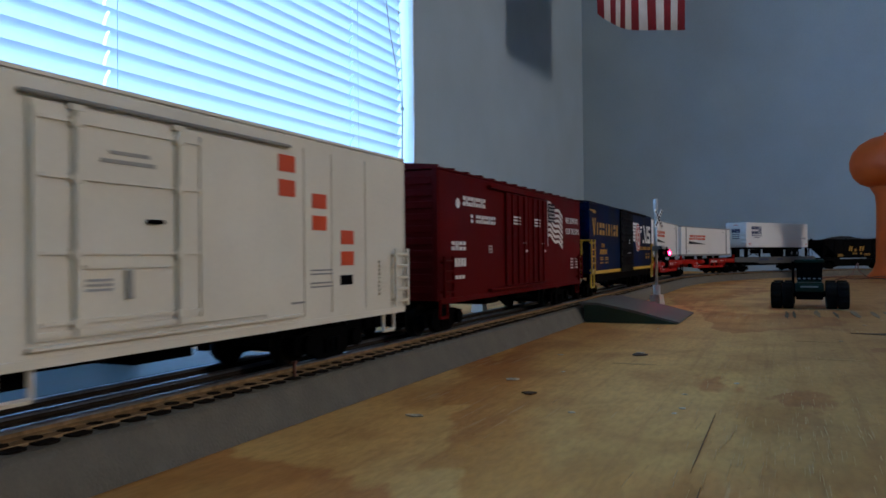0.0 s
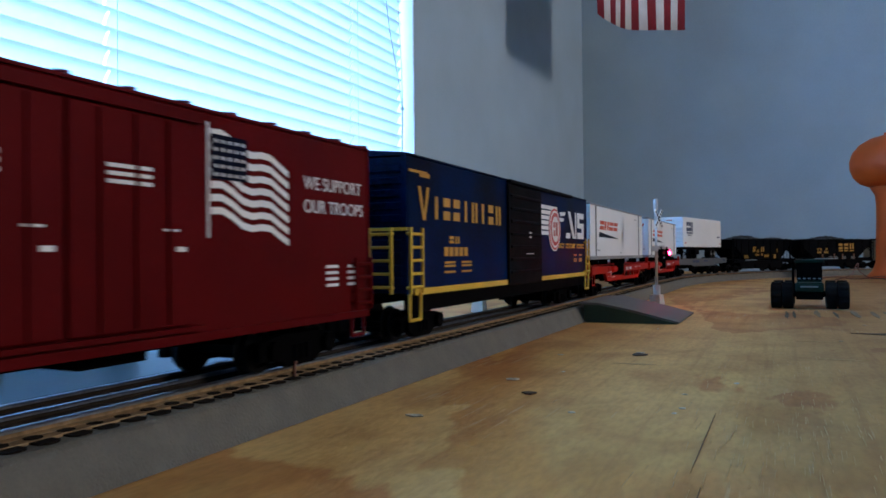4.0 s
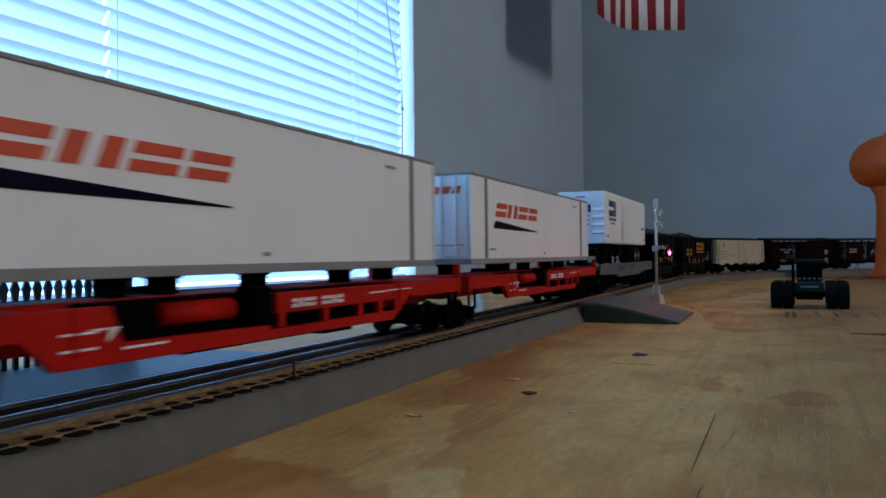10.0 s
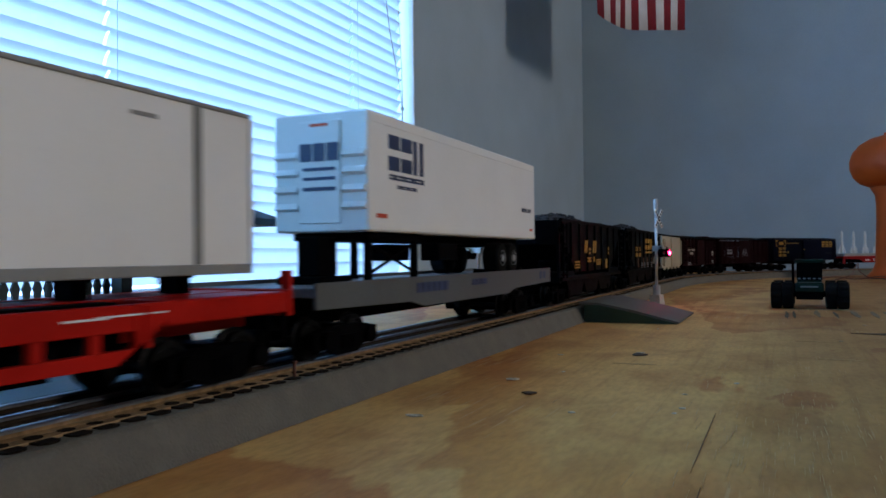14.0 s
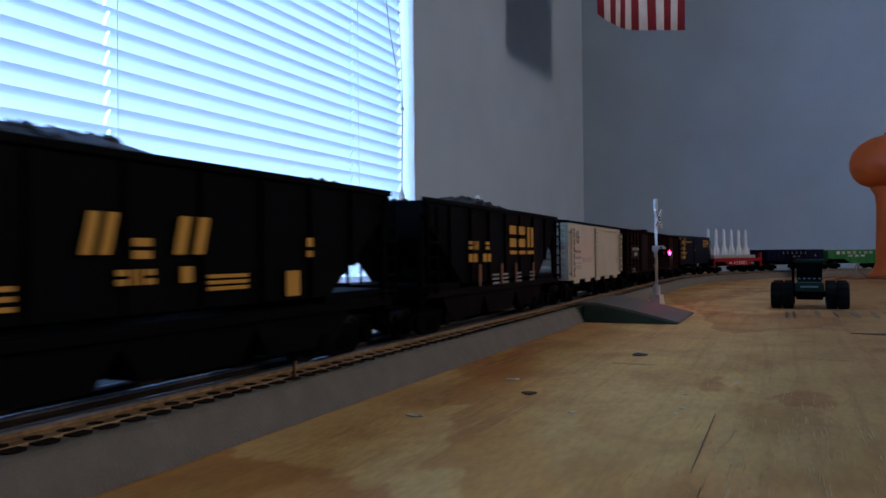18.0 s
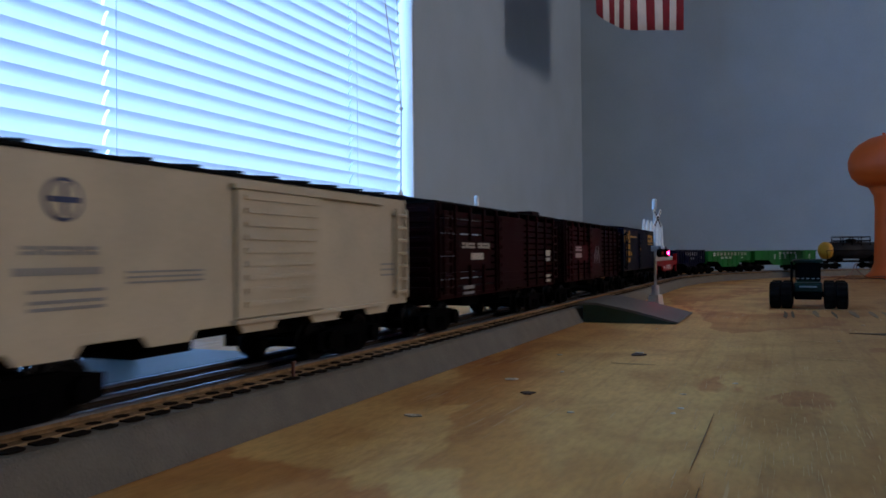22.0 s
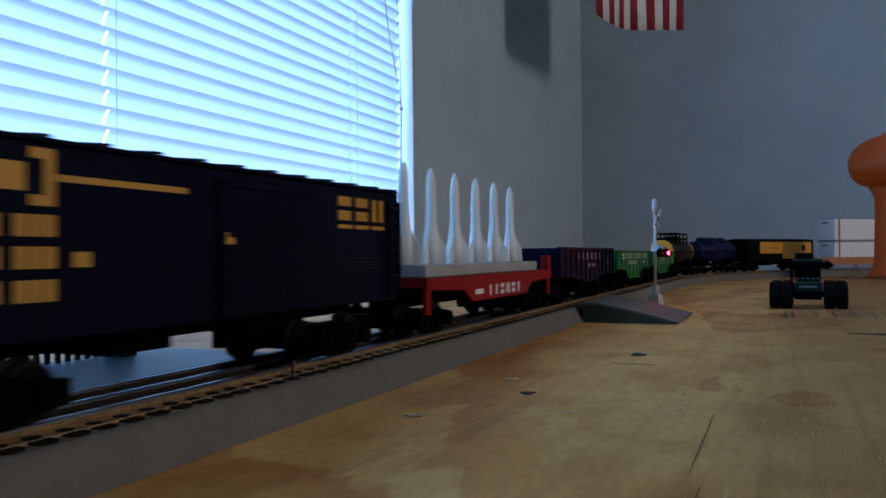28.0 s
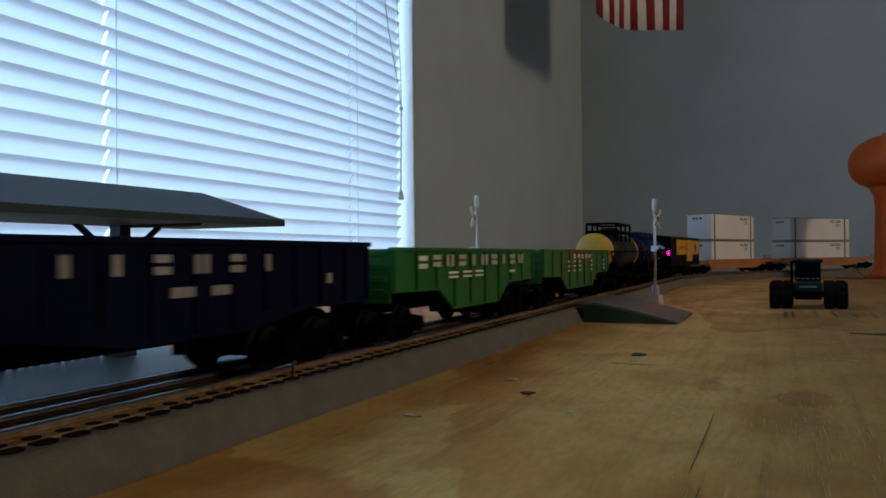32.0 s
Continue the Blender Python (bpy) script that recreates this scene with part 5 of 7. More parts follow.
def container(off0, off1, car_mid, car_half, z0, z1, w, main, style, label):
    """A shipping container; rides with its car."""
    L = off1 - off0
    at = Matrix.Translation((0, (off0 + off1) / 2 - car_mid, z0))
    c = thing("shipping_container", car_pose(car_mid, car_half, 0) @ at, label, "container", "containers on the train")
    MOVERS.append((c, car_mid, car_half, at))
    h = z1 - z0
    y0, y1 = -L / 2, L / 2
    body = part("body", boxes((-w + 0.0006, w - 0.0006, y0 + 0.0006, y1 - 0.0006, 0.0012, h - 0.0012), bevel=0.0003), main, c, "smooth white container side")
    part("bottom_rail", boxes((-w, w, y0, y1, 0.0, 0.0034), bevel=0.0003), M["postgrey"], c, "grey bottom rail")
    part("top_rail", boxes((-w, w, y0, y1, h - 0.0016, h), bevel=0.0003), M["postgrey"], c, "grey top rail")
    inset = 0.0275 if style == "long" else 0.016
    for y in (y0 + inset, y1 - inset):
        for x0, x1 in ((w - 0.0005, w + 0.0003), (-w - 0.0003, -w + 0.0005)):
            part("side_post", boxes((x0, x1, y - 0.0016, y + 0.0016, 0.0035, h - 0.0017)), M["postgrey"] if style == "long" else M["dkgreen"], c, "grey side post")
    for y in (y0, y1):
        for x in (-w, w):
            part("corner_post", boxes((x - 0.0014 if x > 0 else x - 0.0002, x + 0.0002 if x > 0 else x + 0.0014, y - 0.0002 if y < 0 else y - 0.0014, y + 0.0014 if y < 0 else y + 0.0002, 0.0035, h - 0.0017)), main, c)
    # doors at the near end: two leaves with rods
    for sx in (-1, 1):
        a, b = sorted((sx * 0.0008, sx * (w - 0.0022)))
        d = part("end_door", boxes((a, b, y0 - 0.0004, y0 + 0.0005, 0.005, h - 0.003), bevel=0.0002), main, c, "white container door")
        for k in (0.3, 0.7):
            bm = bmesh.new()
            x = a + (b - a) * k
            rod(bm, (x, y0 - 0.0012, 0.004), (x, y0 - 0.0012, h - 0.002), 0.0006, 5)
            part("locking_rod", bm, main, d)
        part("hinge_bar", boxes((a + 0.002, b - 0.002, y0 - 0.0008, y0 - 0.0004, 0.0115, 0.0122)), M["deck"], d)
    bm = bmesh.new()
    n = 16
    for i in range(n):
        y = y0 + L * (i + 0.5) / n
        box(bm, -w + 0.001, w - 0.001, y - 0.0012, y + 0.0012, h - 0.0001, h + 0.0005)
    part("roof_bows", bm, M["postgrey"], c)
    m0 = (off0 + off1) / 2

    def o(v):
        return v - m0
    if style == "long":
        a = off0 + 0.0455
        letters(body, w - 0.0006, o(a), o(a + 0.0935), 0.0312, 0.0405, 4, M["orange"], lean=0.42, gap=0.16, label="orange slanted letter blocks", form="ehee")
        bm = bmesh.new()
        prism(bm, [(o(a - 0.0045), 0.0232), (o(a + 0.094), 0.0226), (o(a + 0.094), 0.0232), (o(a), 0.0285)], "x", w - 0.0005, w - 0.0002)
        part("emblem", bm, M["navy"], body, "dark tapering wedge")
        marks(body, w - 0.0006, [(o(off0 + 0.034), o(off0 + 0.046), 0.0088, 0.0100), (o(off0 + 0.157), o(off0 + 0.161), 0.0060, 0.0075), (o(off1 - 0.055), o(off1 - 0.045), h - 0.0085, h - 0.0072)], M["postgrey"])
        bm = bmesh.new()
        for i in range(4):
            xx = -0.006 + i * 0.0068
            prism(bm, [(xx, 0.0435), (xx + 0.005, 0.0435), (xx + 0.007, 0.0480), (xx + 0.002, 0.0480)], "y", y0 - 0.0010, y0 - 0.0005)
        part("lettering", bm, M["orange"], body, "orange slanted letter blocks")
        part("lettering", boxes((-0.008, 0.003, y0 - 0.0010, y0 - 0.0005, 0.0300, 0.0310), (-0.010, 0.001, y0 - 0.0010, y0 - 0.0005, 0.0275, 0.0284)), M["postgrey"], body)
    else:
        a = off1 - 0.070
        marks(body, w - 0.0006, [(o(a), o(a + 0.018), h - 0.0115 + i * 0.0012, h - 0.0109 + i * 0.0012) for i in range(5)], M["bluetext"], "emblem", "dark striped emblem")
        letters(body, w - 0.0006, o(a + 0.022), o(a + 0.040), h - 0.0115, h - 0.0055, 2, M["bluetext"], label="dark letter blocks")
        marks(body, w - 0.0006, [(o(a + 0.022), o(a + 0.037), h - 0.0165, h - 0.0145), (o(a + 0.022), o(a + 0.037), h - 0.0200, h - 0.0182)], M["postgrey"])
        part("lettering", boxes((-0.014, -0.002, y0 - 0.0010, y0 - 0.0005, h - 0.012, h - 0.008), (0.001, 0.008, y0 - 0.0010, y0 - 0.0005, h - 0.012, h - 0.008)), M["bluetext"], body, "dark letter blocks")
    return c


def spine_car(off0, off1, cont, label, trucks):
    car, mid, L, half = start_car("spine_car", off0, off1, label, "freight car", 0.034, trucks)
    w = 0.030

    def o(v):
        return v - mid
    y0, y1 = -L / 2, L / 2
    part("centre_sill", boxes((-0.010, 0.010, y0 + 0.004, y1 - 0.004, 0.0185, 0.0325), bevel=0.0006), M["red"], car, "red centre sill")
    # side girders, deep in the middle
    for sx in (-1, 1):
        a, b = sorted((sx * (w - 0.003), sx * w))
        bm = bmesh.new()
        ga, gb, gc = y0 + 0.094, y0 + 0.166, y0 + 0.260
        prism(bm, [(y0 + 0.062, 0.0320), (y0 + 0.060, 0.0265), (y0 + 0.072, 0.0160), (y1 - 0.085, 0.0150), (y1 - 0.066, 0.0265), (y1 - 0.062, 0.0320), (gc, 0.0320), (gc, 0.0192), (gb - 0.004, 0.0188), (gb - 0.004, 0.0205), (ga, 0.0215), (ga - 0.004, 0.0320)], "x", a, b)
        g = part("side_girder", bm, M["red"], car, "red side girder with white stencils")
        part("top_chord", boxes((a, b, gb, gc - 0.0003, 0.0243, 0.0320), bevel=0.0003), M["red"], g, "red upper chord")
        for y in (gb + 0.004, gb + 0.034, gb + 0.062, gb + 0.080):
            part("web_stub", boxes((a + 0.0004, b - 0.0004, y - 0.0018, y + 0.0018, 0.0191, 0.0244)), M["red"], g)
        for y in (y0 + 0.078, gc + 0.004):
            part("rib", boxes((min(a, b) - 0.0008 if sx < 0 else b, a if sx < 0 else b + 0.0008, y - 0.001, y + 0.001, 0.019, 0.0315)), M["red"], g)
        a, b = sorted((sx * 0.0105, sx * 0.0200))
        # black box behind the openings paints in the girder recess's shade
        part("brake_rigging", boxes((a, b, ga - 0.002, gc + 0.004, 0.0172, 0.0322), bevel=0.0006), M["black"], car, "black backing that stands for the shade inside the girder")
        bm = bmesh.new()
        cyl(bm, 0.0038, 0.032, Matrix.Translation((sx * 0.0225, ga + 0.038, 0.0275)) @ Matrix.Rotation(math.pi / 2, 4, "X"), 14)
        part("air_reservoir", bm, M["red"], car, "red air reservoir", smooth=True)
        a, b = sorted((sx * 0.021, sx * 0.0305))
        part("valve", boxes((a, b, gb - 0.0125, gb - 0.003, 0.0222, 0.0345), (a, b - 0.002 if sx > 0 else b, gb - 0.016, gb - 0.002, 0.0290, 0.0322), bevel=0.0006), M["black"], car, "black brake valve")
        if sx > 0:
            letters(g, w, y0 + 0.1755, y0 + 0.2125, 0.0260, 0.0293, 9, M["white"], skip=(4,), gap=0.2)
            marks(g, w, [(y0 + 0.0735, y0 + 0.085, 0.0250, 0.0256), (y0 + 0.0735, y0 + 0.085, 0.0206, 0.0213), (y0 + 0.083, y0 + 0.0885, 0.0256, 0.0262)], M["white"])
            marks(g, w, [(ga, ga + 0.017, 0.0196, 0.0203), (y0 + 0.235, y0 + 0.250, 0.0284, 0.0290), (y1 - 0.062 - 0.030, y1 - 0.066, 0.0288, 0.0293)], M["white"])
            bm = bmesh.new()
            prism(bm, [(y0 + 0.0885, 0.0222), (y0 + 0.093, 0.0262), (y0 + 0.0895, 0.0262)], "x", w, w + 0.0003)
            part("emblem", bm, M["white"], g, "white stencilled wedge")
    # end platforms with stirrups
    for s in (-1, 1):
        a, b = sorted((s * (L / 2 - 0.066), s * (L / 2 - 0.004)))
        part("end_platform", boxes((-w, w, a, b, 0.0245, 0.0322), bevel=0.0006), M["red"], car, "red end platform")
        a, b = sorted((s * (L / 2 - 0.004), s * (L / 2 - 0.0005)))
        part("end_sill", boxes((-w, w, a, b, 0.0230, 0.0330), bevel=0.0004), M["red"], car)
        y = s * (L / 2 - 0.002)
        for x in (-w + 0.002, w - 0.002):
            if s > 0:
                part("corner_stake", boxes((x - 0.0018, x + 0.0018, y - 0.0012, y + 0.0012, 0.0330, 0.0400)), M["red"], car, "red corner stake")
            step(car, x, y - s * 0.007, 0.0135, 0.0250, 0.010, M["black"])
            if s < 0 and len(trucks) == 2:
                part("end_stirrup", boxes((x - 0.0008, x + 0.0008, y + 0.002, y + 0.0035, 0.0135, 0.0330), (x - 0.0008, x + 0.0008, y + 0.0135, y + 0.0150, 0.0135, 0.0245), (x - 0.0008, x + 0.0008, y + 0.0035, y + 0.0135, 0.0135, 0.0150)), M["red"], car, "red end stirrup")
    # container pedestals
    for y in (cont[0] - mid + 0.024, cont[0] - mid + 0.111, cont[0] - mid + 0.134, cont[0] - mid + 0.185, cont[0] - mid + 0.252, cont[1] - mid - 0.010):
        part("pedestal", boxes((-0.005, 0.005, y - 0.0030, y + 0.0030, 0.0326, 0.0384), (-0.006, 0.006, y - 0.0040, y + 0.0040, 0.0380, 0.0394), bevel=0.0004), M["black"], car, "black container pedestal")
    part("brake_pipe", boxes((w - 0.006, w - 0.0035, -0.05, 0.05, 0.0145, 0.0180), (-0.012, 0.014, 0.05, 0.075, 0.011, 0.0184)), M["black"], car)
    container(cont[0], cont[1], mid, half, 0.0395, 0.0960, 0.027, M["white"], "long", "white 48-foot container with orange slanted letter blocks")
    return car


spine_car(1.129, 1.472, (1.135, 1.442), "bright red spine car carrying a white container", (-0.1375, 0.1775))
spine_car(1.484, 1.822, (1.495, 1.801), "bright red spine car carrying a white container", (0.135,))


# grey flatcar with a white trailer
def trailer_flat():
    car, mid, L, half = start_car("flatcar", 1.834, 2.166, "grey steel flatcar with fishbelly sides carrying a trailer", "freight car", 0.05)
    w = 0.032

    def o(v):
        return v - mid
    part("deck", boxes((-w + 0.0015, w - 0.0015, -L / 2 + 0.002, L / 2 - 0.002, 0.0285, 0.0325), bevel=0.0004), M["grey"], car, "grey deck")
    for sx in (-1, 1):
        a, b = sorted((sx * (w - 0.0014), sx * w))
        bm = bmesh.new()
        prism(bm, [(-L / 2, 0.0345), (-L / 2, 0.0240), (-L / 2 + 0.085, 0.0225), (-L / 2 + 0.10, 0.0195), (L / 2 - 0.10, 0.0195), (L / 2 - 0.085, 0.0225), (L / 2, 0.0240), (L / 2, 0.0345)], "x", a, b)
        sd = part("side_sill", bm, M["grey"], car, "grey side sill")
        if sx > 0:
            letters(sd, w, o(1.925), o(1.965), 0.0265, 0.0315, 6, M["bluetext"], gap=0.2, name="bar")
            letters(sd, w, o(2.00), o(2.025), 0.0275, 0.0310, 4, M["bluetext"], gap=0.2, name="bar")
            marks(sd, w, [(o(2.138), o(2.143), 0.0270, 0.0325), (o(2.147), o(2.152), 0.0270, 0.0325)], M["bluetext"])
    part("centre_sill", boxes((-0.008, 0.008, -L / 2 + 0.004, L / 2 - 0.004, 0.0150, 0.0284)), M["black"], car)
    part("hitch", boxes((-0.012, 0.012, o(1.868), o(1.896), 0.0326, 0.036), (-0.006, 0.006, o(1.876), o(1.892), 0.036, 0.0545), bevel=0.0006), M["black"], car, "black trailer hitch stand")
    for y in (2.060, 2.110):
        part("wheel_chock", boxes((0.010, 0.026, o(y) - 0.003, o(y) + 0.003, 0.0326, 0.036)), M["black"], car)
    # trailer
    L2 = 2.146 - 1.887
    tm = (1.887 + 2.146) / 2
    at = Matrix.Translation((0, tm - mid, 0.0326))
    t = thing("semi_trailer", car_pose(mid, half, 0) @ at, "white box semi-trailer with dark blue letter blocks", "trailer")
    MOVERS.append((t, mid, half, at))
    z0, z1, tw = 0.0242, 0.0807, 0.026
    body = part("body", boxes((-tw, tw, -L2 / 2, L2 / 2, z0, z1), bevel=0.0008), M["white"], t, "smooth white trailer box")
    part("top_rail", boxes((-tw - 0.0003, tw + 0.0003, -L2 / 2 + 0.001, L2 / 2 - 0.001, z1 - 0.0052, z1 - 0.0042)), M["white"], body)
    part("bottom_rail", boxes((-tw - 0.0003, tw + 0.0003, -L2 / 2 + 0.001, L2 / 2 - 0.001, z0 + 0.001, z0 + 0.0028)), M["white"], body)
    for sx in (-1, 1):
        for k in range(4):
            z = z0 + 0.010 + k * 0.0082
            a, b = sorted((sx * 0.0125, sx * 0.0250))
            bm = bmesh.new()
            prism(bm, [(-L2 / 2 - 0.0001, z), (-L2 / 2 - 0.0022, z + 0.0012), (-L2 / 2 - 0.0001, z + 0.0040)], "x", a, b)
            part("vent_louvre", bm, M["white"], body, "white moulded front louvre")
    part("nose_panel", boxes((-0.0115, 0.0115, -L2 / 2 - 0.0010, -L2 / 2 - 0.0001, z0 + 0.004, z1 - 0.004), bevel=0.0003), M["white"], body)

    def p(v):
        return v - tm
    letters(body, tw, p(1.907), p(1.947), z0 + 0.0300, z0 + 0.0475, 3, M["bluetext"], gap=0.14, label="dark blue letter blocks", form="eeh")
    letters(body, tw, p(1.908), p(1.947), z0 + 0.0255, z0 + 0.0282, 11, M["bluetext"], gap=0.2)
    letters(body, tw, p(1.916), p(1.938), z0 + 0.0215, z0 + 0.0232, 8, M["bluetext"], gap=0.2)
    sentence(body, tw, p(2.1135), z0 + 0.0195, 0.0042, "INSULATED", M["bluetext"])
    marks(body, tw, [(p(1.895), p(1.905), z0 + 0.0065, z0 + 0.0085), (p(2.133), p(2.139), z0 + 0.006, z0 + 0.0078)], M["orange"], "reflector")
    bm = bmesh.new()
    for i in range(3):
        box(bm, -0.0105 + i * 0.0074, -0.0105 + i * 0.0074 + 0.0064, -L2 / 2 - 0.0014, -L2 / 2 - 0.0011, z0 + 0.0335, z0 + 0.0420)
    box(bm, -0.009, 0.009, -L2 / 2 - 0.0014, -L2 / 2 - 0.0011, z0 + 0.0290, z0 + 0.0305)
    box(bm, -0.009, 0.009, -L2 / 2 - 0.0014, -L2 / 2 - 0.0011, z0 + 0.0245, z0 + 0.0260)
    box(bm, -0.009, 0.009, -L2 / 2 - 0.0014, -L2 / 2 - 0.0011, z0 + 0.0195, z0 + 0.0212)
    part("lettering", bm, M["bluetext"], body, "dark blue letter blocks")
    part("lettering", boxes((-0.005, 0.005, -L2 / 2 - 0.0014, -L2 / 2 - 0.0011, z1 - 0.0065, z1 - 0.0052)), M["orange"], body)
    part("frame", boxes((-0.012, -0.009, -L2 / 2 + 0.02, L2 / 2 - 0.004, z0 - 0.0045, z0 - 0.0002), (0.009, 0.012, -L2 / 2 + 0.02, L2 / 2 - 0.004, z0 - 0.0045, z0 - 0.0002), (-0.020, 0.020, p(2.055), p(2.115), z0 - 0.0060, z0 - 0.0046)), M["black"], t, "black trailer frame")
    legs = part("landing_gear", boxes((-0.020, -0.017, p(1.8975), p(1.9010), 0.0, z0), (0.017, 0.020, p(1.8975), p(1.9010), 0.0, z0), (-0.020, -0.017, p(1.9475), p(1.9510), 0.0, z0), (0.017, 0.020, p(1.9475), p(1.9510), 0.0, z0), (-0.021, 0.021, p(1.895), p(1.953), z0 - 0.004, z0 - 0.0003)), M["black"], t, "black landing gear")
    bm = bmesh.new()
    rod(bm, (0.0185, p(1.9000), 0.004), (0.0185, p(1.9490), 0.019), 0.0009, 5)
    rod(bm, (0.0185, p(1.9000), 0.019), (0.0185, p(1.9490), 0.004), 0.0009, 5)
    part("brace", bm, M["black"], legs)
    part("tool_box", boxes((-0.022, -0.010, p(1.975), p(2.002), z0 - 0.0145, z0 - 0.0047), (0.010, 0.022, p(1.975), p(2.002), z0 - 0.0145, z0 - 0.0047), bevel=0.0006), M["black"], t, "black box slung under the trailer")
    for y in (2.0735, 2.0965):
        for sx in (-1, 1):
            bm = bmesh.new()
            m_ = Matrix.Translation((sx * 0.0195, p(y), 0.0105)) @ Matrix.Rotation(sx * math.pi / 2, 4, "Y")
            lathe(bm, [(0.005, -0.006), (0.0098, -0.0055), (0.0105, -0.004), (0.0105, 0.004), (0.0098, 0.0055), (0.0055, 0.0058)], 22, m_)
            ty = part("tyre", bm, M["rubber"], t, "black trailer tyre")
            bm = bmesh.new()
            lathe(bm, [(0.0055, 0.0040), (0.0052, 0.0060), (0.0035, 0.0045), (0.002, 0.0065)], 16, m_)
            part("rim", bm, M["deck"], ty, "grey wheel rim")


trailer_flat()


def coal_load(car, L, w, z, seed):
    rnd = random.Random(seed)
    bm = bmesh.new()
    nx, ny = 9, 40
    g = []
    for i in range(nx):
        row = []
        for j in range(ny):
            u, v = i / (nx - 1) * 2 - 1, j / (ny - 1) * 2 - 1
            hgt = (1 - u * u) * (1 - v**6) * (0.0075 + 0.004 * math.sin(v * 5 + seed))
            row.append(bm.verts.new((u * w, v * L / 2, z + hgt + rnd.uniform(-0.0008, 0.0010) * (abs(u) < 0.95))))
        g.append(row)
    for i in range(nx - 1):
        for j in range(ny - 1):
            bm.faces.new((g[i][j], g[i + 1][j], g[i + 1][j + 1], g[i][j + 1]))
    lo = [bm.verts.new((x, y, z - 0.004)) for x, y in ((-w, -L / 2), (w, -L / 2), (w, L / 2), (-w, L / 2))]
    bm.faces.new(lo)
    for i in range(160):
        u, v = rnd.uniform(-0.9, 0.9), rnd.uniform(-0.95, 0.95)
        hgt = (1 - u * u) * (1 - v**6) * (0.0075 + 0.004 * math.sin(v * 5 + seed))
        r = rnd.uniform(0.0010, 0.0022)
        bmesh.ops.create_icosphere(bm, subdivisions=1, radius=r, matrix=Matrix.Translation((u * w, v * L / 2, z + hgt)))
    return part("coal_load", bm, M["coal"], car, "heaped black coal load")


def hopper(off0, off1, material, label, seed, bays=3, coal=True, zt=0.074):
    car, mid, L, half = start_car("hopper_car", off0, off1, label, "freight car", 0.036)
    w = 0.0295
    top0, top1 = -L / 2 + 0.002, L / 2 - 0.002
    zs = 0.033
    ze = 0.0537
    # shell: sides, sloping end sheets
    for sx in (-1, 1):
        a, b = sorted((sx * (w - 0.0012), sx * w))
        bm = bmesh.new()
        prism(bm, [(top0, zt), (top0, 0.0670), (top0 + 0.0525, zs - 0.004), (top1 - 0.0525, zs - 0.004), (top1, 0.0670), (top1, zt)], "x", a, b)
        side = part("side", bm, material, car, "ribbed hopper side")
        for i in range(9):
            y = top0 + 0.004 + (top1 - top0 - 0.008) * i / 8
            low = max(zs - 0.004, 0.0665 - 0.724 * min(y - top0, top1 - y))
            x0, x1 = sorted((sx * w, sx * (w + 0.0017)))
            part("side_post", boxes((x0, x1, y - 0.0016, y + 0.0016, low, zt - 0.001), bevel=0.0003), material, side)
        x0, x1 = sorted((sx * (w - 0.0005), sx * (w + 0.0019)))
        part("top_chord", boxes((x0, x1, top0, top1, zt - 0.0008, zt + 0.0018), bevel=0.0004), material, car)
        part("side_sill", boxes((x0, x1, top0, top1, 0.0225, 0.0262), bevel=0.0004), material, car, "narrow side sill")
        # corner framing at the open ends
        for s in (-1, 1):
            bm = bmesh.new()
            y = s * (L / 2 - 0.004)
            xx = sx * (w - 0.002)
            box(bm, xx - 0.0013, xx + 0.0013, y - 0.0018, y + 0.0018, 0.0262, zt - 0.010)
            rod(bm, (xx, y, 0.0430), (xx, y - s * 0.013, ze + 0.001), 0.0011, 5)
            part("corner_post", bm, material, car)
    for s in (-1, 1):
        bm = bmesh.new()
        ya, yb = s * (L / 2 - 0.002), s * (L / 2 - 0.0545)
        prism(bm, [(ya, zt), (ya, ze), (ya - s * 0.0015, ze), (ya - s * 0.0015, zt)], "x", -w + 0.0013, w - 0.0013)
        part("end_plate", bm, material, car, "flat upper end plate")
        bm = bmesh.new()
        yc = ya - s * 0.004
        prism(bm, [(yc, 0.0655), (yb, zs - 0.006), (yb, zs - 0.004), (yc, 0.0675)], "x", -w + 0.0013, w - 0.0013)
        part("slope_sheet", bm, material, car, "sloping end sheet")
        d0, d1 = sorted((s * (L / 2 - 0.001), s * (L / 2 - 0.056)))
        part("end_deck", boxes((-w + 0.0012, w - 0.0012, d0, d1, 0.0250, 0.0300), bevel=0.0004), material, car, "black deck over the bogie")
        part("end_sill", boxes((-w, w, min(s * (L / 2 - 0.006), s * L / 2), max(s * (L / 2 - 0.006), s * L / 2), 0.0205, 0.0265), bevel=0.0004), material, car)
        ladder(car, s * (L / 2 - 0.001), -0.0265, -0.0135, 0.027, zt - 0.004, 7, M["black"], along="x")
    for i in range(bays):
        y = (i - (bays - 1) / 2) * (L - 0.135) / max(1, bays - 1) if bays > 1 else 0
        d = 0.018
        for sx in (-1, 1):
            bm = bmesh.new()
            a, b = sorted((sx * 0.006, sx * (w - 0.003)))
            prism(bm, [(y - 0.036, zs - 0.007), (y - d * 1.25, 0.0085), (y + d * 1.25, 0.0085), (y + 0.036, zs - 0.007)], "x", a, b)
            part("discharge_bay", bm, material, car, "tapered discharge bay")
    part("centre_sill", boxes((-0.005, 0.005, -L / 2 + 0.004, L / 2 - 0.004, 0.0150, 0.0215)), M["black"], car)
    # brake wheel on its staff, air tank and valve on the end deck
    bm = bmesh.new()
    rod(bm, (-0.008, -L / 2 + 0.0035, 0.030), (-0.008, -L / 2 + 0.0035, zt + 0.003), 0.0007, 5)
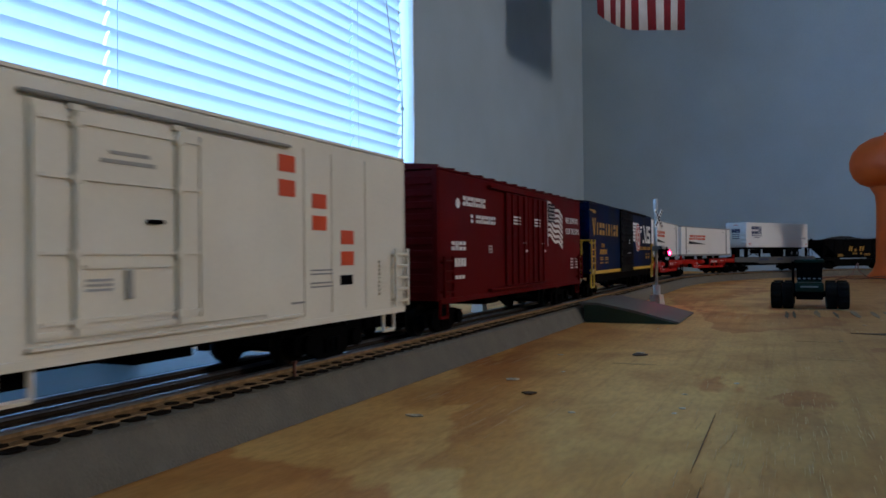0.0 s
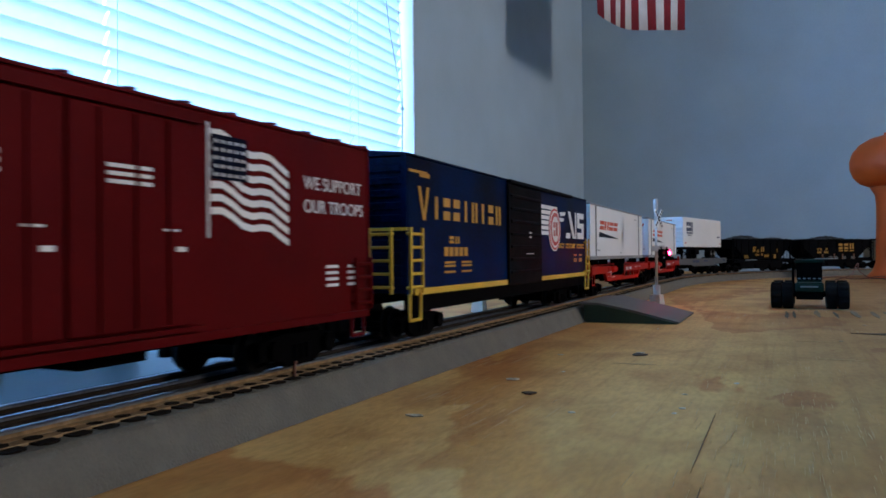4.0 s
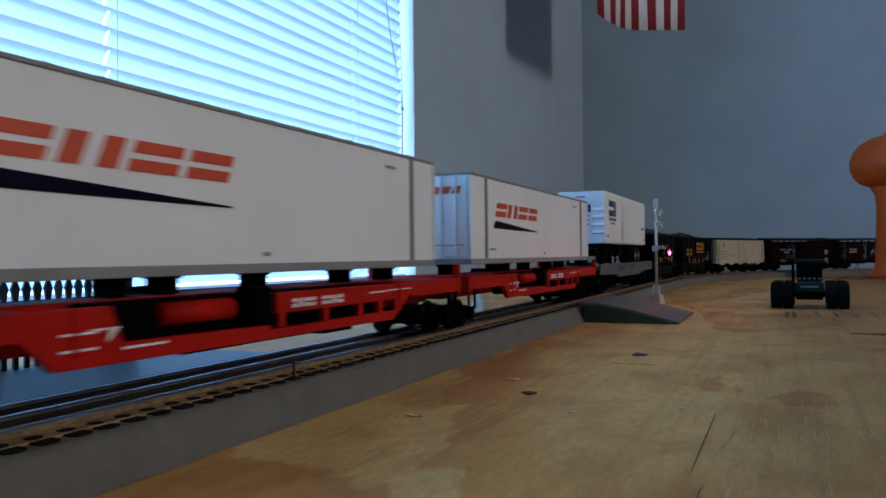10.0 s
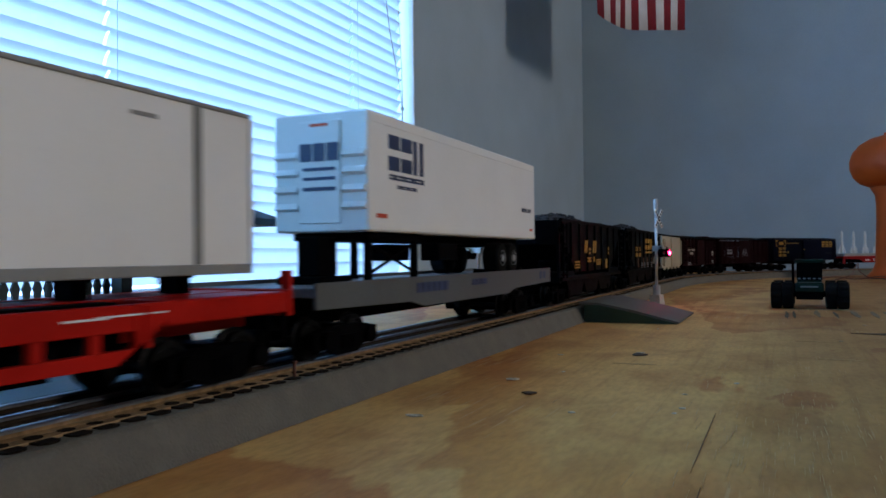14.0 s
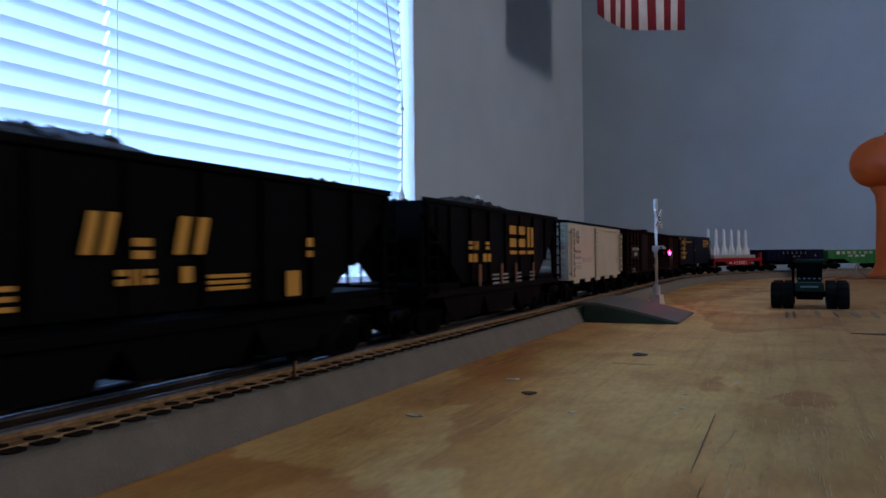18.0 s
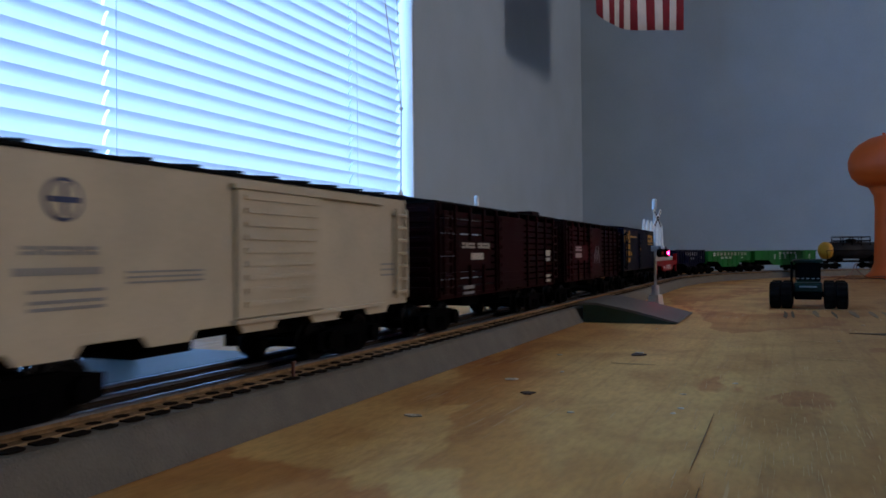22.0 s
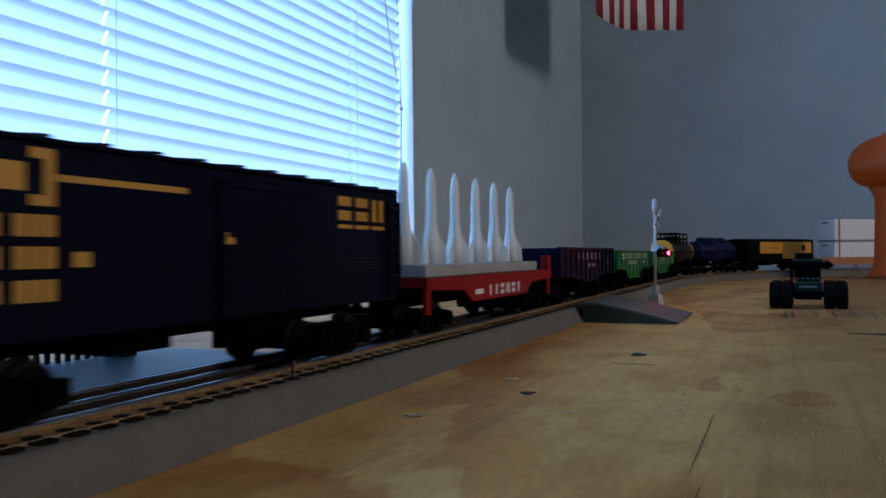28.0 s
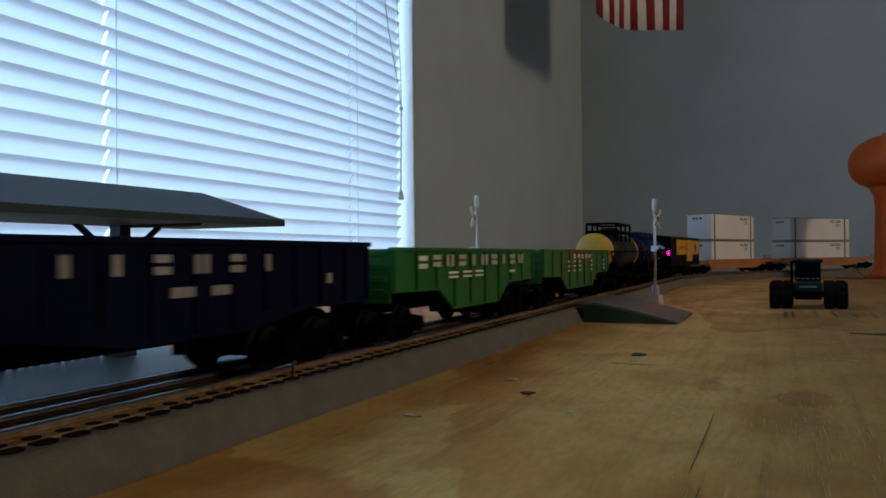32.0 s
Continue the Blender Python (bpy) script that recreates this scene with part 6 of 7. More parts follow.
    cyl(bm, 0.0036, 0.0008, Matrix.Translation((-0.008, -L / 2 + 0.0015, zt + 0.0012)) @ Matrix.Rotation(math.pi / 2, 4, "X"), 14)
    part("brake_wheel", bm, M["black"], car, "brake wheel on a staff")
    bm = bmesh.new()
    cyl(bm, 0.0050, 0.024, Matrix.Translation((0.012, -L / 2 + 0.040, 0.0355)) @ Matrix.Rotation(math.pi / 2, 4, "Y"), 12)
    part("air_reservoir", bm, M["black"], car, "black air tank", smooth=True)
    if coal:
        coal_load(car, L - 0.010, w - 0.0016, zt - 0.0015, seed)
    ladder(car, w + 0.0010, -L / 2 + 0.002, -L / 2 + 0.013, 0.025, zt - 0.003, 6, M["black"])
    ladder(car, w + 0.0010, L / 2 - 0.014, L / 2 - 0.002, 0.025, zt - 0.003, 6, M["black"])
    return car, mid, L, w + 0.0018


def hopper_marks_a():
    car, mid, L, x = hopper(2.203, 2.463, M["blacksemi"], "black coal hopper car with gold letter blocks, heaped with coal", 3)

    def o(v):
        return v - mid + 0.0035
    letters(car, x, o(2.281), o(2.291), 0.0462, 0.0580, 1, M["gold"], gap=0.05, lean=0.25, label="gold letter block", form="h")
    letters(car, x, o(2.299), o(2.306), 0.0450, 0.0510, 1, M["gold"], gap=0.0, form="e")
    letters(car, x, o(2.315), o(2.328), 0.0462, 0.0580, 1, M["gold"], gap=0.0, lean=0.25, label="gold letter block", form="h")
    letters(car, x, o(2.293), o(2.308), 0.0375, 0.0420, 3, M["gold"])
    marks(car, x, [(o(2.318), o(2.323), 0.0375, 0.0425), (o(2.3725), o(2.3810), 0.0305, 0.0400), (o(2.386), o(2.390), 0.045, 0.0475), (o(2.386), o(2.390), 0.049, 0.0525)], M["gold"])
    marks(car, x, [(o(2.245), o(2.262), z, z + 0.0013) for z in (0.0375, 0.0350, 0.0325)] + [(o(2.330), o(2.350), z, z + 0.0012) for z in (0.0385, 0.0365, 0.0345)], M["gold"])


def hopper_marks_b():
    car, mid, L, x = hopper(2.496, 2.756, M["blacksemi"], "black hopper car with gold letter blocks and coal load", 8)

    def o(v):
        return v - mid + 0.0035
    letters(car, x, o(2.628), o(2.684), 0.0505, 0.0650, 3, M["gold"], gap=0.32, label="gold letter blocks", form="eeh")
    letters(car, x, o(2.628), o(2.684), 0.0455, 0.0480, 3, M["gold"], gap=0.25, form="s")
    letters(car, x, o(2.554), o(2.590), 0.0485, 0.0535, 4, M["gold"], gap=0.35, skip=(2,))
    letters(car, x, o(2.554), o(2.592), 0.0410, 0.0460, 5, M["gold"], gap=0.3, skip=(2,), name="bar")
    marks(car, x, [(o(y), o(y + 0.0042), 0.0265, 0.0395) for y in (2.570, 2.610, 2.639, 2.679)], M["dullorange"], "hopper_strap", "faded orange strap")
    marks(car, x, [(o(a), o(a + 0.012), z, z + 0.0013) for a in (2.594, 2.612, 2.64, 2.672) for z in (0.0265, 0.0292, 0.0318)], M["postgrey"])


hopper_marks_a()
hopper_marks_b()


# small forty-foot boxcar in grey-white
def white_boxcar():
    car, mid, L, half = start_car("boxcar", 2.786, 3.018, "grey-white boxcar with sliding door and round dark emblem", "freight car")
    zb, zt, w = 0.0222, 0.0725, 0.0312
    body = car_body(car, L, w, zb, zt, M["grimy"], 9, 11, M["blacksemi"], 0.0036, 0.0020, 0.0006, label="grey-white side")

    def o(v):
        return v - mid
    # scalloped side sill
    bm = bmesh.new()
    pts = [(-L / 2 + 0.003, zb + 0.0004)]
    for k in range(5):
        y = -L / 2 + 0.018 + k * 0.043
        pts += [(y, zb + 0.0004), (y + 0.003, zb - 0.0030), (y + 0.020, zb - 0.0030), (y + 0.023, zb + 0.0004)]
    pts += [(L / 2 - 0.003, zb + 0.0004), (L / 2 - 0.003, zb + 0.003), (-L / 2 + 0.003, zb + 0.003)]
    prism(bm, pts, "x", w - 0.0008, w + 0.0002)
    part("side_sill", bm, M["grimy"], car, "notched side sill")
    underframe(car, L, zb)
    d = part("door", boxes((w + 0.0001, w + 0.0018, o(2.888), o(2.940), zb + 0.002, zt - 0.004), bevel=0.0005), M["grimy"], car, "ribbed sliding door")
    for k in range(9):
        z = zb + 0.006 + k * 0.0046
        part("door_rib", boxes((w + 0.0019, w + 0.0025, o(2.892), o(2.936), z, z + 0.0017)), M["grimy"], d)
    part("door_rail", boxes((w + 0.0002, w + 0.0026, o(2.886), o(2.992), zt - 0.0040, zt - 0.0026)), M["grimy"], car)
    part("door_rail", boxes((w + 0.0002, w + 0.0026, o(2.886), o(2.992), zb + 0.0004, zb + 0.0018)), M["grimy"], car)
    for r, m_, k in ((0.0058, "bluetext", 0.0002), (0.0048, "grimy", 0.0004)):
        bm = bmesh.new()
        cyl(bm, r, 0.0003, Matrix.Translation((w + k, o(2.821), 0.0605)) @ Matrix.Rotation(math.pi / 2, 4, "Y"), 24)
        part("emblem", bm, M[m_], body, "dark ringed round emblem")
    marks(body, w + 0.0005, [(o(2.8203), o(2.8217), 0.0562, 0.0648), (o(2.8166), o(2.8254), 0.0597, 0.0612)], M["bluetext"], "emblem")
    letters(body, w, o(2.809), o(2.832), 0.0462, 0.0485, 6, M["postgrey"], gap=0.2)
    letters(body, w, o(2.807), o(2.833), 0.0410, 0.0430, 7, M["postgrey"], gap=0.2, name="bar")
    marks(body, w, [(o(2.811), o(2.834), z, z + 0.0009) for z in (0.0365, 0.0338, 0.0320)] + [(o(2.842), o(2.873), z, z + 0.0006) for z in (0.0410, 0.0395, 0.0380)] + [(o(2.792), o(2.80), 0.0412, 0.0418)], M["postgrey"])
    marks(body, w, [(o(2.992), o(3.004), z, z + 0.0008) for z in (0.041, 0.0385, 0.036)], M["postgrey"])
    ladder(car, w, o(2.790), o(2.800), zb + 0.003, zt - 0.005, 7, M["grimy"])
    ladder(car, w, o(3.004), o(3.014), zb + 0.003, zt - 0.005, 7, M["grimy"])
    part("running_board", boxes((-0.006, 0.006, -L / 2, L / 2, zt + 0.0042, zt + 0.0052)), M["blacksemi"], car, "dark roof walk")


white_boxcar()


def stock_car(off0, off1, label, second):
    """Slatted car: daylight shows between the boards."""
    car, mid, L, half = start_car("stock_car", off0, off1, label, "freight car", 0.034)
    zb, zt, w = 0.0220, 0.0735, 0.0312
    m_ = M["brown"]
    part("floor", boxes((-w, w, -L / 2 + 0.002, L / 2 - 0.002, zb - 0.001, zb + 0.0015)), m_, car)
    n = 11
    dz = (zt - zb - 0.004) / n
    for sx in (-1, 1):
        a, b = sorted((sx * (w - 0.0012), sx * (w - 0.0002)))
        for i in range(n):
            z = zb + 0.0016 + i * dz
            part("board", boxes((a, b, -L / 2 + 0.002, L / 2 - 0.002, z, z + dz * 0.74)), m_, car, "dark red horizontal side board")
        x0, x1 = sorted((sx * (w - 0.0001), sx * (w + 0.0012)))
        for k in range(11):
            y = -L / 2 + 0.004 + (L - 0.008) * k / 10
            part("side_post", boxes((x0, x1, y - 0.0013, y + 0.0013, zb, zt)), m_, car)
        # solid centre door
        y0 = -0.022 if not second else -0.030
        x0, x1 = sorted((sx * (w + 0.0013), sx * (w + 0.0024)))
        d = part("door", boxes((x0, x1, y0, y0 + 0.052, zb + 0.001, zt - 0.003), bevel=0.0004), m_, car, "dark red sliding door")
        for k in range(8):
            z = zb + 0.004 + k * 0.0058
            xx0, xx1 = sorted((sx * (w + 0.0025), sx * (w + 0.0031)))
            part("door_rib", boxes((xx0, xx1, y0 + 0.003, y0 + 0.049, z, z + 0.0022)), m_, d)
        # sign boards
        s = part("sign_board", boxes((sx * (w + 0.0007) - 0.0007, sx * (w + 0.0007) + 0.0007, -L / 2 + 0.028, -L / 2 + 0.082, 0.0395, 0.0535)), m_, car)
        if sx > 0:
            if not second:
                letters(s, w + 0.0014, -L / 2 + 0.034, -L / 2 + 0.054, 0.0492, 0.0525, 4, M["sigbase"], gap=0.3, label="white letter blocks")
                letters(s, w + 0.0014, -L / 2 + 0.059, -L / 2 + 0.079, 0.0492, 0.0525, 5, M["sigbase"], gap=0.3, label="white letter blocks")
                letters(s, w + 0.0014, -L / 2 + 0.048, -L / 2 + 0.068, 0.0425, 0.0465, 5, M["sigbase"], gap=0.3, name="bar")
            else:
                letters(s, w + 0.0014, -L / 2 + 0.034, -L / 2 + 0.056, 0.0480, 0.0520, 4, M["deck"], gap=0.2, label="grey letter blocks")
                letters(s, w + 0.0014, -L / 2 + 0.034, -L / 2 + 0.056, 0.0420, 0.0460, 4, M["deck"], gap=0.2, name="bar")
    for s in (-1, 1):
        a, b = sorted((s * L / 2, s * (L / 2 - 0.0015)))
        body = part("end_wall", boxes((-w, w, a, b, zb, zt)), m_, car)
        bm = bmesh.new()
        a, b = sorted((s * (L / 2 + 0.0001), s * (L / 2 + 0.0016)))
        for i in range(9):
            z = zb + 0.003 + i * 0.0054
            box(bm, -w + 0.003, w - 0.003, a, b, z, z + 0.0032, 0.0005)
        part("end_ribs", bm, m_, body, "ribbed dark car end")
    bm = bmesh.new()
    prism(bm, [(-w - 0.001, zt + 0.0002), (w + 0.001, zt + 0.0002), (w + 0.001, zt + 0.0012), (0, zt + 0.0042), (-w - 0.001, zt + 0.0012)], "y", -L / 2 - 0.001, L / 2 + 0.001)
    part("roof", bm, M["blacksemi"], car, "dark peaked roof")
    part("running_board", boxes((-0.006, 0.006, -L / 2, L / 2, zt + 0.0044, zt + 0.0054)), M["blacksemi"], car)
    if not second:
        part("roof_hatch", boxes((-0.012, 0.020, L / 2 - 0.022, L / 2 - 0.002, zt + 0.0010, zt + 0.0062), bevel=0.0006), m_, car)
        marks(car, w + 0.0014, [(3.2575 - mid, 3.2690 - mid, 0.0400, 0.0425), (3.2575 - mid, 3.2690 - mid, 0.0440, 0.0485), (3.2575 - mid, 3.2690 - mid, 0.0275, 0.0295), (3.2575 - mid, 3.2690 - mid, 0.0240, 0.0258)], M["sigbase"], label="white stencil bars")
        marks(car, w + 0.0014, [(3.088 - mid, 3.105 - mid, 0.0255, 0.0275), (3.088 - mid, 3.105 - mid, 0.0225, 0.0240)], M["postgrey"])
    else:
        marks(car, w + 0.0032, [(3.418 - mid + i * 0.0035, 3.4195 - mid + i * 0.0035, 0.036 + (i % 3) * 0.004, 0.045 + (i % 3) * 0.004) for i in range(7)], M["postgrey"])
    underframe(car, L, zb)
    ladder(car, w + 0.001, -L / 2 + 0.004, -L / 2 + 0.014, zb + 0.002, zt - 0.004, 7, m_)
    ladder(car, w + 0.001, L / 2 - 0.014, L / 2 - 0.004, zb + 0.002, zt - 0.004, 7, m_)


stock_car(3.053, 3.286, "dark red slatted stock car with white letter blocks", False)
stock_car(3.318, 3.551, "dark brown-red slatted stock car with grey stencils", True)


def navy_boxcar():
    car, mid, L, half = start_car("boxcar", 3.585, 3.820, "navy blue boxcar with gold letter blocks and bracket emblem", "freight car")
    zb, zt, w = 0.0245, 0.0745, 0.0312
    body = car_body(car, L, w, zb, zt, M["navy"], 8, 12, None, 0.0040, 0.0020, 0.0008, label="navy blue side")

    def o(v):
        return v - mid
    d = part("door", boxes((w + 0.0001, w + 0.0018, o(3.690), o(3.742), zb + 0.001, zt - 0.003), bevel=0.0005), M["navy"], car, "navy sliding door")
    for k in range(8):
        z = zb + 0.005 + k * 0.0056
        part("door_rib", boxes((w + 0.0019, w + 0.0026, o(3.693), o(3.739), z, z + 0.0020)), M["navy"], d)
    underframe(car, L, zb)
    bm = bmesh.new()
    for a, b, z0, z1 in ((3.592, 3.5950, 0.0585, 0.0730), (3.595, 3.5990, 0.0585, 0.0612), (3.595, 3.5990, 0.0703, 0.0730), (3.6255, 3.6285, 0.0585, 0.0730), (3.6215, 3.6255, 0.0585, 0.0612), (3.6215, 3.6255, 0.0703, 0.0730), (3.6005, 3.6200, 0.0620, 0.0690), (3.6290, 3.6760, 0.0650, 0.0668)):
        box(bm, w, w + 0.0003, o(a), o(b), z0, z1)
    part("emblem", bm, M["gold"], body, "gold bracket emblem with a stripe")
    for z in (0.0508, 0.0428, 0.0345):
        letters(body, w, o(3.6005), o(3.6135), z, z + 0.0055, 3, M["gold"], gap=0.2, name="bar")
        letters(body, w, o(3.6170), o(3.6290), z, z + 0.0055, 3, M["gold"], gap=0.2, name="bar")
    marks(body, w, [(o(3.634), o(3.6395), 0.0430, 0.0470), (o(3.7620 - 0.045), o(3.7245), 0.0360, 0.0400)], M["gold"])
    marks(d, w + 0.0019, [(o(3.684) + 0.008, o(3.688) + 0.008, 0.0495, 0.0535)], M["gold"])
    letters(body, w, o(3.7650), o(3.8060), 0.0605, 0.0705, 3, M["gold"], gap=0.3, label="gold letter blocks", form="eeh")
    letters(body, w, o(3.7650), o(3.8060), 0.0570, 0.0586, 3, M["gold"], gap=0.2, form="s")
    marks(body, w, [(o(3.776), o(3.803), z, z + 0.0005) for z in (0.0440, 0.0425, 0.0410, 0.0395)], M["tanksil"])
    ladder(car, w, o(3.589), o(3.599), zb + 0.002, zt - 0.004, 7, M["navy"])
    ladder(car, w, o(3.806), o(3.816), zb + 0.002, zt - 0.004, 7, M["navy"])


navy_boxcar()


# red flatcar with six rockets
def rocket_flat():
    car, mid, L, half = start_car("flatcar", 3.852, 4.087, "toy red flatcar with grey rack carrying white rockets", "freight car", 0.036)
    w = 0.0312

    def o(v):
        return v - mid
    for sx in (-1, 1):
        a, b = sorted((sx * (w - 0.002), sx * w))
        bm = bmesh.new()
        prism(bm, [(-L / 2, 0.0330), (-L / 2, 0.0270), (-L / 2 + 0.052, 0.0250), (-L / 2 + 0.066, 0.0175), (L / 2 - 0.066, 0.0175), (L / 2 - 0.052, 0.0250), (L / 2, 0.0270), (L / 2, 0.0330)], "x", a, b)
        sd = part("side_sill", bm, M["lred"], car, "red fishbelly side")
        if sx > 0:
            letters(sd, w, o(3.9440), o(4.0090), 0.0198, 0.0265, 6, M["white"], gap=0.45, label="white letter blocks", form="iiehei")
            letters(sd, w, o(3.9210), o(3.9340), 0.0215, 0.0245, 4, M["white"], gap=0.2, name="bar")
    part("deck", boxes((-w + 0.002, w - 0.002, -L / 2 + 0.001, L / 2 - 0.001, 0.0280, 0.0330)), M["lred"], car, "red deck")
    part("centre_sill", boxes((-0.006, 0.006, -L / 2 + 0.004, L / 2 - 0.004, 0.0160, 0.0278)), M["black"], car)
    part("rocket_rack", boxes((-0.024, 0.027, o(3.860), o(4.062), 0.0332, 0.0400), bevel=0.0006), M["deck"], car, "grey rocket rack")
    for s in (1,):
        for x in (-w + 0.003, w - 0.003):
            part("stake", boxes((x - 0.003, x + 0.003, s * (L / 2 - 0.005) - 0.004, s * (L / 2 - 0.005) + 0.004, 0.0331, 0.0445), bevel=0.0006), M["lred"], car, "red upright stake")
    for s in (-1, 1):
        part("corner_step", boxes((w - 0.003, w - 0.001, s * (L / 2 - 0.004) - 0.003, s * (L / 2 - 0.004) + 0.003, 0.0140, 0.0272)), M["lred"], car)
    bm = bmesh.new()
    lathe(bm, [(0.0046, 0.0002), (0.0048, 0.010), (0.0044, 0.017), (0.0034, 0.023), (0.0030, 0.030), (0.0029, 0.046), (0.0025, 0.051), (0.0015, 0.0555), (0.0004, 0.0575)], 18)
    body_me = finish(bm, "body", M["rocket"], True)
    bm = bmesh.new()
    prism(bm, [(0.0044, 0.0003), (0.0092, 0.0003), (0.0086, 0.010), (0.0040, 0.0190)], "y", -0.0008, 0.0008)
    fin_me = finish(bm, "fin", M["rocket"])
    for i in range(6):
        at = Matrix.Translation((0.010, o(3.868 + 0.0362 * i), 0.0400)) @ Matrix.Rotation(radians(18 + 7 * (i % 3)), 4, "Z")
        r = thing("rocket", car_pose(mid, half, 0) @ at, "white plastic toy rocket standing upright with fins", "rocket", "rockets on the flatcar")
        MOVERS.append((r, mid, half, at))
        b = new("body", body_me)
        b.parent = r
        for k in range(3):
            f = new("fin", fin_me)
            f.parent = r
            f.rotation_euler = (0, 0, k * 2 * math.pi / 3)


rocket_flat()


def gondola(off0, off1, material, label, zt=0.0505, zb=0.0195, taper=False, posts=12, cross=False):
    car, mid, L, half = start_car("gondola", off0, off1, label, "freight car", 0.036)
    w = 0.0312
    for sx in (-1, 1):
        a, b = sorted((sx * (w - 0.0016), sx * w))
        bm = bmesh.new()
        if taper:
            prism(bm, [(-L / 2, zt), (-L / 2, 0.0275), (-L / 2 + 0.055, 0.0265), (-L / 2 + 0.075, 0.0150), (L / 2 - 0.075, 0.0150), (L / 2 - 0.055, 0.0265), (L / 2, 0.0275), (L / 2, zt)], "x", a, b)
        else:
            prism(bm, [(-L / 2, zt), (-L / 2, zb + 0.006), (-L / 2 + 0.048, zb + 0.0055), (-L / 2 + 0.085, zb), (L / 2 - 0.085, zb), (L / 2 - 0.048, zb + 0.0055), (L / 2, zb + 0.006), (L / 2, zt)], "x", a, b)
        sd = part("side", bm, material, car, "ribbed gondola side")
        x0, x1 = sorted((sx * w, sx * (w + 0.0011)))
        for k in range(posts + 1):
            y = -L / 2 + 0.002 + (L - 0.004) * k / posts
            low = zb + (0.002 if abs(y) < L / 2 - 0.09 else 0.007) if not taper else (0.028 if abs(y) > L / 2 - 0.06 else 0.0165)
            part("side_post", boxes((x0, x1, y - 0.0011, y + 0.0011, low, zt - 0.0015)), material, sd)
        x0, x1 = sorted((sx * (w - 0.002), sx * (w + 0.0016)))
        part("top_rail", boxes((x0, x1, -L / 2 - 0.0005, L / 2 + 0.0005, zt - 0.0012, zt + 0.0008), bevel=0.0003), material, car)
    for s in (-1, 1):
        a, b = sorted((s * L / 2, s * (L / 2 - 0.0016)))
        e = part("end_wall", boxes((-w + 0.0017, w - 0.0017, a, b, zb + 0.003, zt)), material, car)
        for k in range(4):
            z = zb + 0.007 + k * 0.0062
            a, b = sorted((s * L / 2, s * (L / 2 + 0.0013)))
            part("end_rib", boxes((-w + 0.003, w - 0.003, a, b, z, z + 0.0026), bevel=0.0003), material, e)
    part("floor", boxes((-w + 0.0017, w - 0.0017, -L / 2 + 0.002, L / 2 - 0.002, zb + 0.006, zb + 0.0085)), M["black"], car)
    part("centre_sill", boxes((-0.006, 0.006, -L / 2 + 0.004, L / 2 - 0.004, 0.0150, zb + 0.0058)), M["black"], car)
    return car, mid, L, w + 0.0011


def gondolas():
    car, mid, L, x = gondola(4.113, 4.334, M["gonblue"], "dark blue toy gondola with white letter blocks, empty")
    letters(car, x, 4.171 - mid, 4.268 - mid, 0.0402, 0.0462, 6, M["deck"], gap=0.62, label="white letter blocks", form="iiehei")
    letters(car, x, 4.212 - mid, 4.222 - mid, 0.0330, 0.0362, 3, M["deck"], gap=0.2, name="bar")
    letters(car, x, 4.230 - mid, 4.239 - mid, 0.0330, 0.0362, 3, M["deck"], gap=0.2, name="bar")
    marks(car, x, [(4.298 - mid, 4.3015 - mid, 0.0345, 0.0385)], M["deck"])
    car, mid, L, x = gondola(4.357, 4.581, M["green"], "green toy hopper gondola with white letter blocks", 0.0485, taper=True, posts=9)
    letters(car, x, 4.4010 - mid, 4.5580 - mid, 0.0392, 0.0455, 9, M["sigbase"], gap=0.42, label="white letter blocks", form="eheiheieh")
    marks(car, x, [(4.384 - mid, 4.394 - mid, z, z + 0.0025) for z in (0.0385, 0.0425)], M["white"])
    marks(car, x, [(a - mid, a + 0.013 - mid, z, z + 0.0012) for a in (4.422, 4.443, 4.462) for z in (0.0325, 0.0350)] + [(4.525 - mid, 4.536 - mid, 0.0335, 0.0350)], M["white"])
    car, mid, L, x = gondola(4.607, 4.852, M["green"], "green toy hopper gondola with small white stencils", 0.0485, taper=True, posts=9)
    letters(car, x, 4.700 - mid, 4.770 - mid, 0.0415, 0.0450, 5, M["white"], gap=0.5)
    marks(car, x, [(a - mid, a + 0.006 - mid, z, z + 0.0015) for a in (4.68, 4.70, 4.72, 4.765, 4.82) for z in (0.030, 0.034, 0.038)], M["white"])


gondolas()


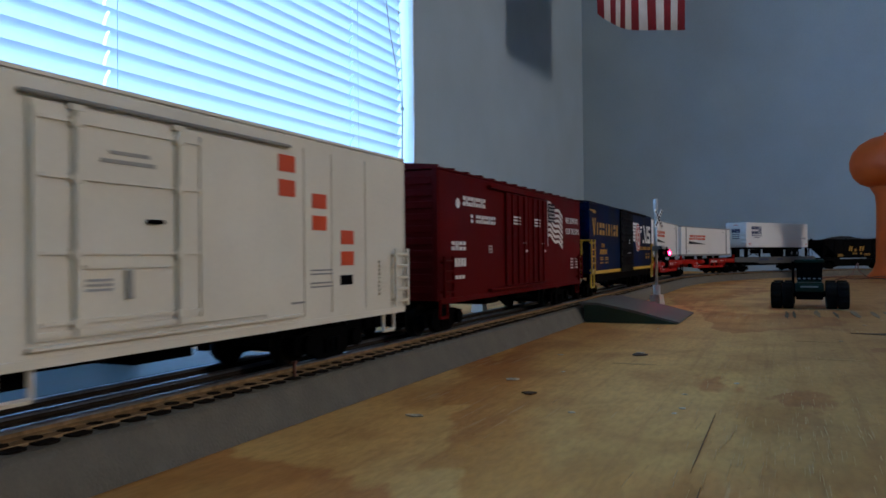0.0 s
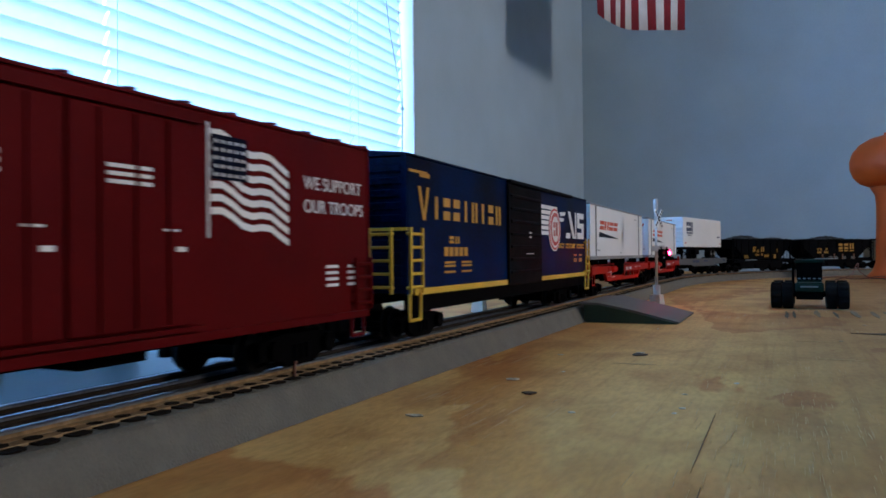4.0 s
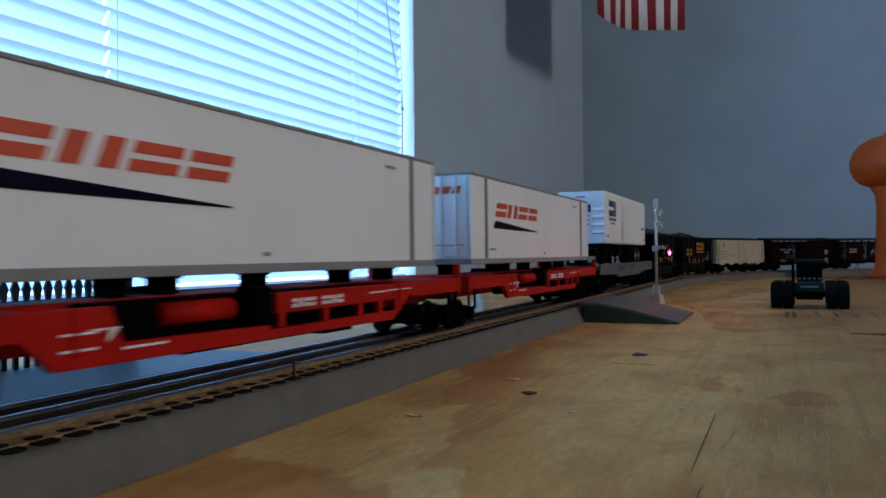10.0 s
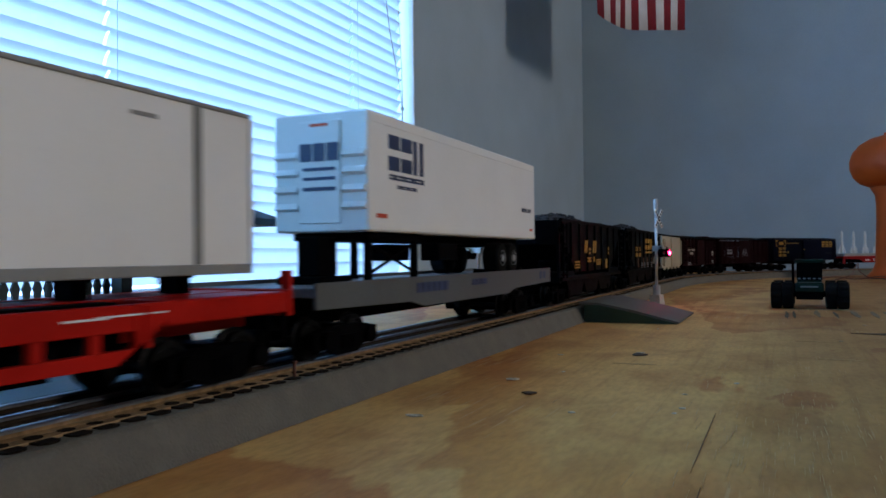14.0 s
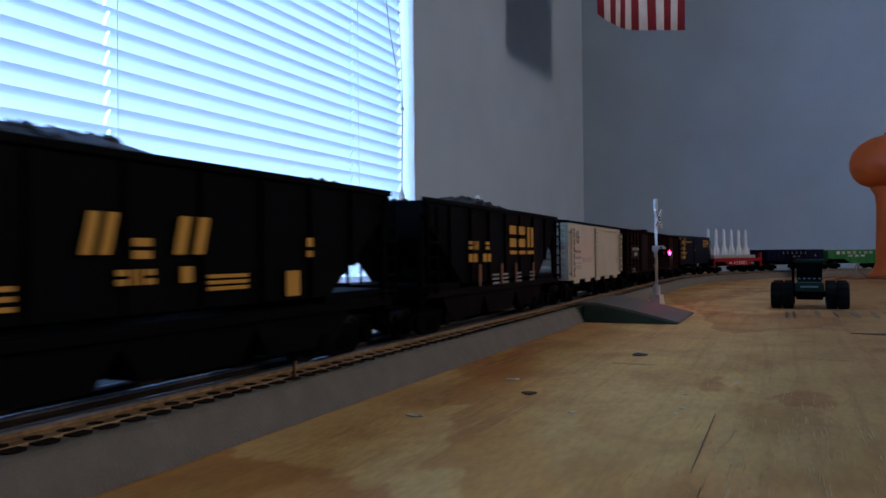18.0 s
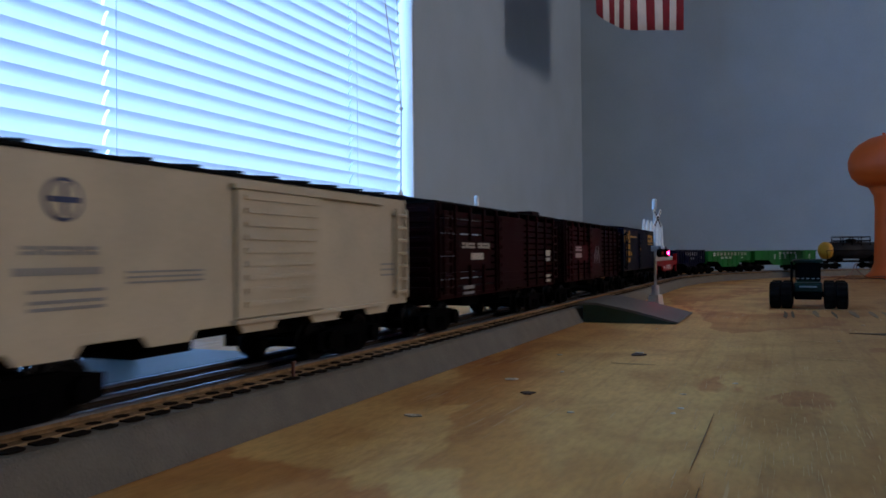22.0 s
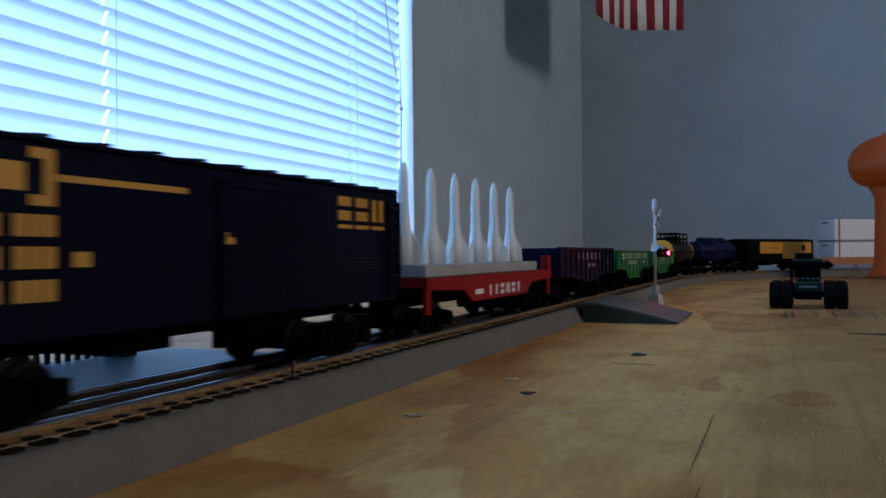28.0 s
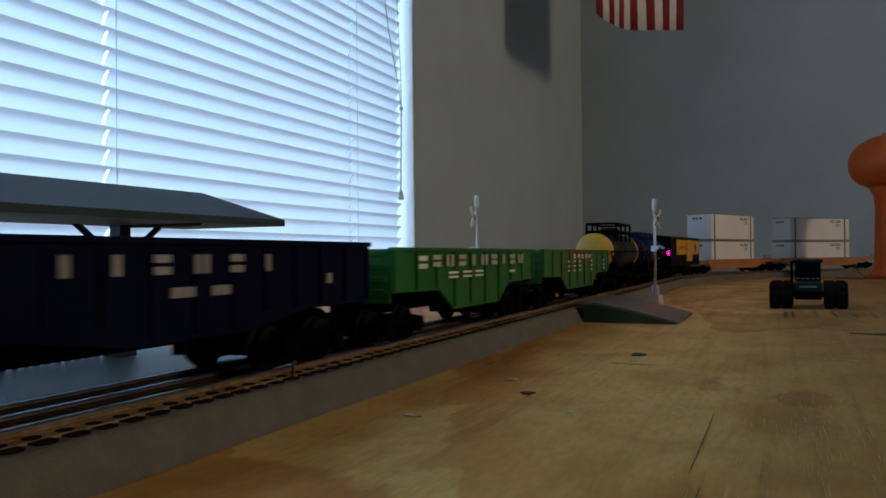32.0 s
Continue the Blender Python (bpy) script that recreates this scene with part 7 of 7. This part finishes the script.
def tank_car(off0, off1, label, body_mat, end_mat, r, domes, cage, z):
    car, mid, L, half = start_car("tank_car", off0, off1, label, "freight car", 0.036)
    part("frame", boxes((-0.010, 0.010, -L / 2, L / 2, 0.0175, 0.0225), (-0.028, 0.028, -L / 2, -L / 2 + 0.006, 0.0175, 0.0225), (-0.028, 0.028, L / 2 - 0.006, L / 2, 0.0175, 0.0225), bevel=0.0005), M["black"], car, "black frame")
    tl = L / 2 - 0.012
    rot = Matrix.Translation((0, 0, z)) @ Matrix.Rotation(-math.pi / 2, 4, "X")
    bm = bmesh.new()
    lathe(bm, [(r, -tl + 0.012), (r, tl - 0.012)], 32, rot)
    part("tank", bm, body_mat, car, "round tank barrel", True)
    for s in (-1, 1):
        bm = bmesh.new()
        prof = [(r + 0.0003, s * (tl - 0.014)), (r + 0.0003, s * (tl - 0.008)), (r * 0.9, s * (tl - 0.004)), (r * 0.6, s * (tl - 0.001)), (0.002, s * tl)]
        lathe(bm, prof, 32, rot)
        part("tank_end", bm, end_mat, car, "domed tank end", True)
    for y in (-tl + 0.04, tl - 0.04):
        part("saddle", boxes((-0.020, 0.020, y - 0.006, y + 0.006, 0.0222, z - r * 0.6)), M["black"], car)
    for y in domes:
        bm = bmesh.new()
        lathe(bm, [(0.0125, z + r * 0.75), (0.0125, z + r + 0.006), (0.010, z + r + 0.0085), (0.002, z + r + 0.0092)], 20, Matrix.Translation((0, y, 0)))
        part("dome", bm, body_mat, car, "round filling dome", True)
    for sx in (-1, 1):
        bm = bmesh.new()
        rod(bm, (sx * (r + 0.002), -L / 2 + 0.003, z), (sx * (r + 0.002), L / 2 - 0.003, z), 0.0008, 5)
        for s in (-1, 1):
            rod(bm, (sx * (r + 0.002), s * (L / 2 - 0.003), z), (sx * 0.027, s * (L / 2 - 0.003), 0.0225), 0.0008, 5)
        part("handrail", bm, M["black"], car, "thin black handrail")
    if cage:
        bm = bmesh.new()
        zt = z + r + 0.0125
        for x in (-0.018, 0.018):
            for y in (-0.045, -0.015, 0.015, 0.045):
                rod(bm, (x, y, z + r * 0.6), (x, y, zt), 0.0013, 5)
            for zz in (z + r + 0.003, zt):
                rod(bm, (x, -0.045, zz), (x, 0.045, zz), 0.0014, 5)
        for y in (-0.045, 0.045):
            for zz in (z + r + 0.003, zt):
                rod(bm, (-0.018, y, zz), (0.018, y, zz), 0.0014, 5)
        box(bm, -0.018, 0.018, -0.045, 0.045, z + r + 0.001, z + r + 0.0025)
        part("platform_cage", bm, M["black"], car, "black railed loading platform")
    return car


tank_car(4.905, 5.118, "dark grey single-dome tank car with yellow ends and railed platform", M["tanksil"], M["amber"], 0.0215, (0.0,), True, 0.0478)
tank_car(5.142, 5.362, "dark blue three-dome tank car", M["tankblue"], M["tankblue"], 0.0208, (-0.045, 0, 0.045), False, 0.0480)


def yellow_boxcar():
    car, mid, L, half = start_car("boxcar", 5.388, 5.656, "black-ended boxcar with bright yellow side panel", "freight car")
    zb, zt, w = 0.0225, 0.0720, 0.0312
    body = car_body(car, L, w, zb, zt, M["blacksemi"], 8, 11, label="black car body")
    underframe(car, L, zb)
    p = part("side_panel", boxes((w + 0.0001, w + 0.0010, 5.434 - mid, 5.644 - mid, 0.0425, 0.0690), bevel=0.0003), M["amber"], car, "bright yellow side panel")
    part("door", boxes((w + 0.0011, w + 0.0022, 5.522 - mid, 5.572 - mid, 0.030, 0.0695), bevel=0.0004), M["amber"], car, "yellow sliding door")
    letters(p, w + 0.0010, 5.457 - mid, 5.510 - mid, 0.0530, 0.0570, 8, M["orange"], gap=0.3)
    bm = bmesh.new()
    cyl(bm, 0.0075, 0.0004, Matrix.Translation((w + 0.0012, 5.610 - mid, 0.0555)) @ Matrix.Rotation(math.pi / 2, 4, "Y"), 20)
    part("emblem", bm, M["blacksemi"], p, "dark round emblem")


yellow_boxcar()


def well_car(off0, off1, c0, c1, label):
    car, mid, L, half = start_car("well_car", off0, off1, label, "freight car", 0.040)
    w = 0.031
    y0, y1 = c0 - mid - 0.006, c1 - mid + 0.006
    for sx in (-1, 1):
        a, b = sorted((sx * (w - 0.002), sx * w))
        bm = bmesh.new()
        prism(bm, [(-L / 2 + 0.030, 0.0310), (-L / 2 + 0.030, 0.0255), (y0, 0.0120), (y1, 0.0120), (L / 2 - 0.030, 0.0255), (L / 2 - 0.030, 0.0310)], "x", a, b)
        part("side_girder", bm, M["wellorange"], car, "tan-orange side girder")
    part("well_floor", boxes((-w + 0.002, w - 0.002, y0, y1, 0.0110, 0.0135)), M["wellorange"], car)
    for s in (-1, 1):
        a, b = sorted((s * L / 2, y1 if s > 0 else y0))
        part("end_platform", boxes((-w + 0.002, w - 0.002, a, b, 0.0235, 0.0290), bevel=0.0005), M["wellorange"], car, "tan-orange end platform")
        ladder(car, s * L / 2, 0.010, 0.024, 0.0235, 0.0390, 3, M["wellorange"], along="x")
    container(c0, c1, mid, half, 0.0138, 0.0705, 0.0268, M["white"], "short", "white double-stacked container with dark corner emblem")
    container(c0, c1, mid, half, 0.0715, 0.1280, 0.0268, M["white"], "short", "white double-stacked container with dark corner emblem")


well_car(5.684, 6.036, 5.738, 5.945, "tan-orange well car with double-stacked white containers")
well_car(6.048, 6.424, 6.114, 6.322, "tan-orange well car with double-stacked white containers")


# ---- ties, the nearest as pieces of their own ----
def ties():
    bm = bmesh.new()
    e, hw = 0.0282, 0.0033
    prism(bm, [(-e + 0.0015, -hw), (e - 0.0015, -hw), (e - 0.0004, -hw * 0.6), (e, 0), (e - 0.0004, hw * 0.6), (e - 0.0015, hw), (-e + 0.0015, hw), (-e, 0)], "z", 0.0112, 0.0137)
    for s in (-1, 1):
        prism(bm, [(s * 0.0205 + 0.0022 * math.cos(k * math.pi / 4), 0.0026 * math.sin(k * math.pi / 4)) for k in range(8)], "z", 0.0136, 0.0142)
    me = finish(bm, "tie", M["tie"])
    pitch = 0.00993
    n = 0
    a = 0.1500 - 13 * pitch
    while n < 300:
        p, hd = track(a)
        t = new("tie", me)
        t.parent = railway
        t.matrix_basis = Matrix.Translation((p.x, p.y, random.uniform(-0.0002, 0.0002))) @ Matrix.Rotation(hd + random.uniform(-0.02, 0.02), 4, "Z")
        a += pitch
        n += 1
    bm = bmesh.new()
    while a < 0.1500 - 13 * pitch + LOOP - pitch * 0.5:
        p, hd = track(a)
        m_ = Matrix.Translation((p.x, p.y, 0)) @ Matrix.Rotation(hd, 4, "Z")
        vs = [bm.verts.new(m_ @ Vector((x, y, z))) for z in (0.0110, 0.0137) for x, y in ((-0.0282, -0.0032), (0.0282, -0.0032), (0.0282, 0.0032), (-0.0282, 0.0032))]
        for f in ((4, 5, 6, 7), (0, 1, 5, 4), (1, 2, 6, 5), (2, 3, 7, 6), (3, 0, 4, 7)):
            bm.faces.new([vs[i] for i in f])
        a += pitch
    t = part("far_ties", bm, M["tie"], railway, "brown ties further round the oval")
    t["kind"] = "stuff"


ties()


# ---- what moves: cars, loads, bogies, wheels ----
def motions():
    times = [i * 0.4 for i in range(81)]
    for ob, mid, half, at in MOVERS:
        walk(ob, [(t, car_pose(mid, half, t) @ at) for t in times])
    for ob, mid, half, y in BOGIES:
        rows = []
        for t in times:
            car = car_pose(mid, half, t)
            p, hd = track(mid - run(t) + y)
            d = Matrix.Rotation(hd, 3, "Z") @ Vector((0, 1, 0))
            loc = car.to_3x3().inverted() @ d
            rows.append((t, Matrix.Translation((0, y, LIFT)) @ Matrix.Rotation(math.atan2(-loc.x, loc.y), 4, "Z")))
        walk(ob, rows)
    steps = [i * 2 / FPS for i in range(int(16 * FPS) + 1)]
    turns = [run(t) / WHEEL_R for t in steps]
    for ob, dy in WHEELSETS:
        walk(ob, [(t, Matrix.Translation((0, dy, WHEEL_R)) @ Matrix.Rotation(a, 4, "X")) for t, a in zip(steps, turns)])


motions()
